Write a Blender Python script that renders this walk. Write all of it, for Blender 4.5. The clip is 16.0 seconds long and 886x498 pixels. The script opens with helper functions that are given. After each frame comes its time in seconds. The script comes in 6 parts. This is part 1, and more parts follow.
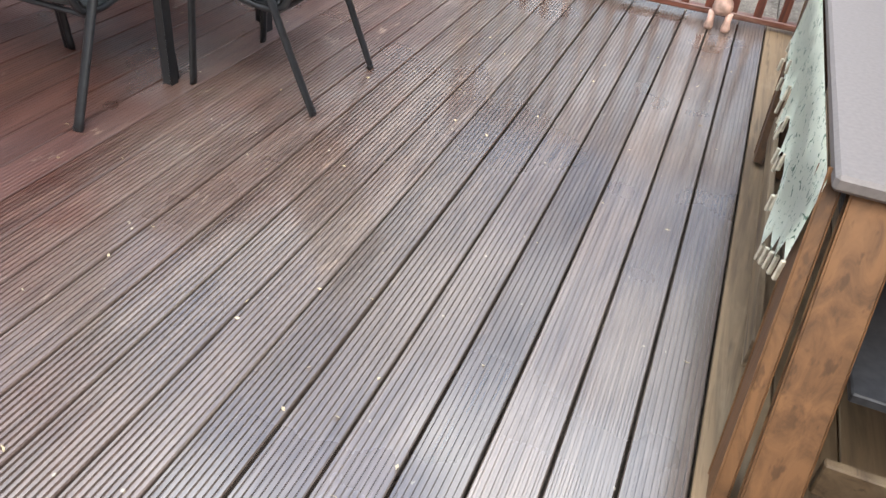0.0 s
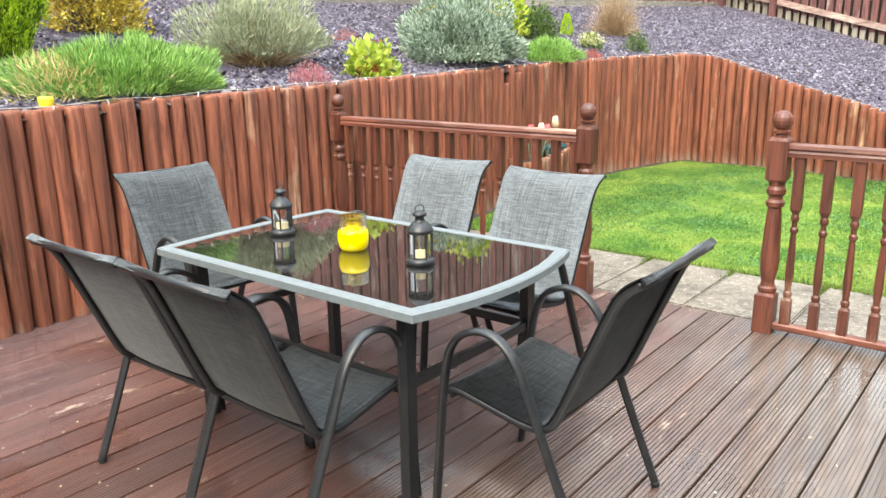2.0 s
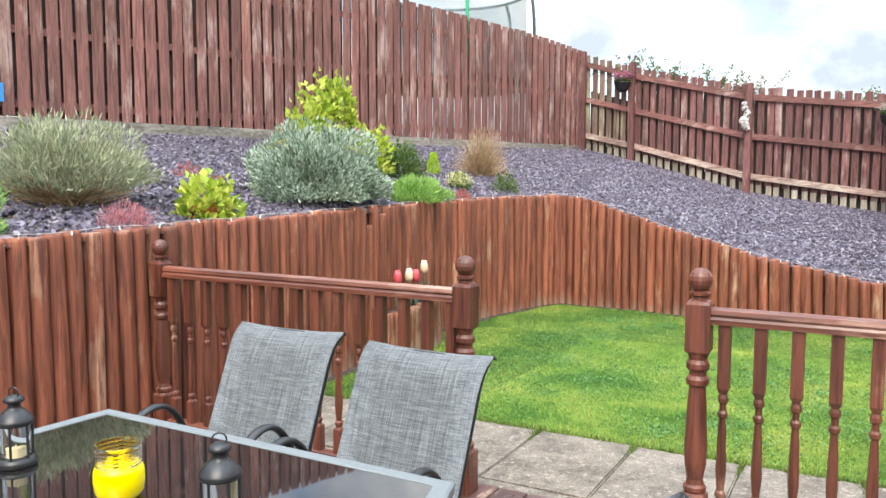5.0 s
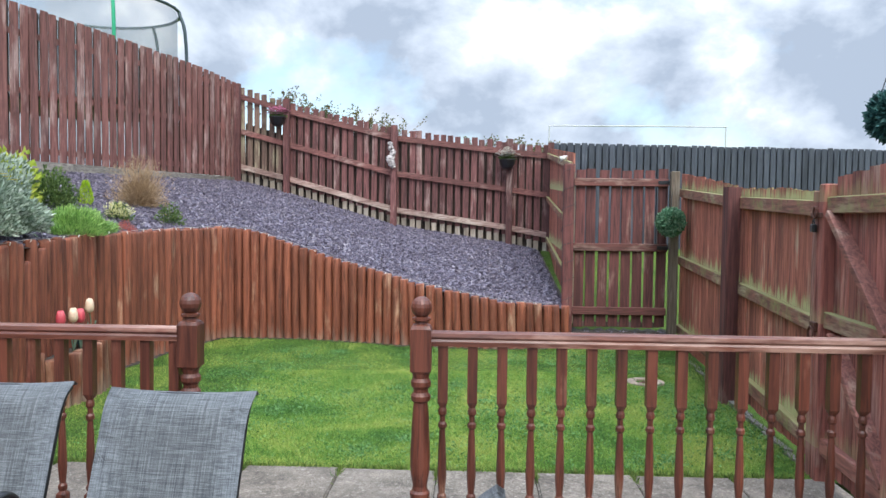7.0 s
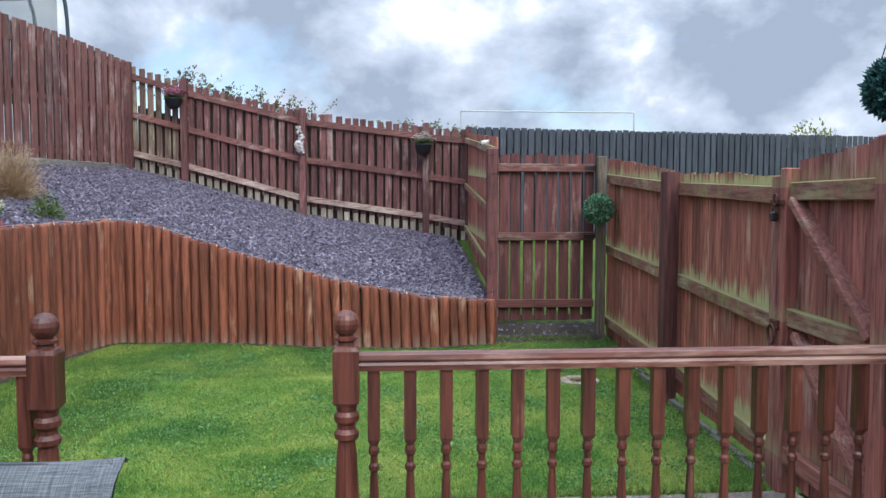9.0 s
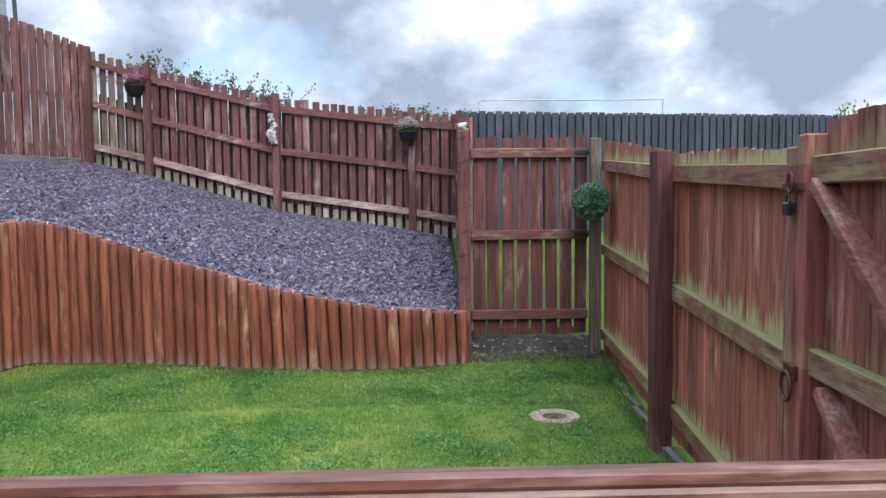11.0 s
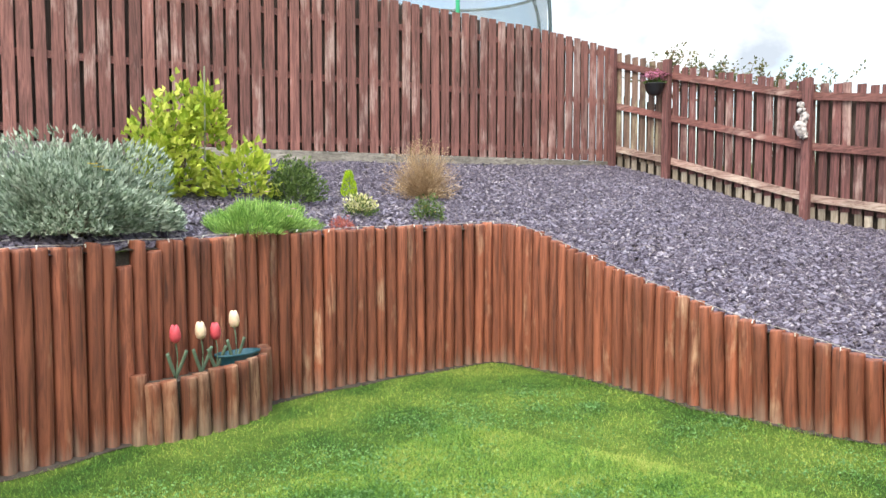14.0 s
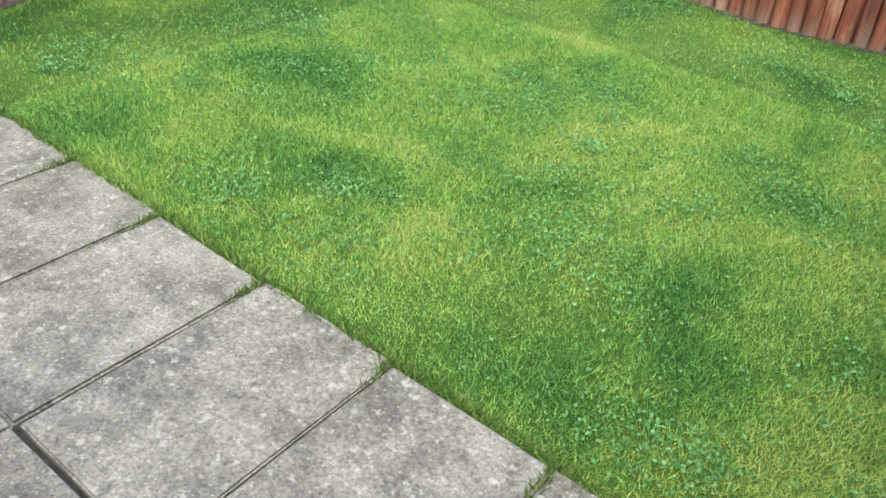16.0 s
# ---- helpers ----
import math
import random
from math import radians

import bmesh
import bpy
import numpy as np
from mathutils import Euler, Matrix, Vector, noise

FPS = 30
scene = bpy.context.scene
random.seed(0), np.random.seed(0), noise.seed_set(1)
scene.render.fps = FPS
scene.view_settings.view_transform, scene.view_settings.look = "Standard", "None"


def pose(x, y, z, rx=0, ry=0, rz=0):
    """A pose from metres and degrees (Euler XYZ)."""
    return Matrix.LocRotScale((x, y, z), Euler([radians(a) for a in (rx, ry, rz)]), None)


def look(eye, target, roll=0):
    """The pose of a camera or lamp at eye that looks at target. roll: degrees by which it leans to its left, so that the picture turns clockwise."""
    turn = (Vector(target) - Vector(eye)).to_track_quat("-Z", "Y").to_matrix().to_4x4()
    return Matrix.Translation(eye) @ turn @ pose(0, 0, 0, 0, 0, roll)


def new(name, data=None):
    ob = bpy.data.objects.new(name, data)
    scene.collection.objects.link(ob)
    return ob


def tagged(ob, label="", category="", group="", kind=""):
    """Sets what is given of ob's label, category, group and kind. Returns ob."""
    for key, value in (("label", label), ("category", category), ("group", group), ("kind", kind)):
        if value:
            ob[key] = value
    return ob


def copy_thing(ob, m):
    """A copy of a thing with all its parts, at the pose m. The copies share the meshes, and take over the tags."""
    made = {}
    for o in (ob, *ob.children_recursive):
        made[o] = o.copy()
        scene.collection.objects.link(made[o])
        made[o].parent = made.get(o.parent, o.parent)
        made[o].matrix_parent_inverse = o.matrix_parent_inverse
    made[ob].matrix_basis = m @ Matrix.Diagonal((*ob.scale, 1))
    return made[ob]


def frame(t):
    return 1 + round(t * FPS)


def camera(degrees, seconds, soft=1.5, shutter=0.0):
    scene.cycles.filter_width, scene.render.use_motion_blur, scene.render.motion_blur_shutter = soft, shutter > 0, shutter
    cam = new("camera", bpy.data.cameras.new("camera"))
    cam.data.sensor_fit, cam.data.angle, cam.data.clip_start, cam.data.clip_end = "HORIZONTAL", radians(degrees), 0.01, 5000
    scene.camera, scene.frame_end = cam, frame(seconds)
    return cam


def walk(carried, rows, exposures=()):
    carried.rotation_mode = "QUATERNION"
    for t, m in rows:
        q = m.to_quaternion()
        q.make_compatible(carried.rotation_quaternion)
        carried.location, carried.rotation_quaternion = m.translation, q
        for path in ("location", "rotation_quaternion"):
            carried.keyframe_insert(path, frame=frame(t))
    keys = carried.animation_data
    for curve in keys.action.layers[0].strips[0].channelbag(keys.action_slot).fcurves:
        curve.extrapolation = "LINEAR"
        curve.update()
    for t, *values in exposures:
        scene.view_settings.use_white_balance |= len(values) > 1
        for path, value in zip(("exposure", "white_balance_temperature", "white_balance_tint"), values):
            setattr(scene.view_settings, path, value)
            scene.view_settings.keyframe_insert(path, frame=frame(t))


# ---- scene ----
cam = camera(59.6, 16.0)
METRES, EYE, TILT, LEAN, TURN = 6.5, 1.5, 0.0, 0.0, 17.9
ROWS = [
    (0.0, 0.0, 0.0, 0.0, 3.93, -36.26, -5.37),
    (0.5, -0.0025, 0.0225, 0.0043, 11.55, -34.33, -1.94),
    (1.0, -0.0184, 0.0504, 0.0081, 14.65, -27.97, 0.2),
    (1.5, -0.0354, 0.0782, 0.0101, 16.23, -21.33, 1.14),
    (2.0, -0.0368, 0.1132, 0.0108, 20.62, -14.69, 0.82),
    (2.5, -0.0334, 0.1421, 0.0113, 25.22, -9.66, -0.06),
    (3.0, -0.0421, 0.1682, 0.011, 28.72, -6.63, -0.24),
    (5.5, -0.0808, 0.2629, 0.014, 3.03, -4.45, -0.07),
    (6.0, -0.0967, 0.256, 0.0148, -4.99, -3.75, -0.1),
    (6.5, -0.1161, 0.239, 0.0139, -10.92, -2.98, -0.04),
    (7.0, -0.1354, 0.2304, 0.0175, -15.58, -2.52, -0.68),
    (7.5, -0.1562, 0.2467, 0.0171, -19.33, -2.48, -0.85),
    (8.0, -0.1648, 0.2689, 0.019, -21.99, -2.82, -0.42),
    (8.5, -0.1449, 0.298, 0.0202, -22.85, -2.87, -0.15),
    (9.0, -0.1177, 0.3313, 0.0212, -22.24, -3.46, -0.09),
    (11.5, 0.1181, 0.5267, 0.0172, -17.27, -3.88, 1.23),
    (12.0, 0.1635, 0.5599, 0.0173, -10.03, -4.15, 0.95),
    (12.5, 0.1916, 0.6022, 0.0175, -4.95, -4.06, 0.61),
    (13.0, 0.2142, 0.6332, 0.0171, 1.82, -3.83, 1.07),
    (13.5, 0.2354, 0.6534, 0.0192, 13.18, -3.83, 0.54),
    (14.0, 0.2397, 0.6568, 0.0212, 22.62, -3.47, -0.04),
    (14.5, 0.2389, 0.6598, 0.022, 28.04, -4.79, -0.4),
    (15.0, 0.2415, 0.6587, 0.0281, 27.03, -14.39, -1.63),
    (15.5, 0.2466, 0.6580, 0.0355, 22.96, -27.7, -3.19),
    (16.0, 0.2491, 0.6573, 0.0358, 20.59, -35.45, -4.31),
]
walk(cam, [(t, pose(0, 0, EYE, TILT, LEAN, TURN) @ pose(METRES * x, METRES * y, METRES * z, 90 + pitch, roll, yaw)) for t, x, y, z, yaw, pitch, roll in ROWS],
     [(0.0, 0.66, 7000, 10), (0.5, 0.80, 6900, 7), (1.0, 1.00, 7000, 6), (1.5, 1.2, 7200, 4), (2.0, 1.20, 7500, 5), (2.5, 1.20, 7700, 7), (3.0, 1.15, 7700, 8), (5.5, 0.80, 7000, 8), (6.0, 0.70, 6900, 8), (6.5, 0.66, 6700, 8), (7.0, 0.34, 6450, 9), (7.5, 0.12, 6250, 10), (8.0, 0.05, 6200, 10), (9.0, 0.06, 6200, 10), (11.5, 0.13, 6300, 12), (12.0, 0.15, 6400, 11), (12.5, 0.25, 6500, 10), (13.0, 0.40, 6800, 10), (13.5, 0.65, 7100, 10), (14.0, 0.82, 7350, 9), (14.5, 0.94, 7500, 8), (15.0, 0.96, 7400, 7), (15.5, 0.95, 7300, 6), (16.0, 0.74, 6600, 2)])
# ---- world, sun, exposure ----
world = bpy.data.worlds.new("sky")
scene.world = world
world.use_nodes = True


def link_nodes(tree):
    n, l = tree.nodes, tree.links

    def add(kind, **kw):
        nd = n.new(kind)
        for k, v in kw.items():
            if k in nd.inputs:
                nd.inputs[k].default_value = v
        return nd
    return n, l, add


def build_sky():
    n, l, add = link_nodes(world.node_tree)
    n.clear()
    out = n.new("ShaderNodeOutputWorld")
    bg = n.new("ShaderNodeBackground")
    sky = n.new("ShaderNodeTexSky")
    sky.sky_type = "NISHITA"
    sky.sun_disc = False
    sky.sun_elevation = radians(SUN_ELEV)
    sky.sun_rotation = radians(SUN_ROT)
    tc = n.new("ShaderNodeTexCoord")
    mp = n.new("ShaderNodeMapping")
    mp.inputs["Scale"].default_value = (1.0, 1.0, 1.5)
    mp.inputs["Location"].default_value = (0.35, 0.1, 0.0)
    l.new(tc.outputs["Generated"], mp.inputs["Vector"])
    big = add("ShaderNodeTexNoise", Scale=3.6, Detail=10.0, Roughness=0.53, Distortion=0.1)
    shade = add("ShaderNodeTexNoise", Scale=4.6, Detail=10.0, Roughness=0.55, Distortion=0.12)
    l.new(mp.outputs["Vector"], big.inputs["Vector"])
    mp2 = n.new("ShaderNodeMapping")
    mp2.inputs["Location"].default_value = (1.15, 0.35, 0.6)
    mp2.inputs["Scale"].default_value = (1.0, 1.0, 1.4)
    l.new(tc.outputs["Generated"], mp2.inputs["Vector"])
    l.new(mp2.outputs["Vector"], shade.inputs["Vector"])
    cover = n.new("ShaderNodeValToRGB")
    cover.color_ramp.elements[0].position = 0.40
    cover.color_ramp.elements[1].position = 0.50
    l.new(big.outputs["Fac"], cover.inputs["Fac"])
    tone = n.new("ShaderNodeValToRGB")
    e = tone.color_ramp.elements
    e[0].position, e[0].color = 0.35, (7.4, 7.55, 7.8, 1)
    e[1].position, e[1].color = 0.565, (2.4, 2.85, 3.6, 1)
    m1 = e.new(0.45)
    m1.color = (4.2, 4.7, 5.5, 1)
    l.new(shade.outputs["Fac"], tone.inputs["Fac"])
    mix = n.new("ShaderNodeMix")
    mix.data_type = "RGBA"
    l.new(cover.outputs["Color"], mix.inputs["Factor"])
    l.new(sky.outputs["Color"], mix.inputs["A"])
    l.new(tone.outputs["Color"], mix.inputs["B"])
    # an overcast sky is brighter towards the zenith
    sep = n.new("ShaderNodeSeparateXYZ")
    l.new(tc.outputs["Generated"], sep.inputs[0])
    k = n.new("ShaderNodeMath")
    k.operation = "MAXIMUM"
    l.new(sep.outputs["Z"], k.inputs[0])
    g = n.new("ShaderNodeMath")
    g.operation = "POWER"
    l.new(k.outputs[0], g.inputs[0])
    g.inputs[1].default_value = 2.4
    f = n.new("ShaderNodeMath")
    f.operation = "MULTIPLY_ADD"
    l.new(g.outputs[0], f.inputs[0])
    f.inputs[1].default_value, f.inputs[2].default_value = 7.4, 0.105
    sc = n.new("ShaderNodeVectorMath")
    sc.operation = "SCALE"
    l.new(mix.outputs["Result"], sc.inputs[0])
    l.new(f.outputs[0], sc.inputs["Scale"])
    l.new(sc.outputs[0], bg.inputs["Color"])
    bg.inputs["Strength"].default_value = SKY
    l.new(bg.outputs["Background"], out.inputs["Surface"])


SUN_ELEV, SUN_ROT, SKY = 47.0, 160.0, 0.111
build_sky()
sun = new("sun", bpy.data.lights.new("sun", "SUN"))
sun.data.energy, sun.data.angle, sun.data.color = 2.2, radians(40), (1.0, 0.95, 0.87)
sun.matrix_world = look((0, 0, 0), (-math.sin(radians(SUN_ROT)) * math.cos(radians(SUN_ELEV)), -math.cos(radians(SUN_ROT)) * math.cos(radians(SUN_ELEV)), -math.sin(radians(SUN_ELEV))))


# ---- materials ----
def mat_base(name, rough=0.6, metal=0.0):
    m = bpy.data.materials.new(name)
    m.use_nodes = True
    n, l, add = link_nodes(m.node_tree)
    b = n["Principled BSDF"]
    b.inputs["Roughness"].default_value = rough
    b.inputs["Metallic"].default_value = metal
    return m, n, l, add, b


def ramp(n, stops):
    r = n.new("ShaderNodeValToRGB")
    e = r.color_ramp.elements
    for i, (p, c) in enumerate(stops):
        el = e[i] if i < 2 else e.new(p)
        el.position, el.color = p, (*c, 1) if len(c) == 3 else c
    return r


def mixer(n, l, fac, a, b, mode="MIX"):
    m = n.new("ShaderNodeMix")
    m.data_type, m.blend_type = "RGBA", mode
    for sock, v in (("Factor", fac), ("A", a), ("B", b)):
        s = m.inputs[sock]
        if hasattr(v, "links") or hasattr(v, "is_linked"):
            l.new(v, s)
        elif isinstance(v, tuple):
            s.default_value = (*v, 1)
        else:
            s.default_value = v
    return m.outputs["Result"]


def math_node(n, l, op, a, b=0.0, clamp=False):
    m = n.new("ShaderNodeMath")
    m.operation, m.use_clamp = op, clamp
    for i, v in enumerate((a, b)):
        if isinstance(v, (int, float)):
            m.inputs[i].default_value = v
        else:
            l.new(v, m.inputs[i])
    return m.outputs[0]


def bump(n, l, b, height, strength=0.3, dist=0.01):
    bp = n.new("ShaderNodeBump")
    bp.inputs["Strength"].default_value, bp.inputs["Distance"].default_value = strength, dist
    l.new(height, bp.inputs["Height"])
    l.new(bp.outputs["Normal"], b.inputs["Normal"])


def piece_coords(n, l, stretch):
    """World place, shifted by a random step for each object, squeezed along the grain."""
    geo = n.new("ShaderNodeNewGeometry")
    info = n.new("ShaderNodeObjectInfo")
    rnd = math_node(n, l, "MULTIPLY", info.outputs["Random"], 37.0)
    sh = n.new("ShaderNodeVectorMath")
    sh.operation = "ADD"
    l.new(geo.outputs["Position"], sh.inputs[0])
    l.new(rnd, sh.inputs[1])
    mul = n.new("ShaderNodeVectorMath")
    mul.operation = "MULTIPLY"
    l.new(sh.outputs[0], mul.inputs[0])
    mul.inputs[1].default_value = stretch
    return geo, info, mul.outputs[0], sh.outputs[0]


def wood(name, dark, light, worn, axis="z", rough=0.65, wear=0.62, grain=28.0, moss=0.0, vary=0.5, coat=0.0, foot=0.0, streak=0.0):
    m, n, l, add, b = mat_base(name, rough)
    st = {"x": (0.06, 1, 1), "y": (1, 0.06, 1), "z": (1, 1, 0.06)}[axis]
    geo, info, vec, free = piece_coords(n, l, st)
    g = add("ShaderNodeTexNoise", Scale=grain, Detail=6.0, Roughness=0.65, Distortion=1.2)
    l.new(vec, g.inputs["Vector"])
    big = add("ShaderNodeTexNoise", Scale=4.2, Detail=5.0, Roughness=0.62)
    loose = n.new("ShaderNodeVectorMath")
    loose.operation = "MULTIPLY"
    l.new(free, loose.inputs[0])
    loose.inputs[1].default_value = tuple(0.32 if v < 1 else 1.0 for v in st)
    l.new(loose.outputs[0], big.inputs["Vector"])
    col = ramp(n, [(0.37, dark), (0.61, light)])
    l.new(g.outputs["Fac"], col.inputs["Fac"])
    wr = ramp(n, [(wear - 0.04, (0, 0, 0)), (wear + 0.09, (1, 1, 1))])
    l.new(big.outputs["Fac"], wr.inputs["Fac"])
    sharp = ramp(n, [(0.35, (0.1,) * 3), (0.6, (1, 1, 1))])
    l.new(g.outputs["Fac"], sharp.inputs["Fac"])
    fine = math_node(n, l, "MULTIPLY", wr.outputs["Color"], sharp.outputs["Color"])
    c = mixer(n, l, fine, col.outputs["Color"], worn)
    # long dark checks and streaks of old stain
    chk = add("ShaderNodeTexNoise", Scale=grain * 2.2, Detail=3.0, Roughness=0.6)
    l.new(vec, chk.inputs["Vector"])
    ck = ramp(n, [(0.33, (0.55,) * 3), (0.41, (0, 0, 0))])
    l.new(chk.outputs["Fac"], ck.inputs["Fac"])
    c = mixer(n, l, ck.outputs["Color"], c, tuple(0.45 * v for v in dark))
    pale = add("ShaderNodeTexNoise", Scale=1.7, Detail=4.0, Roughness=0.6)
    l.new(loose.outputs[0], pale.inputs["Vector"])
    pv = ramp(n, [(0.30, (0.74,) * 3), (0.70, (1.26,) * 3)])
    l.new(pale.outputs["Fac"], pv.inputs["Fac"])
    c = mixer(n, l, 1.0, c, pv.outputs["Color"], "MULTIPLY")
    hsv = n.new("ShaderNodeHueSaturation")
    val = math_node(n, l, "MULTIPLY_ADD", info.outputs["Random"], vary)
    val.node.inputs[2].default_value = 1.0 - vary / 2
    l.new(val, hsv.inputs["Value"])
    l.new(c, hsv.inputs["Color"])
    c = hsv.outputs["Color"]
    if foot or streak:
        pz = n.new("ShaderNodeSeparateXYZ")
        l.new(geo.outputs["Position"], pz.inputs[0])
        sn = add("ShaderNodeTexNoise", Scale=9.0, Detail=5.0, Roughness=0.7)
        l.new(vec, sn.inputs["Vector"])
    if foot:
        k = math_node(n, l, "MULTIPLY_ADD", pz.outputs["Z"], -1.3)
        k.node.inputs[2].default_value = 0.30
        k = math_node(n, l, "ADD", k, sn.outputs["Fac"])
        fr = ramp(n, [(0.58, (0, 0, 0)), (0.86, (1, 1, 1))])
        l.new(k, fr.inputs["Fac"])
        c = mixer(n, l, math_node(n, l, "MULTIPLY", fr.outputs["Color"], foot), c, (0.30, 0.24, 0.19))
    if streak:
        # green algae that creeps up from the ledge of each rail
        thin = add("ShaderNodeTexNoise", Scale=30.0, Detail=4.0, Roughness=0.7)
        l.new(vec, thin.inputs["Vector"])
        climb = math_node(n, l, "ADD", math_node(n, l, "MULTIPLY", thin.outputs["Fac"], 0.8), math_node(n, l, "MULTIPLY", sn.outputs["Fac"], 0.4))
        # the rails rise with the slope of the lawn
        rise = math_node(n, l, "MULTIPLY_ADD", math_node(n, l, "MAXIMUM", pz.outputs["Y"], 7.0), 0.028)
        rise.node.inputs[2].default_value = 0.804
        level = math_node(n, l, "DIVIDE", pz.outputs["Z"], rise)
        for zr in (0.28, 1.04, 1.78):
            k = math_node(n, l, "SUBTRACT", level, zr)
            above = math_node(n, l, "GREATER_THAN", k, -0.06)
            k = math_node(n, l, "MULTIPLY_ADD", k, -1.9)
            k.node.inputs[2].default_value = 0.18
            k = math_node(n, l, "ADD", k, climb)
            k = math_node(n, l, "MULTIPLY", k, above)
            fr = ramp(n, [(0.66, (0, 0, 0)), (0.80, (1, 1, 1))])
            l.new(k, fr.inputs["Fac"])
            c = mixer(n, l, math_node(n, l, "MULTIPLY", fr.outputs["Color"], streak), c, (0.46, 0.47, 0.22))
    if moss:
        mn = add("ShaderNodeTexNoise", Scale=5.0, Detail=5.0, Roughness=0.7)
        l.new(geo.outputs["Position"], mn.inputs["Vector"])
        sep = n.new("ShaderNodeSeparateXYZ")
        l.new(geo.outputs["Normal"], sep.inputs[0])
        up = math_node(n, l, "MULTIPLY", sep.outputs["Z"], 0.35)
        s = math_node(n, l, "ADD", mn.outputs["Fac"], up)
        mr = ramp(n, [(0.62 - moss * 0.12, (0, 0, 0)), (0.78 - moss * 0.1, (1, 1, 1))])
        l.new(s, mr.inputs["Fac"])
        k = math_node(n, l, "MULTIPLY", mr.outputs["Color"], 0.75)
        c = mixer(n, l, k, c, (0.27, 0.28, 0.10))
    l.new(c, b.inputs["Base Color"])
    rr = math_node(n, l, "MULTIPLY_ADD", g.outputs["Fac"], 0.3)
    rr.node.inputs[2].default_value = rough - 0.15
    l.new(rr, b.inputs["Roughness"])
    b.inputs["Coat Weight"].default_value = coat
    bump(n, l, b, g.outputs["Fac"], 0.35, 0.004)
    return m


def paint(name, color, rough=0.4, metal=0.0, spread=0.12, scale=40.0):
    m, n, l, add, b = mat_base(name, rough, metal)
    geo = n.new("ShaderNodeNewGeometry")
    t = add("ShaderNodeTexNoise", Scale=scale, Detail=4.0)
    l.new(geo.outputs["Position"], t.inputs["Vector"])
    lo = tuple(v * (1 - spread * 2) for v in color)
    hi = tuple(min(1, v * (1 + spread * 2)) for v in color)
    r = ramp(n, [(0.3, lo), (0.7, hi)])
    l.new(t.outputs["Fac"], r.inputs["Fac"])
    l.new(r.outputs["Color"], b.inputs["Base Color"])
    bump(n, l, b, t.outputs["Fac"], 0.1, 0.002)
    return m


def leafy(name, colors, rough=0.55, trans=0.25):
    """Foliage: each leaf takes its own tone."""
    m, n, l, add, b = mat_base(name, rough)
    geo = n.new("ShaderNodeNewGeometry")
    k = len(colors)
    r = ramp(n, [(i / max(1, k - 1), c) for i, c in enumerate(colors)])
    l.new(geo.outputs["Random Per Island"], r.inputs["Fac"])
    t = add("ShaderNodeTexNoise", Scale=9.0, Detail=3.0)
    l.new(geo.outputs["Position"], t.inputs["Vector"])
    v = math_node(n, l, "MULTIPLY_ADD", t.outputs["Fac"], 0.8)
    v.node.inputs[2].default_value = 0.6
    hsv = n.new("ShaderNodeHueSaturation")
    l.new(v, hsv.inputs["Value"])
    l.new(r.outputs["Color"], hsv.inputs["Color"])
    l.new(hsv.outputs["Color"], b.inputs["Base Color"])
    if trans:
        tr = n.new("ShaderNodeBsdfTranslucent")
        l.new(hsv.outputs["Color"], tr.inputs["Color"])
        ms = n.new("ShaderNodeMixShader")
        ms.inputs[0].default_value = trans
        l.new(b.outputs[0], ms.inputs[1])
        l.new(tr.outputs[0], ms.inputs[2])
        l.new(ms.outputs[0], n["Material Output"].inputs["Surface"])
    return m


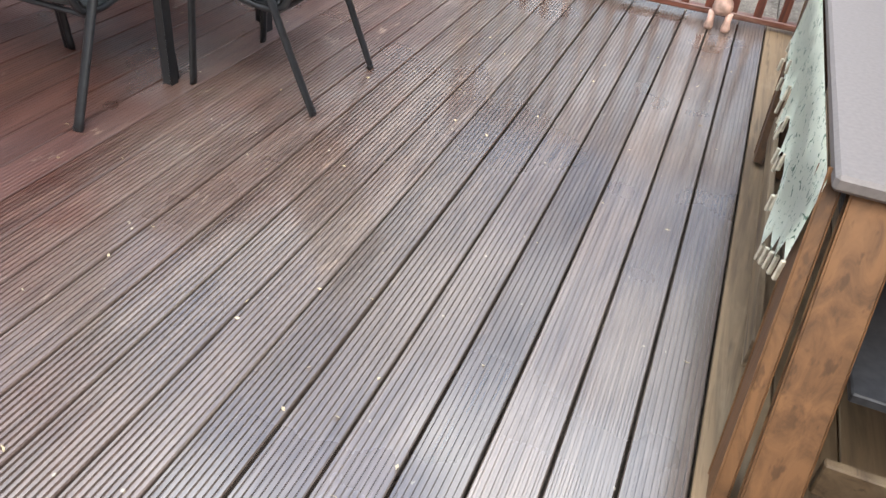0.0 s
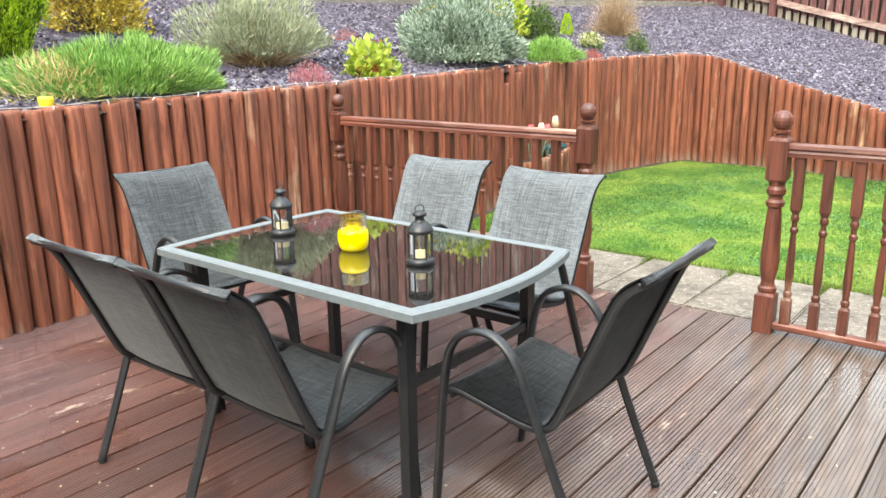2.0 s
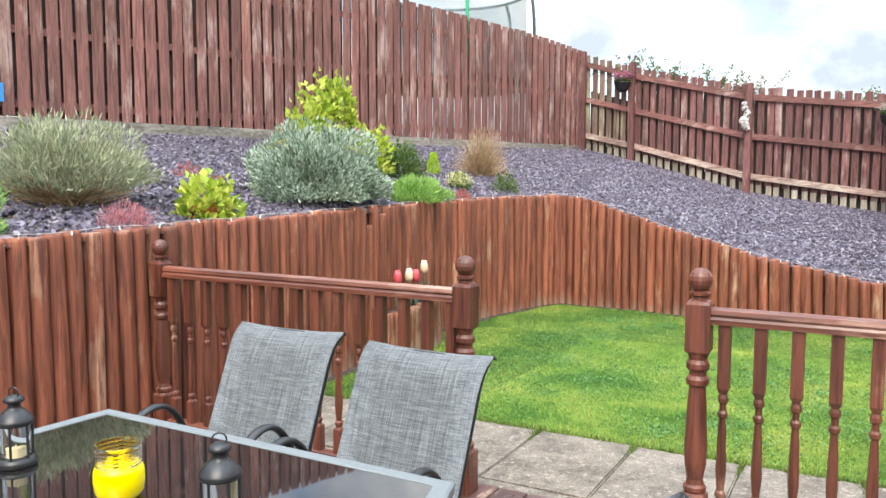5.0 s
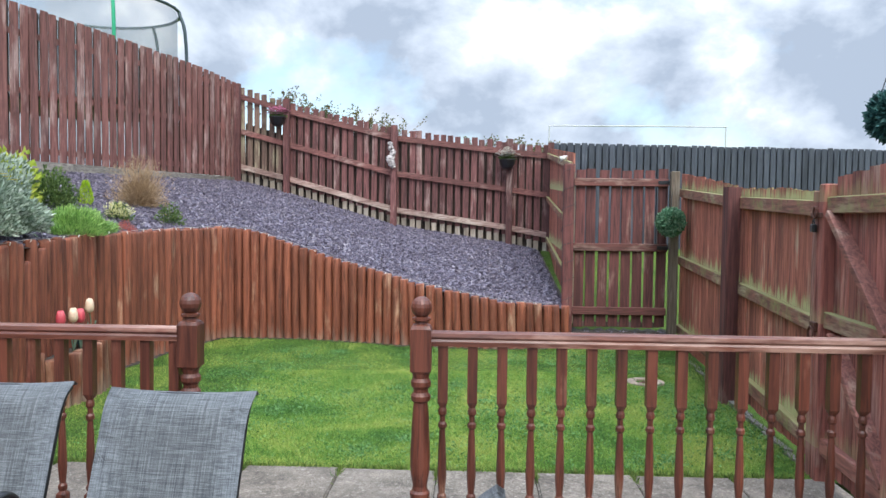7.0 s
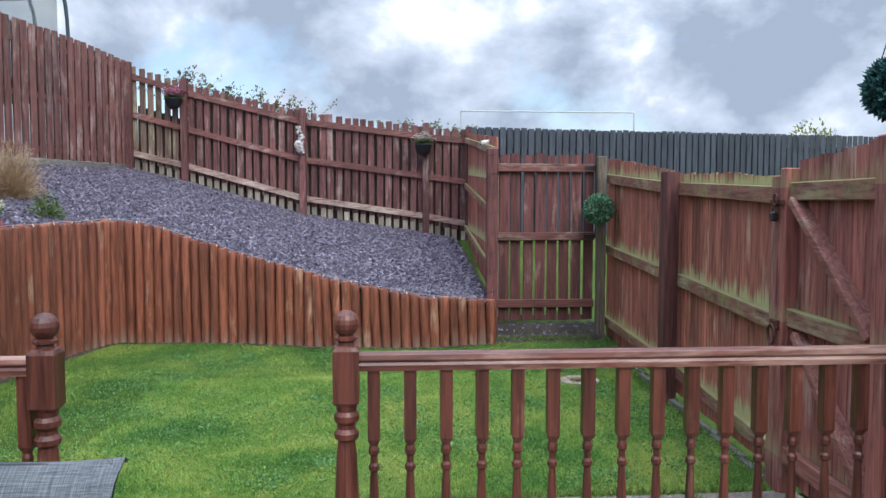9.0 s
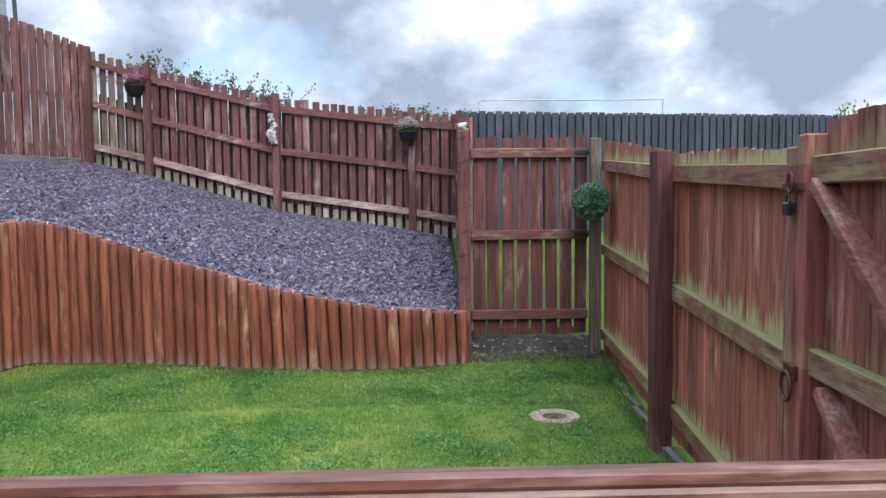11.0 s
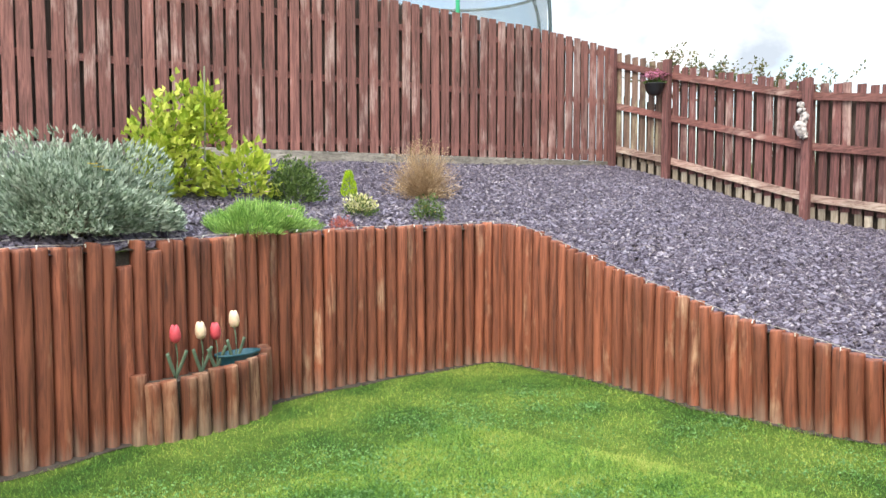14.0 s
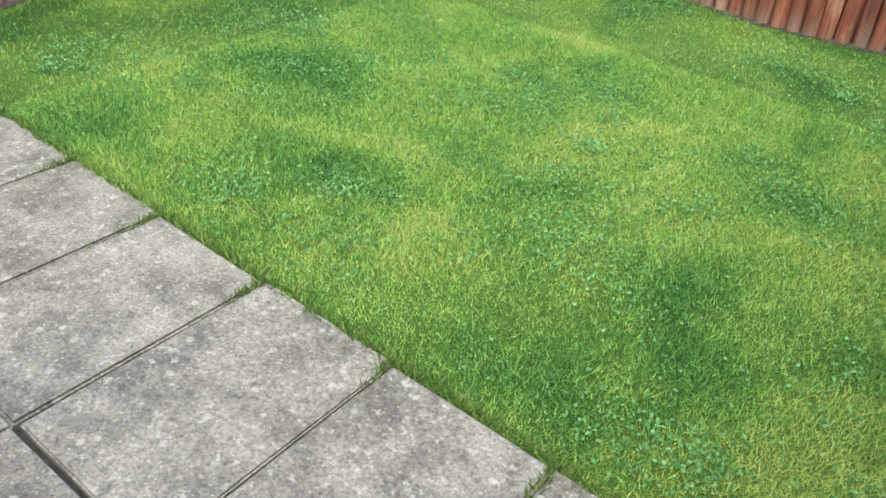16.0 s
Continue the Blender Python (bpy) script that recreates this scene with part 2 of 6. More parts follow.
def deck_material():
    m, n, l, add, b = mat_base("deck_stain", 0.4)
    geo, info, vec, free = piece_coords(n, l, (1, 0.08, 1))
    g = add("ShaderNodeTexNoise", Scale=22.0, Detail=6.0, Roughness=0.65, Distortion=0.8)
    l.new(vec, g.inputs["Vector"])
    grey = ramp(n, [(0.3, (0.082, 0.062, 0.052)), (0.72, (0.20, 0.156, 0.128))])
    l.new(g.outputs["Fac"], grey.inputs["Fac"])
    red = ramp(n, [(0.3, (0.050, 0.021, 0.017)), (0.72, (0.122, 0.055, 0.043))])
    l.new(g.outputs["Fac"], red.inputs["Fac"])
    sep = n.new("ShaderNodeSeparateXYZ")
    l.new(geo.outputs["Position"], sep.inputs[0])
    wide = add("ShaderNodeTexNoise", Scale=1.1, Detail=5.0, Roughness=0.6)
    l.new(geo.outputs["Position"], wide.inputs["Vector"])
    a = math_node(n, l, "MULTIPLY_ADD", sep.outputs["X"], -0.33)
    a.node.inputs[2].default_value = -0.5
    a = math_node(n, l, "ADD", a, wide.outputs["Fac"])
    fade = ramp(n, [(0.3, (0, 0, 0)), (0.75, (1, 1, 1))])
    l.new(a, fade.inputs["Fac"])
    c = mixer(n, l, fade.outputs["Color"], grey.outputs["Color"], red.outputs["Color"])
    # paint rubbed away along the grain
    w = add("ShaderNodeTexNoise", Scale=6.0, Detail=7.0, Roughness=0.74)
    chip = n.new("ShaderNodeVectorMath")
    chip.operation = "MULTIPLY"
    l.new(free, chip.inputs[0])
    chip.inputs[1].default_value = (1.0, 0.3, 1.0)
    l.new(chip.outputs[0], w.inputs["Vector"])
    wm = ramp(n, [(0.625, (0, 0, 0)), (0.675, (1, 1, 1))])
    l.new(w.outputs["Fac"], wm.inputs["Fac"])
    wk = math_node(n, l, "MULTIPLY_ADD", fade.outputs["Color"], 0.4)
    wk.node.inputs[2].default_value = 0.3
    wk = math_node(n, l, "MULTIPLY", wm.outputs["Color"], wk)
    c = mixer(n, l, wk, c, (0.36, 0.27, 0.21))
    # small specks of dirt and shed bark
    v = add("ShaderNodeTexVoronoi", Scale=9.0)
    l.new(geo.outputs["Position"], v.inputs["Vector"])
    sp = ramp(n, [(0.03, (1, 1, 1)), (0.06, (0, 0, 0))])
    l.new(v.outputs["Distance"], sp.inputs["Fac"])
    c = mixer(n, l, sp.outputs["Color"], c, (0.42, 0.36, 0.27))
    hsv = n.new("ShaderNodeHueSaturation")
    val = math_node(n, l, "MULTIPLY_ADD", info.outputs["Random"], 0.5)
    val.node.inputs[2].default_value = 0.75
    l.new(val, hsv.inputs["Value"])
    l.new(c, hsv.inputs["Color"])
    l.new(hsv.outputs["Color"], b.inputs["Base Color"])
    wet = add("ShaderNodeTexNoise", Scale=1.7, Detail=3.0)
    l.new(geo.outputs["Position"], wet.inputs["Vector"])
    rr = ramp(n, [(0.38, (0.22,) * 3), (0.62, (0.5,) * 3)])
    l.new(wet.outputs["Fac"], rr.inputs["Fac"])
    l.new(rr.outputs["Color"], b.inputs["Roughness"])
    film = ramp(n, [(0.36, (1, 1, 1)), (0.66, (0.55,) * 3)])
    l.new(wet.outputs["Fac"], film.inputs["Fac"])
    dry = math_node(n, l, "MULTIPLY_ADD", fade.outputs["Color"], -0.72)
    dry.node.inputs[2].default_value = 1.0
    l.new(math_node(n, l, "MULTIPLY", film.outputs["Color"], dry), b.inputs["Coat Weight"])
    b.inputs["Coat Roughness"].default_value = 0.13
    b.inputs["Coat IOR"].default_value = 2.1
    bump(n, l, b, g.outputs["Fac"], 0.25, 0.003)
    return m


def lawn_material(name="lawn_turf", lo=(0.025, 0.075, 0.012), hi=(0.12, 0.195, 0.03)):
    m, n, l, add, b = mat_base(name, 0.8)
    geo = n.new("ShaderNodeNewGeometry")
    fine = add("ShaderNodeTexNoise", Scale=160.0, Detail=4.0, Roughness=0.7)
    patch = add("ShaderNodeTexNoise", Scale=1.25, Detail=6.0, Roughness=0.6, Distortion=0.4)
    for t in (fine, patch):
        l.new(geo.outputs["Position"], t.inputs["Vector"])
    base = ramp(n, [(0.32, lo), (0.5, tuple((a + c) / 2 for a, c in zip(lo, hi))), (0.68, hi)])
    l.new(patch.outputs["Fac"], base.inputs["Fac"])
    d = ramp(n, [(0.25, (0.45,) * 3), (0.75, (1.35,) * 3)])
    l.new(fine.outputs["Fac"], d.inputs["Fac"])
    c = mixer(n, l, 1.0, base.outputs["Color"], d.outputs["Color"], "MULTIPLY")
    l.new(c, b.inputs["Base Color"])
    b.inputs["Specular IOR Level"].default_value = 0.15
    bump(n, l, b, fine.outputs["Fac"], 0.8, 0.02)
    return m


def concrete(name, lo, hi, spots):
    m, n, l, add, b = mat_base(name, 0.85)
    geo, info, vec, free = piece_coords(n, l, (1, 1, 1))
    t = add("ShaderNodeTexNoise", Scale=4.0, Detail=8.0, Roughness=0.7)
    f = add("ShaderNodeTexNoise", Scale=90.0, Detail=6.0, Roughness=0.75)
    v = add("ShaderNodeTexVoronoi", Scale=38.0)
    for q in (t, f, v):
        l.new(free, q.inputs["Vector"])
    r = ramp(n, [(0.36, lo), (0.62, hi)])
    l.new(t.outputs["Fac"], r.inputs["Fac"])
    d = ramp(n, [(0.34, (0.42,) * 3), (0.66, (1.45,) * 3)])
    l.new(f.outputs["Fac"], d.inputs["Fac"])
    c = mixer(n, l, 1.0, r.outputs["Color"], d.outputs["Color"], "MULTIPLY")
    blot = add("ShaderNodeTexVoronoi", Scale=11.0, Randomness=1.0)
    l.new(free, blot.inputs["Vector"])
    bl = ramp(n, [(0.10, (0.8,) * 3), (0.17, (0, 0, 0))])
    l.new(blot.outputs["Distance"], bl.inputs["Fac"])
    c = mixer(n, l, math_node(n, l, "MULTIPLY", bl.outputs["Color"], f.outputs["Fac"]), c, spots)
    s = ramp(n, [(0.1, (1, 1, 1)), (0.2, (0, 0, 0))])
    l.new(v.outputs["Distance"], s.inputs["Fac"])
    k = math_node(n, l, "MULTIPLY", s.outputs["Color"], 0.45)
    c = mixer(n, l, k, c, spots)
    li = add("ShaderNodeTexNoise", Scale=26.0, Detail=8.0, Roughness=0.7)
    l.new(free, li.inputs["Vector"])
    lr = ramp(n, [(0.57, (0, 0, 0)), (0.66, (0.6,) * 3)])
    l.new(li.outputs["Fac"], lr.inputs["Fac"])
    c = mixer(n, l, lr.outputs["Color"], c, spots)
    dr = ramp(n, [(0.34, (0.55,) * 3), (0.44, (0, 0, 0))])
    l.new(li.outputs["Fac"], dr.inputs["Fac"])
    c = mixer(n, l, dr.outputs["Color"], c, tuple(0.35 * v for v in lo))
    l.new(c, b.inputs["Base Color"])
    bump(n, l, b, f.outputs["Fac"], 0.5, 0.004)
    return m


def slate_material():
    m, n, l, add, b = mat_base("plum_slate", 0.5)
    geo = n.new("ShaderNodeNewGeometry")
    r = ramp(n, [(0.0, (0.062, 0.054, 0.080)), (0.5, (0.125, 0.110, 0.155)), (0.85, (0.185, 0.166, 0.215)), (1.0, (0.30, 0.275, 0.295))])
    l.new(geo.outputs["Random Per Island"], r.inputs["Fac"])
    t = add("ShaderNodeTexNoise", Scale=60.0, Detail=4.0)
    l.new(geo.outputs["Position"], t.inputs["Vector"])
    d = ramp(n, [(0.3, (0.75,) * 3), (0.7, (1.2,) * 3)])
    l.new(t.outputs["Fac"], d.inputs["Fac"])
    l.new(mixer(n, l, 1.0, r.outputs["Color"], d.outputs["Color"], "MULTIPLY"), b.inputs["Base Color"])
    bump(n, l, b, t.outputs["Fac"], 0.3, 0.003)
    return m


def fabric_material(name="sling_fabric", tone=0.88):
    m, n, l, add, b = mat_base(name, 0.8)
    b.inputs["Sheen Weight"].default_value = 0.2
    b.inputs["Specular IOR Level"].default_value = 0.25
    tc = n.new("ShaderNodeTexCoord")
    acc = None
    for sc in ((9, 260, 260), (300, 7, 7)):
        mp = n.new("ShaderNodeMapping")
        mp.inputs["Scale"].default_value = sc
        l.new(tc.outputs["Object"], mp.inputs["Vector"])
        t = add("ShaderNodeTexNoise", Scale=1.0, Detail=3.0, Roughness=0.7)
        l.new(mp.outputs["Vector"], t.inputs["Vector"])
        acc = t.outputs["Fac"] if acc is None else math_node(n, l, "ADD", acc, t.outputs["Fac"])
    half = math_node(n, l, "MULTIPLY", acc, 0.5)
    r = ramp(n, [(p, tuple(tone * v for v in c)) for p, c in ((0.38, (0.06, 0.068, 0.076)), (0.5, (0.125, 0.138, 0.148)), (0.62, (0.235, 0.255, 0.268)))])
    l.new(half, r.inputs["Fac"])
    l.new(r.outputs["Color"], b.inputs["Base Color"])
    bump(n, l, b, half, 0.4, 0.002)
    return m


def glass_material(name, color=(1, 1, 1), rough=0.0, alpha=None):
    m, n, l, add, b = mat_base(name, rough)
    b.inputs["Base Color"].default_value = (*color, 1)
    b.inputs["Transmission Weight"].default_value = 1.0
    b.inputs["IOR"].default_value = 1.45
    return m


RED_D, RED_L, RED_W = (0.075, 0.022, 0.012), (0.20, 0.064, 0.034), (0.36, 0.20, 0.12)
M = {
    "deck": deck_material(),
    "wall_log": wood("log_stain", (0.112, 0.034, 0.019), (0.292, 0.094, 0.050), (0.46, 0.29, 0.19), "z", 0.7, 0.62, 22, vary=0.42, foot=0.55),
    "fence": wood("fence_stain", (0.105, 0.044, 0.038), (0.255, 0.110, 0.094), (0.44, 0.31, 0.28), "z", 0.75, 0.575, 30, vary=0.42),
    "picket": wood("picket_stain", (0.075, 0.031, 0.031), (0.20, 0.084, 0.078), (0.42, 0.30, 0.27), "z", 0.75, 0.585, 30, vary=0.42),
    "old_picket": wood("greyed_picket", (0.095, 0.055, 0.045), (0.225, 0.15, 0.115), (0.36, 0.33, 0.22), "z", 0.8, 0.56, 30, vary=0.4),
    "fence_pale": wood("bare_pine", (0.27, 0.20, 0.135), (0.46, 0.37, 0.265), (0.34, 0.22, 0.16), "z", 0.75, 0.60, 30),
    "fence_rail": wood("fence_rail_stain", (0.12, 0.047, 0.043), (0.26, 0.112, 0.097), (0.44, 0.31, 0.27), "x", 0.75, 0.61, 30, vary=0.3),
    "right": wood("mossy_boards", (0.19, 0.06, 0.043), (0.49, 0.172, 0.115), (0.50, 0.36, 0.25), "z", 0.75, 0.61, 30, vary=0.6, streak=0.9),
    "right_rail": wood("mossy_rail", (0.15, 0.06, 0.044), (0.34, 0.15, 0.105), (0.48, 0.39, 0.26), "y", 0.75, 0.55, 30, moss=1.0, vary=0.3),
    "pallid": wood("weathered_post", (0.10, 0.075, 0.055), (0.24, 0.19, 0.14), (0.30, 0.27, 0.22), "z", 0.8, 0.55, 26),
    "kickboard": wood("kickboard_grey", (0.13, 0.12, 0.105), (0.28, 0.26, 0.225), (0.40, 0.37, 0.33), "y", 0.8, 0.55, 20),
    "stub": wood("pale_picket_foot", (0.20, 0.17, 0.13), (0.36, 0.31, 0.25), (0.42, 0.38, 0.32), "z", 0.8, 0.5, 30),
    "gate": wood("gate_stain", (0.066, 0.023, 0.023), (0.17, 0.060, 0.054), (0.38, 0.25, 0.205), "z", 0.72, 0.62, 24, vary=0.25),
    "gate_board": wood("side_gate_boards", (0.15, 0.05, 0.04), (0.36, 0.128, 0.098), (0.45, 0.31, 0.25), "z", 0.75, 0.60, 28, vary=0.4, streak=0.25),
    "gate_rail": wood("gate_rail_stain", (0.078, 0.029, 0.026), (0.19, 0.072, 0.06), (0.42, 0.31, 0.25), "x", 0.75, 0.60, 30, vary=0.3),
    "brace": wood("brace_stain", (0.16, 0.06, 0.046), (0.37, 0.15, 0.112), (0.52, 0.40, 0.30), "y", 0.75, 0.57, 30, vary=0.3),
    "low_rail": wood("bleached_low_rail", (0.20, 0.12, 0.10), (0.42, 0.29, 0.25), (0.54, 0.45, 0.38), "x", 0.8, 0.50, 30, vary=0.2),
    # back boards: shade of the fence gaps put into a very dark colour
    "gap_shade": wood("shaded_back_boards", (0.035, 0.026, 0.022), (0.085, 0.06, 0.05), (0.12, 0.10, 0.08), "z", 0.85, 0.6, 26, vary=0.3),
    "rail": wood("balustrade_stain", (0.062, 0.018, 0.011), (0.15, 0.045, 0.026), (0.38, 0.21, 0.14), "z", 0.5, 0.63, 24, vary=0.3, coat=0.15),
    "rail_x": wood("handrail_stain", (0.095, 0.029, 0.018), (0.20, 0.066, 0.04), (0.42, 0.26, 0.20), "x", 0.45, 0.56, 24, vary=0.2, coat=0.2),
    "dark_fence": wood("slate_blue_paint", (0.035, 0.043, 0.06), (0.07, 0.082, 0.105), (0.10, 0.11, 0.13), "z", 0.8, 0.62, 24, vary=0.3),
    "bench": wood("bench_timber", (0.085, 0.040, 0.016), (0.185, 0.088, 0.035), (0.21, 0.105, 0.045), "z", 0.55, 0.60, 14),
    "bench_y": wood("bench_board", (0.11, 0.072, 0.04), (0.22, 0.15, 0.085), (0.28, 0.21, 0.13), "y", 0.6, 0.56, 14),
    "lawn": lawn_material(),
    "field": lawn_material("field_turf", (0.06, 0.11, 0.02), (0.12, 0.19, 0.035)),
    "slab": concrete("paving_concrete", (0.10, 0.084, 0.066), (0.25, 0.215, 0.175), (0.44, 0.40, 0.335)),
    "grey_concrete": concrete("kerb_concrete", (0.12, 0.11, 0.095), (0.23, 0.21, 0.185), (0.32, 0.30, 0.27)),
    "render_wall": concrete("house_render", (0.42, 0.38, 0.33), (0.55, 0.5, 0.44), (0.55, 0.5, 0.44)),
    "slate": slate_material(),
    "soil": concrete("dark_soil", (0.025, 0.02, 0.016), (0.065, 0.052, 0.04), (0.11, 0.09, 0.07)),
    "black": paint("black_powder_coat", (0.017, 0.0185, 0.021), 0.34),
    "rim": paint("pale_grey_rim", (0.15, 0.172, 0.182), 0.5, 0.0, 0.04),
    "fabric": fabric_material(),
}


# ---- builders ----
def mesh_object(name, verts, faces, material, parent=None, smooth=False):
    me = bpy.data.meshes.new(name)
    me.from_pydata(verts, [], faces)
    me.update()
    if smooth:
        me.polygons.foreach_set("use_smooth", [True] * len(me.polygons))
    me.materials.append(material)
    ob = new(name, me)
    ob.parent = parent
    return ob


def part(name, bm, material, parent, label="", smooth=False):
    me = bpy.data.meshes.new(name)
    bm.to_mesh(me)
    bm.free()
    if smooth:
        me.polygons.foreach_set("use_smooth", [True] * len(me.polygons))
    me.materials.append(material)
    ob = new(name, me)
    ob.parent = parent
    if label:
        tagged(ob, label)
    return ob


def thing(name, label, category, m=None, group="", kind=""):
    ob = new(name)
    ob.empty_display_size = 0.1
    if m is not None:
        ob.matrix_basis = m
    return tagged(ob, label, category, group, kind)


def structure(name, label, category):
    return thing(name, label, category, kind="structure")


def box(bm, lo, hi, bev=0.0):
    r = bmesh.ops.create_cube(bm, size=1.0)
    c = [(a + b) / 2 for a, b in zip(lo, hi)]
    s = [b - a for a, b in zip(lo, hi)]
    for v in r["verts"]:
        v.co = Vector([v.co[i] * s[i] + c[i] for i in range(3)])
    if bev:
        es = list({e for v in r["verts"] for e in v.link_edges})
        bmesh.ops.bevel(bm, geom=es, offset=bev, segments=1, affect="EDGES", profile=0.5)
    return bm


def bar(bm, a, b, w, h, bev=0.0, up=(0, 0, 1)):
    """A squared bar from a to b, w wide across and h along up."""
    a, b = Vector(a), Vector(b)
    d = (b - a).normalized()
    side = d.cross(Vector(up))
    side = side.normalized() if side.length > 1e-5 else Vector((1, 0, 0))
    top = side.cross(d).normalized()
    r = bmesh.ops.create_cube(bm, size=1.0)
    ln = (b - a).length
    mid = (a + b) / 2
    for v in r["verts"]:
        v.co = mid + side * (v.co.x * w) + d * (v.co.y * ln) + top * (v.co.z * h)
    if bev:
        es = list({e for v in r["verts"] for e in v.link_edges})
        bmesh.ops.bevel(bm, geom=es, offset=bev, segments=2, affect="EDGES", profile=0.5)
    return bm


def tube(bm, pts, r, seg=8, flat=1.0, up=(0, 0, 1)):
    """A tube along points; flat squeezes it along up."""
    pts = [Vector(p) for p in pts]
    rings = []
    for i, p in enumerate(pts):
        d = (pts[min(i + 1, len(pts) - 1)] - pts[max(i - 1, 0)]).normalized()
        s = d.cross(Vector(up))
        s = s.normalized() if s.length > 1e-4 else d.cross(Vector((1, 0, 0))).normalized()
        t = s.cross(d).normalized()
        rings.append([bm.verts.new(p + s * (r * math.cos(2 * math.pi * k / seg)) + t * (r * flat * math.sin(2 * math.pi * k / seg))) for k in range(seg)])
    for a, b in zip(rings, rings[1:]):
        for k in range(seg):
            bm.faces.new((a[k], a[(k + 1) % seg], b[(k + 1) % seg], b[k]))
    bm.faces.new(rings[0][::-1])
    bm.faces.new(rings[-1])
    return bm


def bend(pts, n=6):
    """A smooth line through a few points."""
    pts = [Vector(p) for p in pts]
    q = [pts[0] * 2 - pts[1]] + pts + [pts[-1] * 2 - pts[-2]]
    out = []
    for i in range(1, len(q) - 2):
        for k in range(n):
            t = k / n
            a, b, c, d = q[i - 1:i + 3]
            out.append(0.5 * ((2 * b) + (c - a) * t + (2 * a - 5 * b + 4 * c - d) * t * t + (3 * b - a - 3 * c + d) * t ** 3))
    return out + [pts[-1]]


def turned(bm, rings, seg=12):
    """A turned or squared shaft: rings of (height, half width, squareness)."""
    rows = []
    for z, r, sq in rings:
        row = []
        for k in range(seg):
            a = 2 * math.pi * k / seg
            c, s = math.cos(a), math.sin(a)
            g = 1.0 + sq * (1.0 / max(abs(c), abs(s)) - 1.0)
            row.append(bm.verts.new((r * c * g, r * s * g, z)))
        rows.append(row)
    for a, b in zip(rows, rows[1:]):
        for k in range(seg):
            bm.faces.new((a[k], a[(k + 1) % seg], b[(k + 1) % seg], b[k]))
    bm.faces.new(rows[0][::-1])
    bm.faces.new(rows[-1])
    return bm


def board_mesh(name, material, bev=0.004, w=0.1, t=0.02):
    """A unit-high board, w wide (x) and t thick (y), standing on z = 0."""
    bm = bmesh.new()
    box(bm, (-w / 2, -t / 2, 0), (w / 2, t / 2, 1))
    es = [e for e in bm.edges if abs(e.verts[0].co.z - e.verts[1].co.z) > 0.5]
    bmesh.ops.bevel(bm, geom=es, offset=bev, segments=1, affect="EDGES", profile=0.5)
    me = bpy.data.meshes.new(name)
    bm.to_mesh(me)
    bm.free()
    me.materials.append(material)
    return me


def place(name, me, parent, x, y, z, sz=1.0, rz=0.0, rx=0.0, ry=0.0, sx=1.0, sy=1.0):
    ob = new(name, me)
    ob.parent = parent
    ob.matrix_basis = pose(x, y, z, rx, ry, rz) @ Matrix.Diagonal((sx, sy, sz, 1))
    return ob


def along(table, v):
    """Straight steps between the pairs of a table."""
    for (a, za), (b, zb) in zip(table, table[1:]):
        if v <= b:
            return za + (zb - za) * (v - a) / (b - a)
    return table[-1][1]


rng = random.Random(7)
DECK = 0.11

# ---- the lie of the land ----
WALL_X = [(-2.5, -4.68), (2.0, -4.70), (4.6, -4.73), (6.0, -4.76), (7.0, -4.80), (8.4, -4.93), (9.5, -4.78), (10.3, -4.60), (10.8, -4.44)]
BACK_Y = [(-4.44, 10.80), (-3.4, 10.66), (-2.2, 10.36), (-1.1, 10.28), (-0.2, 10.44)]
BACK_TOP = [(-4.44, 1.43), (-4.1, 1.40), (-2.94, 1.05), (-1.9, 0.79), (-0.93, 0.60), (-0.2, 0.54)]
FENCE_FOOT = [(-5.8, 2.28), (-4.75, 2.04), (-2.75, 1.48), (-0.7, 1.18), (0.05, 1.03)]
FENCE_TOP = [(-5.8, 3.98), (-4.76, 3.66), (-2.8, 3.17), (-0.7, 2.91), (0.05, 2.84)]


def wall_x(y):
    return along(WALL_X, y)


def wall_top(y):
    return 1.27 + (y - 2.0) * 0.0182


def fence_x(y):
    return -5.8 + (y - 15.6) * 0.351


def back_y(x):
    return 15.6 + (x + 5.8) * -0.135


def lawn_z(x, y):
    return 0.045 * max(0.0, min(1.0, (y - 8.3) / 2.3)) + 0.012 * math.sin(x * 1.7) * math.sin(y * 1.3)


def bed_z(x, y):
    """The slate slope between the log wall and the fences."""
    yy = min(y, 10.75)
    xw, xf = wall_x(yy), fence_x(yy)
    if x <= xw + 0.03 and y <= 10.75 or x < -4.44:
        f = max(0.0, (xw - x) / (xw - xf))
        low = wall_top(yy) - 0.05 + min(1.0, f) * (2.15 - wall_top(yy) + 0.05)
    else:
        low = along(BACK_TOP, x) - 0.05
    if y <= 10.75 and x < -4.44:
        return low
    yb = along(BACK_Y, x) if x > -4.44 else 10.75
    g = max(0.0, min(1.0, (y - yb) / (back_y(x) - yb)))
    return low + (along(FENCE_FOOT, x) - 0.07 - low) * g


def ground_z(x, y):
    """Open land round the garden."""
    if x < fence_x(min(y, 15.6)) - 0.25 and y < 16.5:
        return 2.1
    if -8 < x < -0.12 and y < back_y(x) + 0.1:
        return -0.12
    if y > 15.0:
        return 1.0 + 2.0 * max(0.0, min(1.0, (y - 15.0) / 18.0))
    if x > -0.12 and y > 10.9:
        return -0.03 + 1.03 * min(1.0, (y - 10.9) / 3.6) ** 0.8
    return -0.12


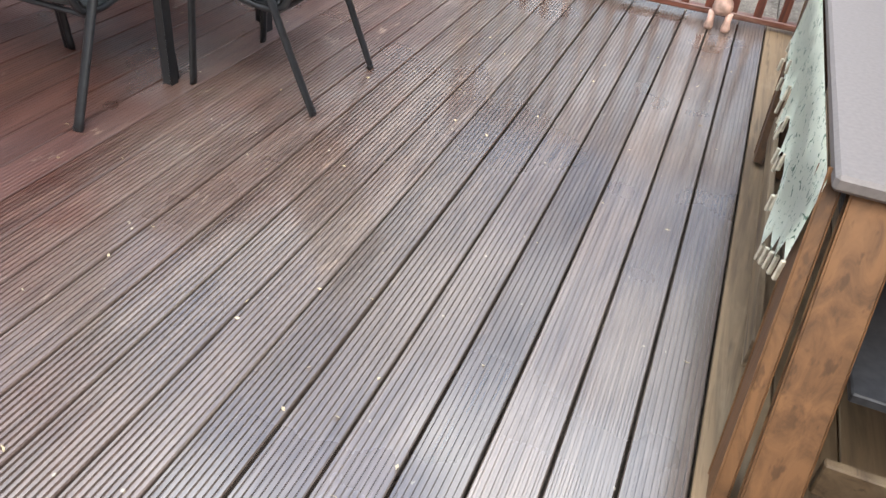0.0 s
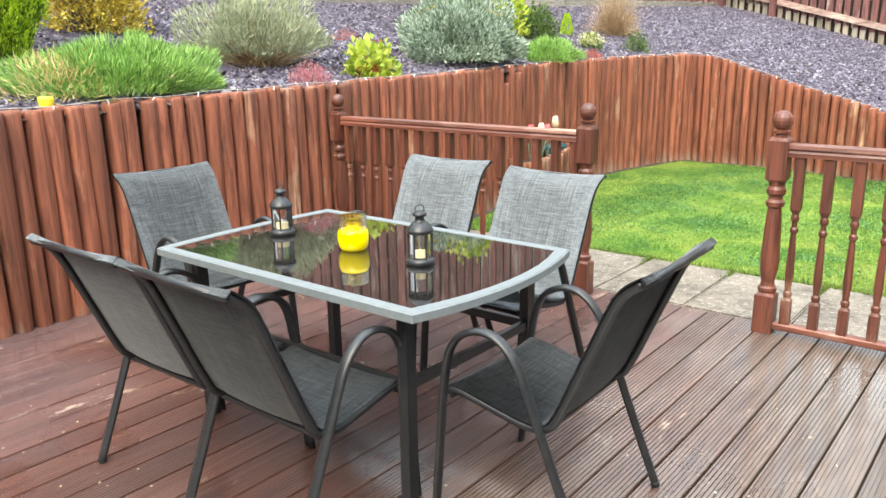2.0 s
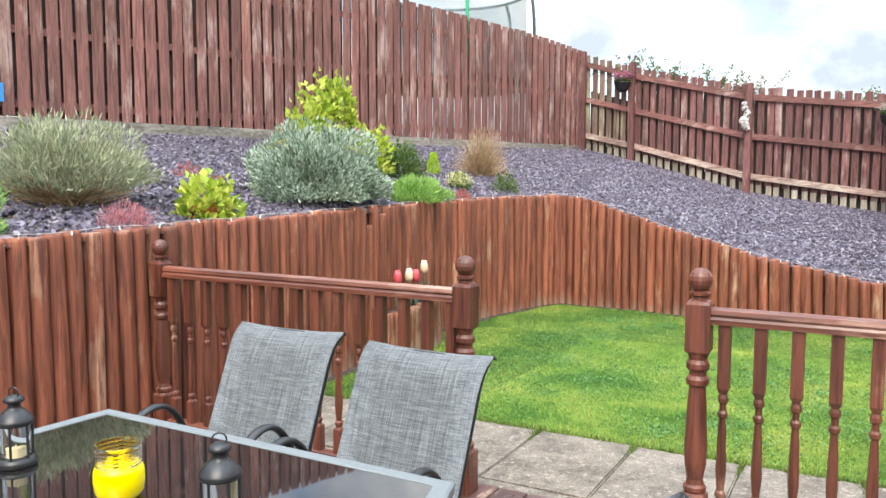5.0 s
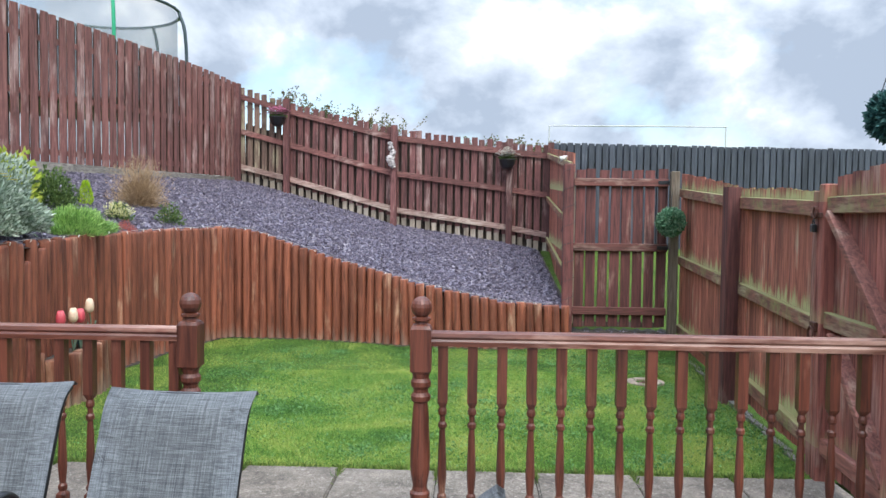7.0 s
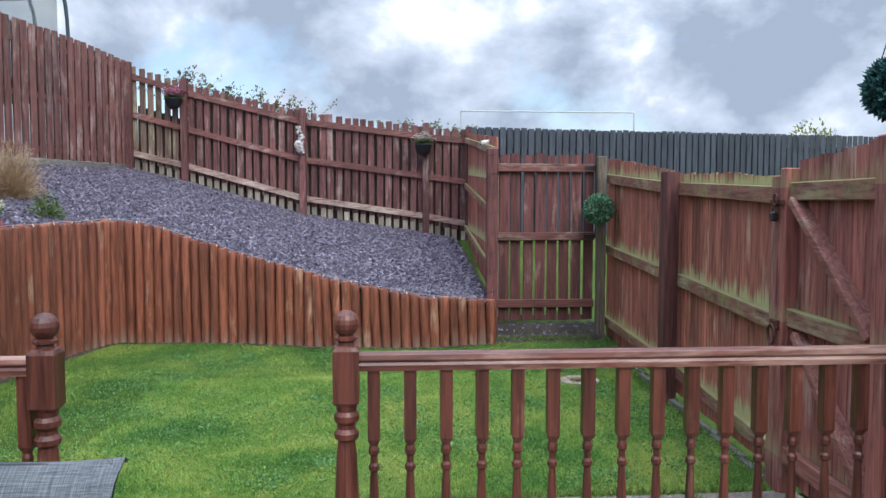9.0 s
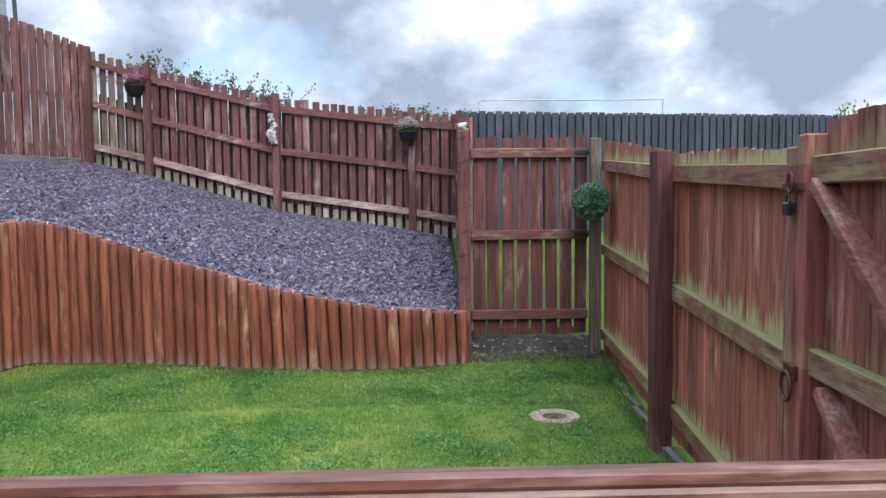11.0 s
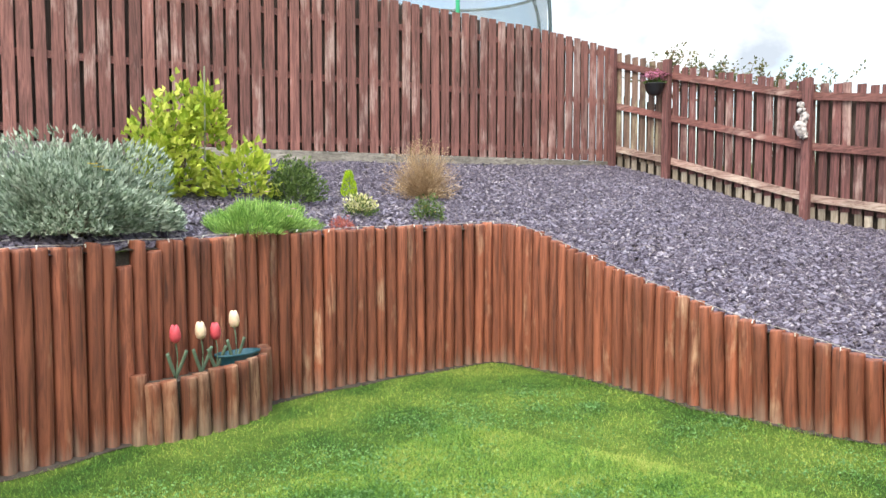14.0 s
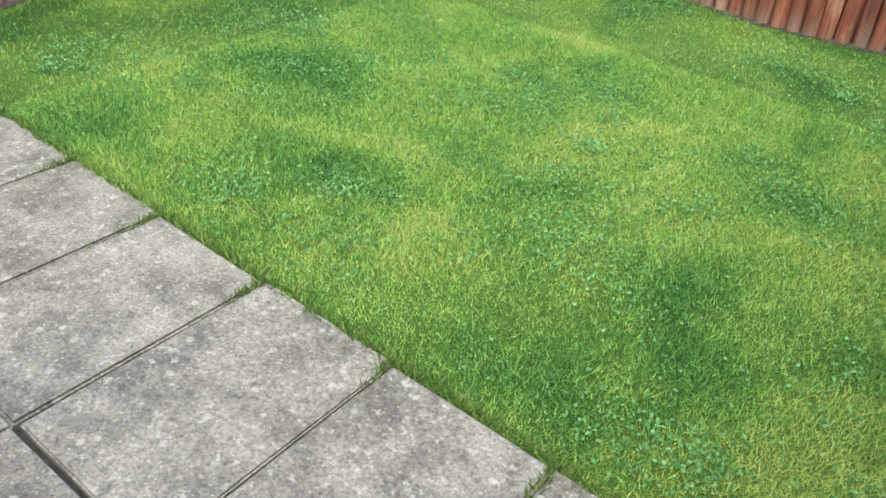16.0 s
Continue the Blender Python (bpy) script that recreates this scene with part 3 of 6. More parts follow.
def grid_object(name, xs, ys, height, material, parent=None):
    verts = [(x, y, height(x, y)) for y in ys for x in xs]
    k = len(xs)
    faces = [(j * k + i, j * k + i + 1, (j + 1) * k + i + 1, (j + 1) * k + i) for j in range(len(ys) - 1) for i in range(k - 1)]
    return mesh_object(name, verts, faces, material, parent, smooth=True)


def build_ground():
    xs = [-900, -200, -60, -30, -20] + [-14 + 0.5 * i for i in range(27)] + [-0.62, -0.13, -0.11] + [0.2 + 0.5 * i for i in range(26)] + [20, 30, 60, 200, 900]
    ys = [-900, -200, -60, -20, -8, -4, 0, 4, 8] + [10.0, 10.85, 10.95] + [11.2 + 0.3 * i for i in range(20)] + [18, 20, 24, 28, 33, 40, 60, 120, 300, 900]
    g = grid_object("ground", xs, ys, ground_z, M["field"])
    tagged(g, "rough green grass bank and field beyond the fences", "ground", kind="structure")
    # mown lawn
    xs = [-5.0 + 0.1 * i for i in range(64)]
    ys = [5.9 + 0.1 * i for i in range(53)]
    lawn = grid_object("lawn", xs, ys, lawn_z, M["lawn"])
    tagged(lawn, "patchy mown green lawn with yellowed and clover patches", "lawn", kind="structure")
    # slate slope in two sheets of one mesh
    verts, faces = [], []

    def sheet(nu, nv, at):
        k = len(verts)
        for j in range(nv + 1):
            for i in range(nu + 1):
                x, y = at(i / nu, j / nv)
                verts.append((x, y, bed_z(x, y) + 0.012 * noise.noise((x * 4, y * 4, 0))))
        for j in range(nv):
            for i in range(nu):
                a = k + j * (nu + 1) + i
                faces.append((a, a + 1, a + nu + 2, a + nu + 1))

    def left(u, v):
        y = -2.5 + 13.25 * v
        return fence_x(y) + (wall_x(y) - fence_x(y)) * u, y

    def back(u, v):
        xa = fence_x(10.75)
        x = xa + (-0.14 - xa) * u
        ya = along(BACK_Y, x) if x > -4.44 else 10.75
        y = ya + (back_y(x) + 0.3 - ya) * v
        return max(x, fence_x(y)), y
    sheet(24, 90, left)
    sheet(60, 40, back)
    bed = mesh_object("slate_bed", verts, faces, M["soil"], None, True)
    tagged(bed, "sloping planting bed of dark soil under plum slate chips", "planting bed", kind="structure")
    return bed


bed = build_ground()


def slate_chips():
    """Loose plum slate strewn over the bed."""
    r = np.random.RandomState(3)
    n1, n2 = 40000, 56000
    y1 = r.uniform(0.5, 10.75, n1)
    f = r.uniform(0.0, 1.0, n1)
    pts = [(fence_x(y) + (wall_x(y) - 0.02 - fence_x(y)) * k, y) for y, k in zip(y1, f)]
    u, v = r.uniform(0, 1, n2), r.uniform(0, 1, n2)
    for a, b in zip(u, v):
        x = -7.3 + 7.1 * a
        ya = along(BACK_Y, x) + 0.02 if x > -4.44 else 10.75
        y = ya + (back_y(x) - ya) * b
        if x > fence_x(y) + 0.03:
            pts.append((x, y))
    p = np.array([(x, y, bed_z(x, y)) for x, y in pts])
    n = len(p)
    a = r.uniform(0, 2 * np.pi, n)
    ln, wd, th = r.uniform(0.012, 0.036, n), r.uniform(0.008, 0.019, n), r.uniform(0.003, 0.009, n)
    tx, ty = r.normal(0, 0.35, n), r.normal(0, 0.35, n)
    base = np.array([(-1, -0.7), (0.3, -1), (1, -0.2), (0.6, 0.9), (-0.7, 0.8)])
    k = len(base)
    jig = r.uniform(0.7, 1.2, (n, k))
    lx = base[None, :, 0] * ln[:, None] * jig
    ly = base[None, :, 1] * wd[:, None] * jig
    ex = lx * np.cos(a)[:, None] - ly * np.sin(a)[:, None]
    ey = lx * np.sin(a)[:, None] + ly * np.cos(a)[:, None]
    ez = ex * tx[:, None] + ey * ty[:, None]
    lift = r.uniform(0.004, 0.022, n)[:, None]
    top = np.stack([p[:, 0:1] + ex, p[:, 1:2] + ey, p[:, 2:3] + ez + th[:, None] + lift], -1)
    low = np.stack([p[:, 0:1] + ex * 1.06, p[:, 1:2] + ey * 1.06, p[:, 2:3] + ez - th[:, None] + lift], -1)
    verts = np.concatenate([top, low], 1).reshape(-1, 3)
    o = (np.arange(n) * 2 * k)[:, None]
    faces = [tuple(q) for q in (o + np.arange(k)[None, :])]
    for i in range(k):
        j = (i + 1) % k
        faces += [tuple(q) for q in (o + np.array([i, i + k, j + k, j])[None, :])]
    ob = mesh_object("slate_chips", verts.tolist(), faces, M["slate"])
    tagged(ob, "loose plum and grey slate chips covering the slope", "slate chips", kind="stuff")


def half_log(name, material, seed=0):
    """A half-round post, one metre high, flat side behind (-y is the round side), worn and a little crooked."""
    rr = random.Random(seed)
    bm = bmesh.new()
    rows = []
    ph, cut = rr.uniform(0, 6.28), rr.uniform(-0.16, 0.16)
    flat = [rr.uniform(0.965, 1.02) for k in range(9)]
    for z, r in ((0.0, 0.93), (0.12, 0.985), (0.3, 1.0), (0.5, 1.0), (0.7, 0.995), (0.88, 0.99), (0.985, 0.965), (1.0, 0.87)):
        ox, oy = 0.0022 * math.sin(4.5 * z + ph), 0.003 * math.sin(3.1 * z + 2 * ph)
        row = []
        for k in range(9):
            a = math.pi * k / 8
            w = 0.054 * r * flat[k] * (1 + 0.02 * math.sin(7 * z + 2 * k + ph))
            x = w * math.cos(a) + ox
            row.append(bm.verts.new((x, -w * math.sin(a) * 1.05 + oy, z + (cut * x if z > 0.95 else 0.0))))
        row += [bm.verts.new((-0.054 * r, 0.03, z)), bm.verts.new((0.054 * r, 0.03, z))]
        rows.append(row)
    for a, b in zip(rows, rows[1:]):
        for k in range(11):
            bm.faces.new((b[k], b[(k + 1) % 11], a[(k + 1) % 11], a[k]))
    bm.faces.new(rows[-1][::-1])
    me = bpy.data.meshes.new(name)
    bm.to_mesh(me)
    bm.free()
    me.polygons.foreach_set("use_smooth", [len(p.vertices) == 4 for p in me.polygons])
    me.materials.append(material)
    return me


def build_log_wall():
    wall = structure("wall_retaining", "red-brown half-round log retaining wall beside deck and lawn", "retaining wall")
    logs = [half_log("half_log", M["wall_log"], k) for k in range(7)]
    y, i = -2.4, 0
    low_posts = (7.03, 7.25)
    while y < 10.78:
        dx = (wall_x(y + 0.05) - wall_x(y - 0.05)) / 0.1
        foot = DECK - 0.1 if y < 4.75 else -0.06
        h = wall_top(y) - foot + rng.uniform(-0.012, 0.012)
        if abs(y - low_posts[0]) < 0.056:
            h -= 0.15
        elif abs(y - low_posts[1]) < 0.056:
            h -= 0.07
        place("log", logs[rng.randrange(7)], wall, wall_x(y) - 0.02 + rng.uniform(-0.006, 0.006), y, foot, h, 90 - math.degrees(math.atan(dx)) + rng.uniform(-5, 5), rng.uniform(-0.5, 0.5), rng.uniform(-0.8, 0.8), rng.uniform(0.98, 1.05))
        y += 0.109
    x = -4.36
    while x < -0.08:
        dy = (along(BACK_Y, x + 0.05) - along(BACK_Y, x - 0.05)) / 0.1
        h = along(BACK_TOP, x) + 0.03 + rng.uniform(-0.012, 0.012)
        lean = 0.0 if x < -2.2 else rng.uniform(-3.0, -0.5)
        place("log", logs[rng.randrange(7)], wall, x, along(BACK_Y, x) + rng.uniform(-0.006, 0.006), -0.03, h, math.degrees(math.atan(dy)) + rng.uniform(-4, 4), rng.uniform(-1, 2), lean, rng.uniform(0.94, 1.03))
        x += 0.107
    place("log", logs[0], wall, -4.43, 10.75, -0.03, 1.45, 48)
    # earth face behind the logs
    verts, faces = [], []
    line = [(wall_x(v) - 0.045, v, wall_top(v) - 0.06) for v in [-2.5 + 0.5 * k for k in range(27)]] + [(a, along(BACK_Y, a) + 0.035, along(BACK_TOP, a) - 0.06) for a in (-4.4, -3.4, -2.2, -1.1, -0.25)]
    for px, py, pz in line:
        verts += [(px, py, -0.2), (px, py, pz)]
    faces = [(2 * k, 2 * k + 2, 2 * k + 3, 2 * k + 1) for k in range(len(line) - 1)]
    mesh_object("earth_backing", verts, faces, M["soil"], wall)
    return wall


def fence_frame_mat(x0, y0, x1, y1):
    return math.degrees(math.atan2(y1 - y0, x1 - x0))


def build_left_fence():
    f = structure("fence_left", "tall red-brown close-boarded timber fence above the slate bed", "fence")
    ang = fence_frame_mat(fence_x(0), 0, fence_x(15.6), 15.6)
    me, pale = board_mesh("fence_board", M["fence"], w=0.122), board_mesh("bare_board", M["fence_pale"], w=0.114)
    # back row in a darkened tone, so the gaps look shaded
    wide = board_mesh("back_board", M["gap_shade"], w=0.135)
    top = [(-3, 4.45), (11.0, 4.34), (14.4, 4.17), (15.65, 4.02)]
    step = 0.1455
    y, i = -2.4, 0
    nx, ny = 0.944, -0.331
    while y < 15.62:
        x = fence_x(y)
        base = 2.28 + rng.uniform(-0.008, 0.008)
        h = along(top, y) - base + rng.uniform(-0.01, 0.01)
        light = 3.9 < y < 6.45
        front = place("board", pale if light else me, f, x + 0.03 * nx, y + 0.03 * ny, base, h, ang + rng.uniform(-1.5, 1.5), 0, rng.uniform(-0.5, 0.5), rng.uniform(0.95, 1.02))
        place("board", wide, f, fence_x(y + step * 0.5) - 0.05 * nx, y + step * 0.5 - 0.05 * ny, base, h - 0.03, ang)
        y += step
        i += 1
    for z in (2.42, 3.2, 3.95):
        bm = bmesh.new()
        bar(bm, (fence_x(-2.4), -2.4, z), (fence_x(15.6), 15.6, z), 0.03, 0.08)
        part("rail", bm, M["fence_rail"], f)
    y = -2.4
    while y < 15.3:
        y2 = min(y + 2.4, 15.55)
        bm = bmesh.new()
        bar(bm, (fence_x(y) + 0.035, y, 2.20), (fence_x(y2) + 0.035, y2 - 0.01, 2.20), 0.05, 0.15, 0.004)
        part("kickboard", bm, M["kickboard"], f, "weathered grey timber gravel board")
        y += 2.4
    return f


def build_back_fence():
    f = structure("fence_back", "red-brown picket fence stepping down the slate slope", "fence")
    me = board_mesh("picket", M["picket"], w=0.104)
    old = board_mesh("old_picket", M["old_picket"], w=0.104)
    # rear pickets coloured dark to stand in for shade between the front ones
    behind = board_mesh("back_picket", M["gap_shade"], w=0.10)
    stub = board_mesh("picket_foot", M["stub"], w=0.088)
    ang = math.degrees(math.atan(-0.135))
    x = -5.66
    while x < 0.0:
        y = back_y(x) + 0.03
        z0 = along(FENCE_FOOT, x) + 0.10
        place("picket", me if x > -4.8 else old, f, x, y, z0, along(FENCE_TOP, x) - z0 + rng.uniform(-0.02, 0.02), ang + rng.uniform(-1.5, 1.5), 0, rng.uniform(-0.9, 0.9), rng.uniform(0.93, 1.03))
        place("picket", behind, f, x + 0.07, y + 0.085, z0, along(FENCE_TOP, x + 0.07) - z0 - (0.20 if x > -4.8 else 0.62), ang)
        place("picket_foot", stub, f, x + rng.uniform(-0.01, 0.02), y + 0.01, z0 - 0.2, 0.205, ang, 0, rng.uniform(-1.2, 1.2))
        x += 0.14
    posts = [-5.74, -4.78, -2.76, -0.69, 0.02]
    post = board_mesh("fence_post", M["picket"], 0.006, 0.105, 0.10)
    for px in posts:
        z0 = along(FENCE_FOOT, px) - 0.1
        place("post", post, f, px, back_y(px) - 0.075, z0, along(FENCE_TOP, px) + 0.05 - z0, ang)
    for a, b in zip(posts, posts[1:]):
        for fr in (0.13, 0.52, 0.9):
            pa, pb = [(q, back_y(q) - 0.005, along(FENCE_FOOT, q) + fr * (along(FENCE_TOP, q) - along(FENCE_FOOT, q))) for q in (a + 0.03, b - 0.03)]
            bm = bmesh.new()
            bar(bm, pa, pb, 0.045, 0.085, 0.006)
            part("rail", bm, M["low_rail" if fr < 0.2 else "fence_rail"], f)
    # added soil-dark strip that makes the gaps between picket feet look shaded
    bm = bmesh.new()
    for a, b in zip(FENCE_FOOT, FENCE_FOOT[1:]):
        bar(bm, (a[0], back_y(a[0]) + 0.12, a[1] - 0.02), (b[0], back_y(b[0]) + 0.12, b[1] - 0.02), 0.03, 0.34)
    part("gravel_board", bm, M["soil"], f, "dark strip added as shade behind the picket feet")
    # return towards the garden gate
    s = structure("fence_side", "short red-brown fence from picket fence to garden gate", "fence")
    sb = board_mesh("side_board", M["right"], w=0.12)
    y = 10.95
    while y < 14.75:
        g = bed_z(-0.2, y)
        place("board", sb, s, -0.06 + 0.02 * (y - 10.9), y, g - 0.1, 2.42 + 0.1 * (y - 10.9) - g + 0.1 - 0.02, 90)
        y += 0.135
    for fr in (0.5, 1.2, 1.95):
        bm = bmesh.new()
        bar(bm, (-0.10, 10.9, 0.3 + fr), (-0.03, 14.75, 0.72 + fr), 0.04, 0.085, 0.004)
        part("rail", bm, M["right_rail"], s)
    return f


def build_gate():
    g = thing("garden_gate", "red-brown slatted timber garden gate, closed, before green bank", "gate", pose(0.49, 10.72, 0))
    me = board_mesh("gate_slat", M["gate"], w=0.116)
    for i in range(8):
        place("slat", me, g, -0.495 + 0.1425 * i, 0.015, 0.265 + rng.uniform(-0.012, 0.012), 1.93 + rng.uniform(-0.012, 0.012), rng.uniform(-1.5, 1.5), 0, rng.uniform(-0.4, 0.4))
    for z in (2.037, 1.243, 0.46):
        bm = bmesh.new()
        box(bm, (-0.575, -0.045, z - 0.047), (0.568, 0.003, z + 0.047), 0.006)
        part("rail", bm, M["gate_rail"], g, "gate rail with algae on its upper edge")
    bm = bmesh.new()
    box(bm, (-0.585, -0.015, 0.3), (-0.555, 0.03, 2.15), 0.004)
    part("stile", bm, M["pallid"], g, "weathered grey closing stile")
    bm = bmesh.new()
    box(bm, (-0.50, 0.028, 0.255), (0.53, 0.045, 0.32), 0.004)
    part("foot_board", bm, M["pallid"], g, "weathered board along the gate's foot")
    for z in (2.037, 1.243):
        bm = bmesh.new()
        box(bm, (0.44, -0.052, z - 0.022), (0.60, -0.046, z + 0.022), 0.002)
        part("hinge", bm, M["black"], g, "black iron strap hinge")
    p = thing("gate_post", "tall red-brown gate post wound with a string of lights", "post", pose(-0.158, 10.63, 0))
    bm = bmesh.new()
    box(bm, (-0.062, -0.06, -0.05), (0.062, 0.06, 2.25), 0.008)
    part("shaft", bm, M["gate"], p)
    bm = bmesh.new()
    tube(bm, [(0.073 * max(-1, min(1, 1.5 * math.cos(a))), 0.068 * max(-1, min(1, 1.5 * math.sin(a))), 0.45 + 0.0185 * i) for i, a in enumerate([k * 0.52 for k in range(95)])], 0.0025, 4)
    part("light_string", bm, M["black"], p, "dark thin cable of fairy lights")
    q = thing("gate_post", "weathered grey gate post with a topiary ball hung on it", "post", pose(1.115, 10.62, 0))
    bm = bmesh.new()
    box(bm, (-0.05, -0.05, -0.05), (0.05, 0.05, 2.17), 0.008)
    part("shaft", bm, M["pallid"], q)


RIGHT = [(4.66, 0.75), (6.0, 0.86), (7.98, 1.0), (10.85, 1.225)]


def right_x(y):
    return along(RIGHT, y)


def build_right_fence():
    f = structure("fence_right", "red-brown boarded fence with mossy rails along the lawn", "fence")
    me = board_mesh("feather_board", M["right"], w=0.097, t=0.016)
    top = [(6.0, 1.79), (7.98, 1.88), (10.85, 2.16)]
    y = 6.14
    while y < 10.85:
        ang = 86 + 4.5 + rng.uniform(-2.5, 2.5)
        place("board", me, f, right_x(y) + 0.054 + rng.uniform(-0.008, 0.008), y, 0.05, along(top, y) - 0.05 + rng.uniform(-0.01, 0.01), ang, 0, rng.uniform(-0.3, 0.3))
        y += 0.104
    for a, b in ((6.08, 7.93), (8.04, 10.8)):
        for z0 in (0.22, 0.98, 1.72):
            bm = bmesh.new()
            za = z0 + (-0.04 if a < 7 else 0.03)
            zb = z0 + (0.03 if a < 7 else 0.2 * z0 / 1.72)
            bar(bm, (right_x(a) + 0.015, a, za), (right_x(b) + 0.015, b, zb), 0.05, 0.10, 0.005)
            part("rail", bm, M["right_rail"], f)
    post = board_mesh("right_post", M["gate"], 0.008, 0.12, 0.12)
    place("post", post, f, 0.935, 7.98, -0.1, 1.985, 4)
    bm = bmesh.new()
    for i in range(10):
        y = 6.0 + 0.48 * i
        box(bm, (right_x(y) - 0.03, y, -0.1), (right_x(y) + 0.015, y + 0.479, 0.03))
    k = part("kerb", bm, M["grey_concrete"], f, "grey concrete gravel board")
    # gate with ledges and braces
    g = thing("side_gate", "red-brown ledged and braced timber side gate, padlocked shut", "gate", pose(0.845, 6.03, 0, 0, 0, -90 - 4.3))
    me = board_mesh("side_gate_board", M["gate_board"], w=0.112)
    for i in range(8):
        place("board", me, g, 0.17 + 0.1165 * i, 0.05 + rng.uniform(-0.003, 0.003), 0.07 + rng.uniform(-0.01, 0.01), 1.80 + 0.008 * i + rng.uniform(-0.008, 0.008), rng.uniform(-2, 2), 0, rng.uniform(-0.3, 0.3))
    for z in (0.23, 1.005, 1.70):
        bm = bmesh.new()
        box(bm, (0.09, -0.012, z - 0.05), (0.98, 0.036, z + 0.05), 0.006)
        part("ledge", bm, M["right_rail" if z > 0.9 else "brace"], g)
    for xa, za, xb, zb in ((0.17, 1.655, 0.98, 1.03), (0.24, 0.93, 1.0, 0.28)):
        bm = bmesh.new()
        bar(bm, (xa, 0.010, za), (xb, 0.010, zb), 0.045, 0.095, 0.006, (0, 1, 0))
        part("brace", bm, M["brace"], g)
    for name, px, w, top, mat in (("post", 0.0, 0.05, 1.79, "gate_board"), ("stile", 0.09, 0.036, 1.83, "gate_board"), ("post", 1.06, 0.06, 1.93, "gate_board")):
        bm = bmesh.new()
        box(bm, (px - w, -0.035, -0.05), (px + w, 0.06, top), 0.007)
        part(name, bm, M[mat], g)
    me = board_mesh("gate_side_board", M["gate_board"], w=0.13)
    for i in range(2):
        place("board", me, g, 1.19 + 0.136 * i, 0.05, 0.06, 1.86, 0)
    rust = paint("rusty_iron", (0.13, 0.06, 0.045), 0.6, 0.6)
    bm = bmesh.new()
    bar(bm, (-0.04, -0.045, 1.64), (0.14, -0.045, 1.64), 0.012, 0.03, 0.003)
    tube(bm, [(0.06 + 0.025 * math.cos(a), -0.06, 1.655 + 0.035 * math.sin(a)) for a in [k * math.pi / 6 for k in range(13)]], 0.006, 6, up=(0, 1, 0))
    part("hasp", bm, rust, g, "rusty iron hasp and bolt")
    bm = bmesh.new()
    box(bm, (0.02, -0.075, 1.535), (0.07, -0.045, 1.585), 0.006)
    tube(bm, [(0.045 + 0.016 * math.cos(a), -0.06, 1.585 + 0.03 * math.sin(a)) for a in [k * math.pi / 6 for k in range(7)]], 0.004, 6, up=(0, 1, 0))
    part("padlock", bm, M["black"], g, "black padlock")
    bm = bmesh.new()
    tube(bm, [(0.05 + 0.045 * math.cos(a), -0.06, 0.90 + 0.055 * math.sin(a)) for a in [k * math.pi / 8 for k in range(17)]], 0.007, 6, up=(0, 1, 0))
    box(bm, (0.01, -0.055, 0.93), (0.10, -0.035, 0.985), 0.004)
    part("ring_handle", bm, rust, g, "rusty ring latch")


def build_boundary():
    f = structure("fence_house", "plain red-brown boarded fence beside the deck", "fence")
    me = board_mesh("plain_board", M["fence"], w=0.146)
    y = -2.9
    while y < 4.55:
        place("board", me, f, 0.86, y, -0.05, 1.8, 90)
        y += 0.15
    for z in (0.3, 1.5):
        bm = bmesh.new()
        bar(bm, (0.885, -2.95, z), (0.885, 4.55, z), 0.03, 0.08)
        part("rail", bm, M["right_rail"], f)


def build_dark_fence():
    f = structure("fence_far", "dark slate-blue painted paling fence behind the gate", "fence")
    me = board_mesh("paling", M["dark_fence"], w=0.105)
    x = 0.12
    ang = math.degrees(math.atan(0.22))
    while x < 13:
        y = 14.85 + 0.22 * x
        z0 = 0.85 + 0.02 * x
        place("paling", me, f, x, y, z0, 2.90 - z0 + 0.008 * x + rng.uniform(-0.01, 0.01), ang)
        place("paling", me, f, x + 0.06, y + 0.09, z0, 2.88 - z0 + 0.008 * x, ang)
        x += 0.128
    for z in (1.2, 1.9, 2.6):
        bm = bmesh.new()
        bar(bm, (0.1, 14.92, z), (13, 14.92 + 0.22 * 12.9, z + 0.1), 0.04, 0.08)
        part("rail", bm, M["dark_fence"], f)


def build_house_wall():
    bm = bmesh.new()
    box(bm, (-7.0, -3.3, -0.1), (4.5, -3.0, 2.4))
    ob = part("wall_house", bm, M["render_wall"], None)
    tagged(ob, "plain rendered house wall behind the deck", "wall", kind="structure")


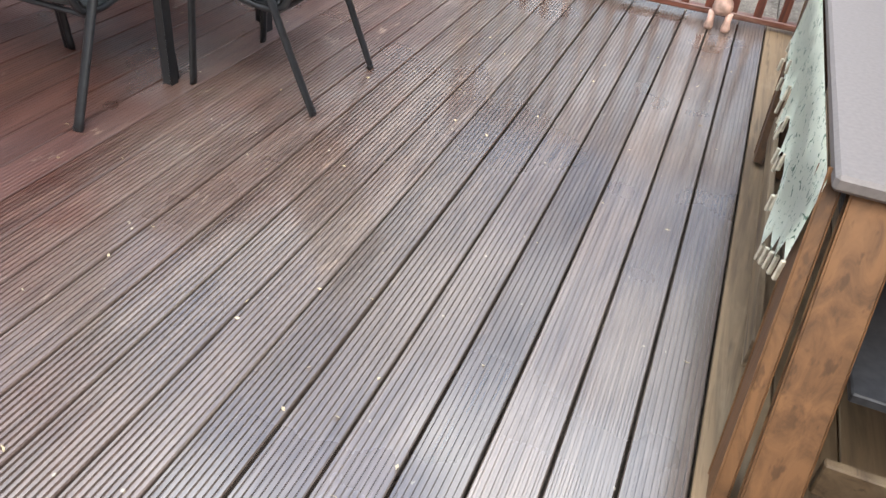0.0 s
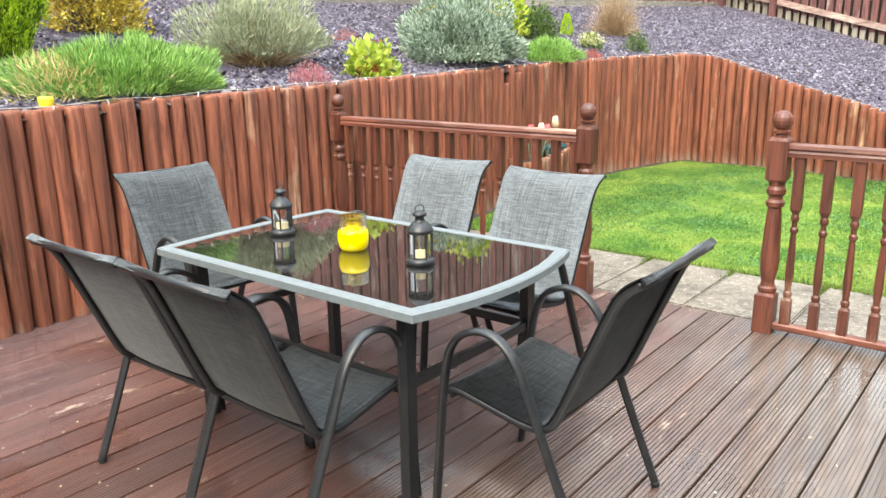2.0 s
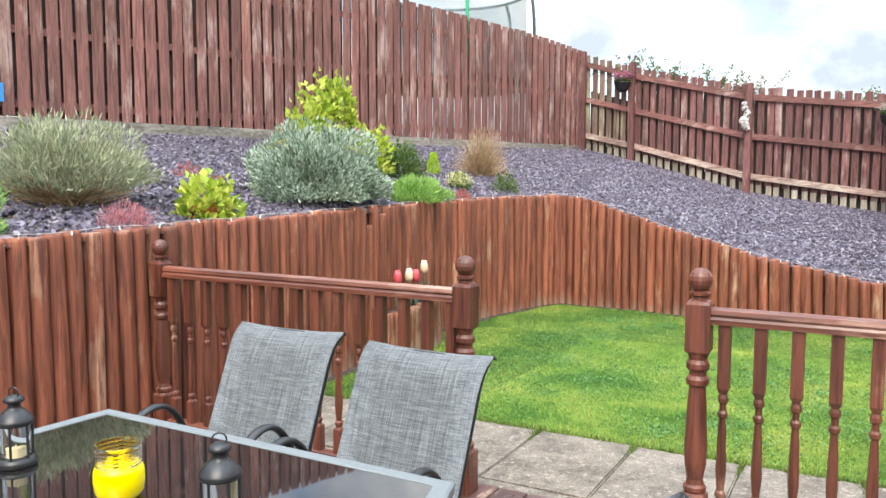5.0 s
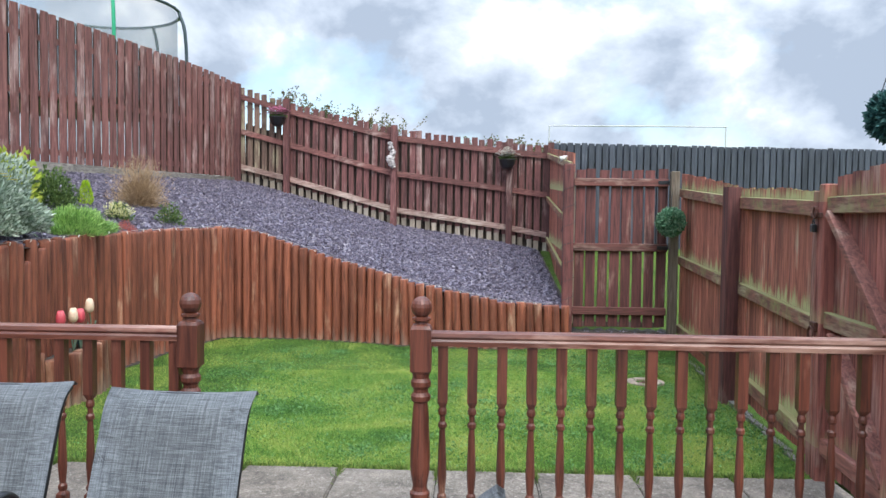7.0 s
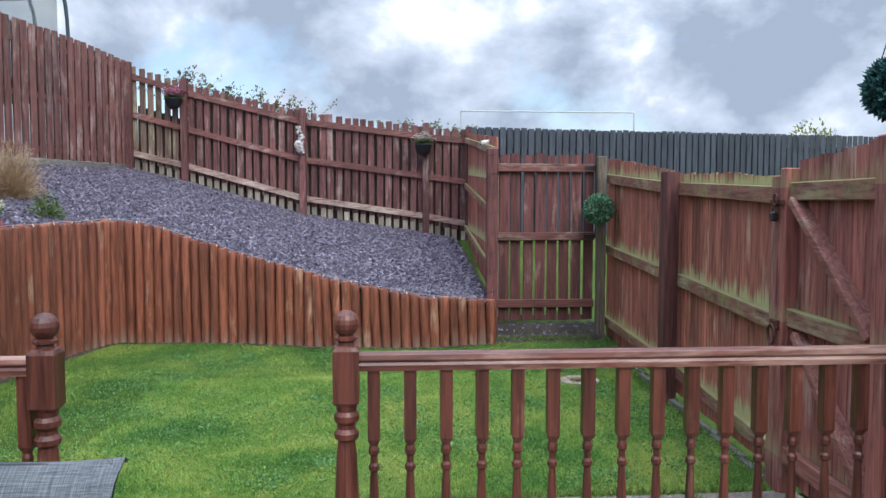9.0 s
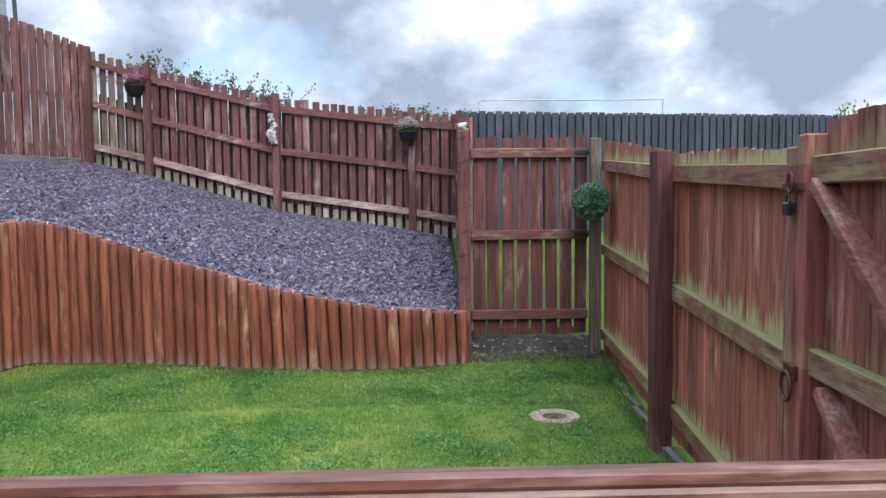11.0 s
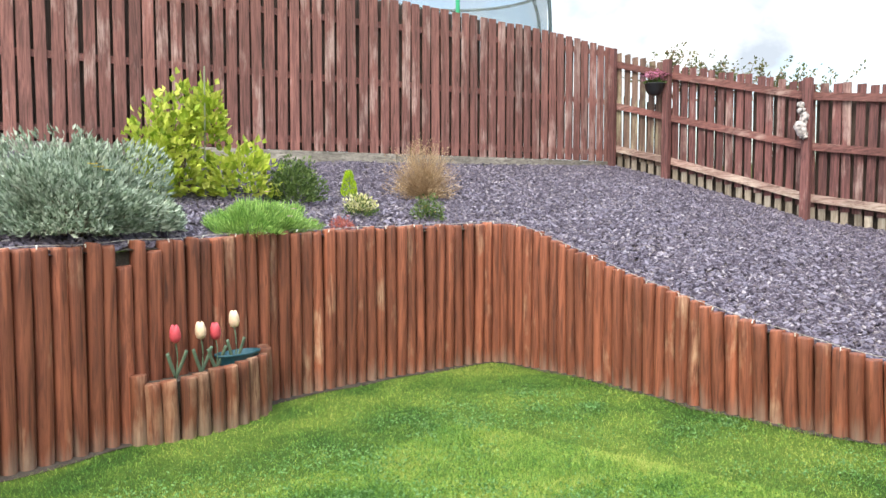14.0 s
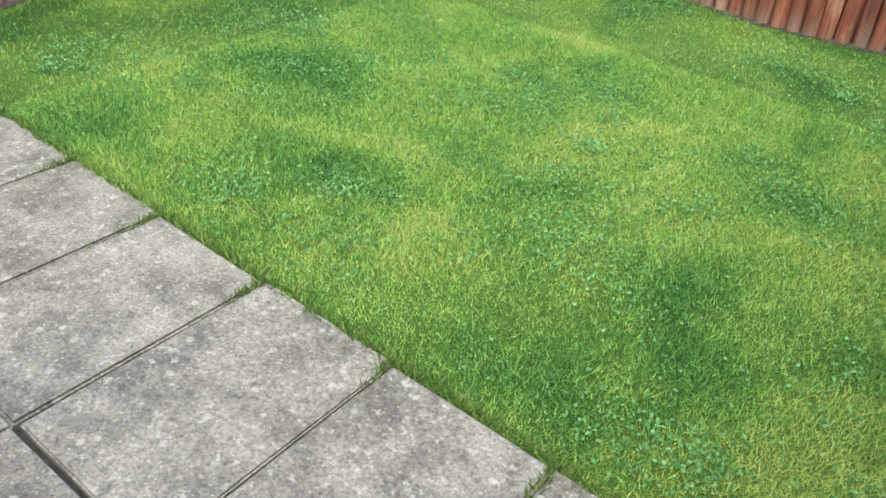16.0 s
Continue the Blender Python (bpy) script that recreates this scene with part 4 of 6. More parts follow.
def build_deck():
    deck = structure("deck", "damp grooved timber decking with worn red stain", "deck")
    pitch, w, n = DECK_PITCH, DECK_PITCH - 0.008, 8
    y0, y1 = -2.9, 4.76
    made = []
    for deep in (0.0065, 0.0038, 0.0012):
        prof = [(-w / 2, -0.028), (-w / 2, -0.004), (-w / 2 + 0.003, 0.0)]
        gp = (w - 0.012) / n
        for i in range(n):
            a = -w / 2 + 0.006 + gp * i
            prof += [(a + gp * 0.24, 0.0), (a + gp * 0.32, -deep), (a + gp * 0.66, -deep), (a + gp * 0.74, 0.0)]
        prof += [(w / 2 - 0.003, 0.0), (w / 2, -0.004), (w / 2, -0.028)]
        verts = [(x, y0, z) for x, z in prof] + [(x, y1, z) for x, z in prof]
        k = len(prof)
        faces = [(i, i + 1, i + 1 + k, i + k) for i in range(k - 1)] + [tuple(range(k)), tuple(range(2 * k - 1, k - 1, -1))]
        me = bpy.data.meshes.new("deck_board")
        me.from_pydata(verts, [], faces)
        me.materials.append(M["deck"])
        made.append(me)
    x = 0.235 - pitch / 2
    while x > -4.66:
        place("deck_board", made[0] if x > -1.25 else made[1] if x > -1.85 else made[2], deck, x, 0, DECK + rng.uniform(-0.0015, 0.0015))
        x -= pitch
    for x in (0.24, 0.40, 0.56):
        bm = bmesh.new()
        box(bm, (x, y0, DECK - 0.028), (x + 0.155, y1, DECK - 0.001), 0.003)
        part("edge_board", bm, M["bench_y"], deck, "smooth brown edge board")
    bm = bmesh.new()
    box(bm, (-4.62, y1 - 0.06, 0.0), (0.7, y1 - 0.012, DECK - 0.03))
    part("fascia", bm, M["rail_x"], deck)
    bm = bmesh.new()
    box(bm, (-4.62, y0, -0.05), (0.72, y1 - 0.1, DECK - 0.05))
    part("underside", bm, M["soil"], deck)


DECK_PITCH = 0.15


def post_mesh(name):
    bm = bmesh.new()
    q = 0.047
    rings = [(0, q, 1), (0.20, q, 1), (0.215, 0.04, 0), (0.225, 0.046, 0), (0.24, 0.046, 0), (0.25, 0.036, 0), (0.27, 0.032, 0), (0.33, 0.043, 0), (0.40, 0.046, 0),
             (0.60, 0.037, 0), (0.655, 0.032, 0), (0.665, 0.044, 0), (0.685, 0.046, 0), (0.70, 0.034, 0), (0.715, 0.034, 0), (0.73, 0.046, 0), (0.75, 0.046, 0), (0.765, 0.036, 0), (0.785, 0.04, 0),
             (0.80, q, 1), (0.99, q, 1), (1.005, 0.042, 0.6), (1.012, 0.03, 0), (1.02, 0.028, 0), (1.028, 0.042, 0), (1.038, 0.042, 0), (1.045, 0.027, 0)]
    c, R = 1.087, 0.049
    rings += [(c + R * math.sin(a), R * math.cos(a), 0) for a in [radians(v) for v in (-58, -40, -20, 0, 20, 40, 60, 76, 87)]]
    turned(bm, rings, 16)
    return bm


def baluster_mesh():
    bm = bmesh.new()
    q = 0.0225
    turned(bm, [(0.0, q, 1), (0.13, q, 1), (0.145, 0.016, 0), (0.155, 0.021, 0), (0.17, 0.021, 0), (0.18, 0.014, 0), (0.21, 0.017, 0), (0.26, 0.021, 0), (0.40, 0.017, 0), (0.475, 0.013, 0),
                (0.485, 0.02, 0), (0.50, 0.02, 0), (0.51, 0.013, 0), (0.535, 0.013, 0), (0.545, 0.02, 0), (0.56, 0.02, 0), (0.575, 0.015, 0), (0.60, q, 1), (0.86, q, 1)], 8)
    me = bpy.data.meshes.new("baluster")
    bm.to_mesh(me)
    bm.free()
    me.materials.append(M["rail"])
    return me


def build_balustrade():
    y = 4.63
    bal = baluster_mesh()
    group = "turned timber balustrade"
    for x0, x1, ends in ((-4.63, -2.59, (-4.63, -2.59)), (-1.53, 0.62, (-1.53,))):
        b = thing("balustrade", "red-brown stained timber balustrade with turned spindles and ball-topped posts", "balustrade", pose(0, 0, DECK), group)
        for e in ends:
            p = part("newel_post", post_mesh("newel"), M["rail"], b)
            p.location = (e, y, 0)
        a, c = x0 + 0.045, x1 - (0.045 if len(ends) == 2 else -0.08)
        bm = bmesh.new()
        prof = [(-0.031, 0.915), (-0.031, 0.935), (-0.024, 0.945), (-0.030, 0.955), (-0.026, 0.972), (-0.012, 0.981), (0.012, 0.981), (0.026, 0.972), (0.030, 0.955), (0.024, 0.945), (0.031, 0.935), (0.031, 0.915)]
        A = [bm.verts.new((a, y + u, v)) for u, v in prof]
        B = [bm.verts.new((c, y + u, v)) for u, v in prof]
        for i in range(len(prof)):
            j = (i + 1) % len(prof)
            bm.faces.new((A[i], A[j], B[j], B[i]))
        bm.faces.new(A[::-1])
        bm.faces.new(B)
        part("handrail", bm, M["rail_x"], b)
        bm = bmesh.new()
        box(bm, (a, y - 0.03, 0.025), (c, y + 0.03, 0.06), 0.006)
        part("bottom_rail", bm, M["rail_x"], b)
        n = round((c - a) / 0.1335)
        for i in range(n):
            place("spindle", bal, b, a + 0.055 + 0.1335 * i, y, 0.058)


def build_paving():
    pv = structure("pavement", "weathered grey concrete paving slabs between deck and lawn", "paving")
    variants = []
    for v in range(4):
        bm = bmesh.new()
        box(bm, (-0.3005, -0.4465, -0.045), (0.3005, 0.4465, 0.0))
        es = [e for e in bm.edges if e.verts[0].co.z > -0.01 and e.verts[1].co.z > -0.01]
        bmesh.ops.bevel(bm, geom=es, offset=0.004 + 0.0025 * v, segments=2, affect="EDGES")
        me = bpy.data.meshes.new("slab")
        bm.to_mesh(me)
        bm.free()
        me.materials.append(M["slab"])
        variants.append(me)
    for row, yc, off in ((0, 5.497, 0.0), (1, 4.595, 0.0)):
        x = -4.242 + off
        while x < 0.85:
            if row == 0 or x < 0.7:
                place("slab", variants[rng.randrange(4)], pv, x, yc + rng.uniform(-0.008, 0.008), 0.012 + rng.uniform(-0.004, 0.004), 1, rng.uniform(-0.5, 0.5), rng.uniform(-0.3, 0.3), rng.uniform(-0.3, 0.3))
            x += 0.607
    bm = bmesh.new()
    box(bm, (-4.7, 4.2, -0.1), (0.9, 5.945, -0.02))
    part("bedding", bm, M["soil"], pv)


slate_chips()
build_log_wall()
build_left_fence()
build_back_fence()
build_gate()
build_right_fence()
build_dark_fence()
build_boundary()
build_house_wall()
build_deck()
build_balustrade()
build_paving()


# ---- furniture on the deck ----
def build_chair():
    c = thing("garden_chair", "black metal garden armchair with grey woven sling seat", "chair", group="chairs round the glass table")
    rail = [(0.24, 0.405), (0.20, 0.418), (-0.03, 0.372), (-0.115, 0.382), (-0.16, 0.44), (-0.255, 0.66), (-0.325, 0.815), (-0.385, 0.872)]
    for s in (-1, 1):
        bm = bmesh.new()
        tube(bm, bend([(s * 0.238, y, z) for y, z in rail], 5), 0.0135, 8)
        part("side_rail", bm, M["black"], c, smooth=True)
        bm = bmesh.new()
        tube(bm, bend([(s * 0.262, -0.262, 0.0), (s * 0.262, -0.17, 0.22), (s * 0.262, -0.075, 0.455), (s * 0.262, -0.02, 0.575), (s * 0.262, 0.05, 0.635), (s * 0.262, 0.13, 0.635), (s * 0.262, 0.20, 0.585), (s * 0.262, 0.235, 0.47), (s * 0.262, 0.258, 0.23), (s * 0.262, 0.278, 0.0)], 6), 0.0115, 10, 1.75, (1, 0, 0))
        part("arm", bm, M["black"], c, "bent black metal arm running down into both legs", True)
        for y, z in ((-0.105, 0.385), (0.238, 0.412)):
            bm = bmesh.new()
            tube(bm, [(s * 0.232, y, z), (s * 0.262, y, z)], 0.009, 6)
            part("bracket", bm, M["black"], c)
        bm = bmesh.new()
        turned(bm, [(0.0, 0.013, 0), (0.02, 0.015, 0)], 8)
        f = part("foot_cap", bm, M["black"], c)
        f.location = (s * 0.258, -0.258, -0.001)
    for y, z in ((0.225, 0.395), (-0.10, 0.362)):
        bm = bmesh.new()
        tube(bm, [(-0.24, y, z), (0.24, y, z)], 0.011, 8)
        part("crossbar", bm, M["black"], c)
    # sling, laid over the rails, its reverse darkened to imitate shade
    line = bend([(0, y, z) for y, z in rail], 5)
    off = []
    for i, p in enumerate(line):
        d = (line[min(i + 1, len(line) - 1)] - line[max(i - 1, 0)]).normalized()
        off.append(p + Vector((0, d.z, -d.y)) * 0.017)
    off[-1] += Vector((0, -0.012, 0.006))
    off.append(off[-1] + Vector((0, -0.02, -0.014)))
    # the same fabric at about half tone, as the shaded side
    dark = fabric_material("sling_reverse_shaded", 0.46)
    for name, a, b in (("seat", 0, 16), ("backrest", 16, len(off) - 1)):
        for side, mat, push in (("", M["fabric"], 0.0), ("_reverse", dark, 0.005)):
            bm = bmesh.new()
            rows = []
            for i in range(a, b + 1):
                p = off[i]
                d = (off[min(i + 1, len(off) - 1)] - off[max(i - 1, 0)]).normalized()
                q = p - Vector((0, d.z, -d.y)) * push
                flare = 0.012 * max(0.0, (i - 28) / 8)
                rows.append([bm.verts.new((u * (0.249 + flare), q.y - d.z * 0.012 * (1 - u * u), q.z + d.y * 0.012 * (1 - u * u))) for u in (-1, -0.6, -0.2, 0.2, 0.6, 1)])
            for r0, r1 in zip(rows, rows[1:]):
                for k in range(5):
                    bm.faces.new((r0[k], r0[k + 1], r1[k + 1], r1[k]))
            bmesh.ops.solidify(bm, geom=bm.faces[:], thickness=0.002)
            part(name + side, bm, mat, c, "grey flecked woven sling fabric" if not side else "woven reverse of the sling, shade put into its darker grey", True)
    bm = bmesh.new()
    tube(bm, [(-0.245, -0.39, 0.868), (0.245, -0.39, 0.868)], 0.0125, 8)
    part("top_rail", bm, M["black"], c, smooth=True)
    return c


def build_table():
    t = thing("glass_table", "dark glass patio table with pale grey metal rim", "table", pose(-2.505, 2.67, DECK))
    hx, hy, z = 0.66, 0.455, 0.70

    def outline(inset, bow):
        pts = []
        for k in range(9):
            u = -1 + 2 * k / 8
            pts.append((hx - inset + bow * (1 - u * u), u * (hy - inset)))
        for k in range(9):
            u = 1 - 2 * k / 8
            pts.append((u * (hx - inset), (hy - inset)))
        for k in range(9):
            u = 1 - 2 * k / 8
            pts.append((-(hx - inset) - bow * 0.3 * (1 - u * u), u * (hy - inset)))
        for k in range(9):
            u = -1 + 2 * k / 8
            pts.append((u * (hx - inset), -(hy - inset)))
        return pts
    o, i = outline(0, 0.075), outline(0.042, 0.075)
    bm = bmesh.new()
    loops = [[bm.verts.new((x, y, zz)) for x, y in pts] for pts, zz in ((i, z + 0.011), (outline(0.038, 0.075), z + 0.0145), (outline(0.006, 0.075), z + 0.0145), (o, z + 0.009), (o, z - 0.016), (outline(0.01, 0.075), z - 0.02), (i, z - 0.02))]
    n = len(o)
    for a, b in zip(loops, loops[1:] + loops[:1]):
        for k in range(n):
            bm.faces.new((a[k], a[(k + 1) % n], b[(k + 1) % n], b[k]))
    part("rim", bm, M["rim"], t, "pale grey metal rim")
    m, nn, l, add, b = mat_base("dark_table_glass", 0.03)
    b.inputs["Base Color"].default_value = (0.012, 0.011, 0.011, 1)
    b.inputs["IOR"].default_value = 1.75
    b.inputs["Coat Weight"].default_value = 0.5
    b.inputs["Coat Roughness"].default_value = 0.02
    bm = bmesh.new()
    q = outline(0.04, 0.075)
    a = [bm.verts.new((x, y, z + 0.011)) for x, y in q]
    c = [bm.verts.new((x, y, z + 0.004)) for x, y in q]
    bm.faces.new(a)
    bm.faces.new(c[::-1])
    for k in range(len(q)):
        bm.faces.new((c[k], c[(k + 1) % len(q)], a[(k + 1) % len(q)], a[k]))
    part("glass_top", bm, m, t, "black tinted glass")
    lx, ly = 0.54, 0.35
    for sx in (-1, 1):
        for sy in (-1, 1):
            bm = bmesh.new()
            bar(bm, (sx * lx, sy * ly, 0), (sx * lx, sy * ly, z - 0.014), 0.038, 0.038, 0.004, (0, 1, 0))
            part("leg", bm, M["black"], t)
    for sy in (-1, 1):
        bm = bmesh.new()
        bar(bm, (-lx + 0.02, sy * ly, 0.42), (lx - 0.02, sy * ly, 0.42), 0.025, 0.035, 0.003)
        part("stretcher", bm, M["black"], t)
    for sx in (-1, 1):
        bm = bmesh.new()
        bar(bm, (sx * lx, -ly + 0.02, 0.42), (sx * lx, ly - 0.02, 0.42), 0.025, 0.035, 0.003)
        part("stretcher", bm, M["black"], t)
    for sy in (-1, 1):
        bm = bmesh.new()
        bar(bm, (-lx + 0.02, sy * ly, z - 0.03), (lx - 0.02, sy * ly, z - 0.03), 0.025, 0.03, 0.003)
        part("apron", bm, M["black"], t)
    return t


def build_lantern():
    l = thing("candle_lantern", "small black metal lantern with glass sides and a candle", "lantern", group="lanterns on the table")
    bm = bmesh.new()
    turned(bm, [(0, 0.058, 0), (0.008, 0.062, 0), (0.018, 0.062, 0), (0.024, 0.056, 0), (0.03, 0.052, 0)], 20)
    part("base", bm, M["black"], l, smooth=True)
    g, *_ = (glass_material("lantern_glass"),)
    bm = bmesh.new()
    vs = [[bm.verts.new((0.044 * math.cos(2 * math.pi * k / 16), 0.044 * math.sin(2 * math.pi * k / 16), z)) for k in range(16)] for z in (0.03, 0.135)]
    for k in range(16):
        bm.faces.new((vs[0][k], vs[0][(k + 1) % 16], vs[1][(k + 1) % 16], vs[1][k]))
    ob = part("glass", bm, g, l, "clear glass cylinder", True)
    ob.visible_shadow = False
    for k in range(6):
        a = 2 * math.pi * k / 6
        bm = bmesh.new()
        tube(bm, [(0.05 * math.cos(a), 0.05 * math.sin(a), 0.028), (0.05 * math.cos(a), 0.05 * math.sin(a), 0.138)], 0.0042, 6)
        part("upright", bm, M["black"], l)
    bm = bmesh.new()
    turned(bm, [(0.135, 0.054, 0), (0.145, 0.058, 0), (0.152, 0.056, 0), (0.165, 0.046, 0), (0.182, 0.03, 0), (0.186, 0.021, 0), (0.205, 0.019, 0), (0.209, 0.03, 0), (0.216, 0.032, 0), (0.224, 0.024, 0), (0.23, 0.012, 0)], 20)
    part("roof", bm, M["black"], l, smooth=True)
    bm = bmesh.new()
    tube(bm, [(0.019 * math.cos(a), 0, 0.236 + 0.019 * math.sin(a)) for a in [2 * math.pi * k / 14 for k in range(15)]], 0.0025, 6, up=(0, 1, 0))
    part("ring", bm, M["black"], l)
    bm = bmesh.new()
    turned(bm, [(0.03, 0.02, 0), (0.062, 0.02, 0), (0.063, 0.003, 0), (0.072, 0.0012, 0)], 12)
    part("candle", bm, paint("cream_wax", (0.7, 0.62, 0.4), 0.5, 0, 0.05), l, "cream tea light")
    return l


def build_jar(m):
    j = thing("candle_jar", "ribbed glass jar filled with bright yellow candle wax", "candle jar", m)
    g = paint("yellow_glass", (0.86, 0.68, 0.0), 0.08, 0, 0.03)
    bm = bmesh.new()
    turned(bm, [(0.0, 0.05, 0), (0.006, 0.057, 0), (0.02, 0.064, 0), (0.05, 0.068, 0), (0.078, 0.067, 0), (0.096, 0.0605, 0), (0.098, 0.05, 0), (0.099, 0.003, 0), (0.108, 0.0015, 0)], 28)
    part("wax", bm, g, j, "bright yellow wax with a wick", True)
    bm = bmesh.new()
    prof = [(0.097, 0.0615)]
    for k in range(4):
        z = 0.101 + 0.011 * k
        prof += [(z, 0.0585), (z + 0.0035, 0.062), (z + 0.007, 0.062)]
    prof += [(0.147, 0.058), (0.152, 0.062), (0.155, 0.06)]
    rows = [[bm.verts.new((r * math.cos(2 * math.pi * k / 28), r * math.sin(2 * math.pi * k / 28), z)) for k in range(28)] for z, r in prof]
    for p, q in zip(rows, rows[1:]):
        for k in range(28):
            bm.faces.new((p[k], p[(k + 1) % 28], q[(k + 1) % 28], q[k]))
    bmesh.ops.solidify(bm, geom=bm.faces[:], thickness=0.003)
    neck = part("neck", bm, glass_material("amber_glass", (1.0, 0.86, 0.30)), j, "clear yellow-tinted ribbed glass neck", True)
    neck.visible_shadow = False


chair = build_chair()
chair.matrix_basis = pose(-2.245, 2.095, DECK)
for x, y, r in ((-2.785, 2.095, 1.0), (-1.62, 2.635, 91.0), (-3.60, 2.76, -92.0), (-2.98, 3.47, 181.0), (-2.31, 3.39, 178.0)):
    copy_thing(chair, pose(x, y, DECK, 0, 0, r))
build_table()
TABLE = DECK + 0.711
lantern = build_lantern()
lantern.matrix_basis = pose(-2.94, 2.66, TABLE, 0, 0, 10) @ Matrix.Diagonal((0.84, 0.84, 0.84, 1))
copy_thing(lantern, pose(-2.18, 2.65, TABLE, 0, 0, 40))
build_jar(pose(-2.52, 2.655, TABLE) @ Matrix.Diagonal((0.88, 0.88, 0.85, 1)))


BENCH = (0.285, 1.44)


def build_bench():
    """Timber potting bench with a cloth under a pale grey top."""
    b = thing("potting_bench", "rustic brown timber bench with pale grey top", "bench", pose(BENCH[0], BENCH[1], DECK))
    bm = bmesh.new()
    box(bm, (-0.01, -0.02, 0.70), (0.46, 1.75, 0.735), 0.008)
    part("top", bm, paint("pale_grey_top", (0.20, 0.178, 0.168), 0.6, 0, 0.04, 90), b, "pale grey padded top")
    for y0 in (-0.30, 1.42):
        bm = bmesh.new()
        bar(bm, (0.0, y0 + 0.10, 0.0), (0.0, y0 + 0.40, 0.69), 0.028, 0.13, 0.004, (0, 1, 0))
        part("leg_side", bm, M["bench"], b)
        bm = bmesh.new()
        bar(bm, (0.085, y0 + 0.0, 0.0), (0.085, y0 + 0.33, 0.69), 0.10, 0.035, 0.004, (0, 1, 0))
        part("leg", bm, M["bench"], b)
    bm = bmesh.new()
    box(bm, (0.17, -0.1, 0.30), (0.46, 1.72, 0.325), 0.004)
    part("shelf", bm, paint("dark_shelf", (0.05, 0.052, 0.058), 0.5), b, "dark slate-grey shelf board")
    bm = bmesh.new()
    box(bm, (0.16, -0.2, 0.12), (0.46, -0.175, 0.21), 0.004)
    part("front_rail", bm, M["bench_y"], b)
    for z in (0.10,):
        bm = bmesh.new()
        box(bm, (0.004, 0.15, z), (0.024, 1.62, z + 0.09), 0.003)
        part("side_rail", bm, M["bench_y"], b)
    m, n, l, add, bs = mat_base("leaf_print_cloth", 0.9)
    tc = n.new("ShaderNodeTexCoord")
    v = add("ShaderNodeTexVoronoi", Scale=16.0)
    t = add("ShaderNodeTexNoise", Scale=30.0, Detail=3.0, Distortion=2.0)
    for q in (v, t):
        l.new(tc.outputs["Object"], q.inputs["Vector"])
    r = ramp(n, [(0.61, (0.76, 0.80, 0.68)), (0.645, (0.12, 0.22, 0.14))])
    l.new(t.outputs["Fac"], r.inputs["Fac"])
    l.new(r.outputs["Color"], bs.inputs["Base Color"])
    c = thing("table_cloth", "white fringed cloth printed with green leaves over the bench", "tablecloth", pose(BENCH[0], BENCH[1], DECK))
    bm = bmesh.new()
    rows = []
    for k in range(41):
        y = 0.02 + 1.70 * k / 40
        drop = 0.36 - 0.12 * abs(math.sin(k * 0.55)) - (0.14 if k < 3 else 0)
        if k < 10:
            drop = 0.20 + 0.022 * k - (0.05 if k % 2 else 0.0)
        rows.append([bm.verts.new((-0.014 - 0.012 * f - 0.008 * math.sin(k * 0.9) * f, y, 0.70 - drop * f)) for f in (0.0, 0.33, 0.66, 1.0)])
    for a, d in zip(rows, rows[1:]):
        for k in range(3):
            bm.faces.new((a[k], a[k + 1], d[k + 1], d[k]))
    bmesh.ops.solidify(bm, geom=bm.faces[:], thickness=0.003)
    part("cloth", bm, m, c, smooth=True)
    fr = paint("cream_fringe", (0.66, 0.6, 0.46), 0.9)
    bm = bmesh.new()
    for k in range(0, 41, 2):
        y = 0.02 + 1.70 * k / 40
        drop = 0.36 - 0.12 * abs(math.sin(k * 0.55))
        if k < 10:
            drop = 0.20 + 0.022 * k
        tube(bm, [(-0.027, y, 0.705 - drop), (-0.03, y + 0.004, 0.655 - drop)], 0.006, 5)
    tagged(part("fringe", bm, fr, c, "cream tassels"), kind="stuff")


build_bench()


def build_ornament():
    bm = bmesh.new()
    for x, y in ((-0.045, 0.0), (0.045, 0.0)):
        turned_at = [(0.0, 0.022, 0), (0.02, 0.026, 0), (0.05, 0.018, 0), (0.10, 0.02, 0)]
        k = len(bm.verts)
        turned(bm, turned_at, 10)
        bm.verts.ensure_lookup_table()
        for v in bm.verts[k:]:
            v.co.x += x
            v.co.y += y - 0.01
    k = len(bm.verts)
    turned(bm, [(0.09, 0.045, 0), (0.12, 0.055, 0), (0.155, 0.05, 0), (0.18, 0.03, 0), (0.195, 0.04, 0), (0.225, 0.042, 0), (0.25, 0.025, 0), (0.255, 0.005, 0)], 14)
    ob = part("garden_ornament", bm, paint("pink_glaze", (0.55, 0.36, 0.29), 0.5, 0, 0.2, 25), None, smooth=True)
    ob.location = (-0.02, 4.44, DECK)
    tagged(ob, "small pink and cream figurine standing by the balustrade", "figurine")


build_ornament()


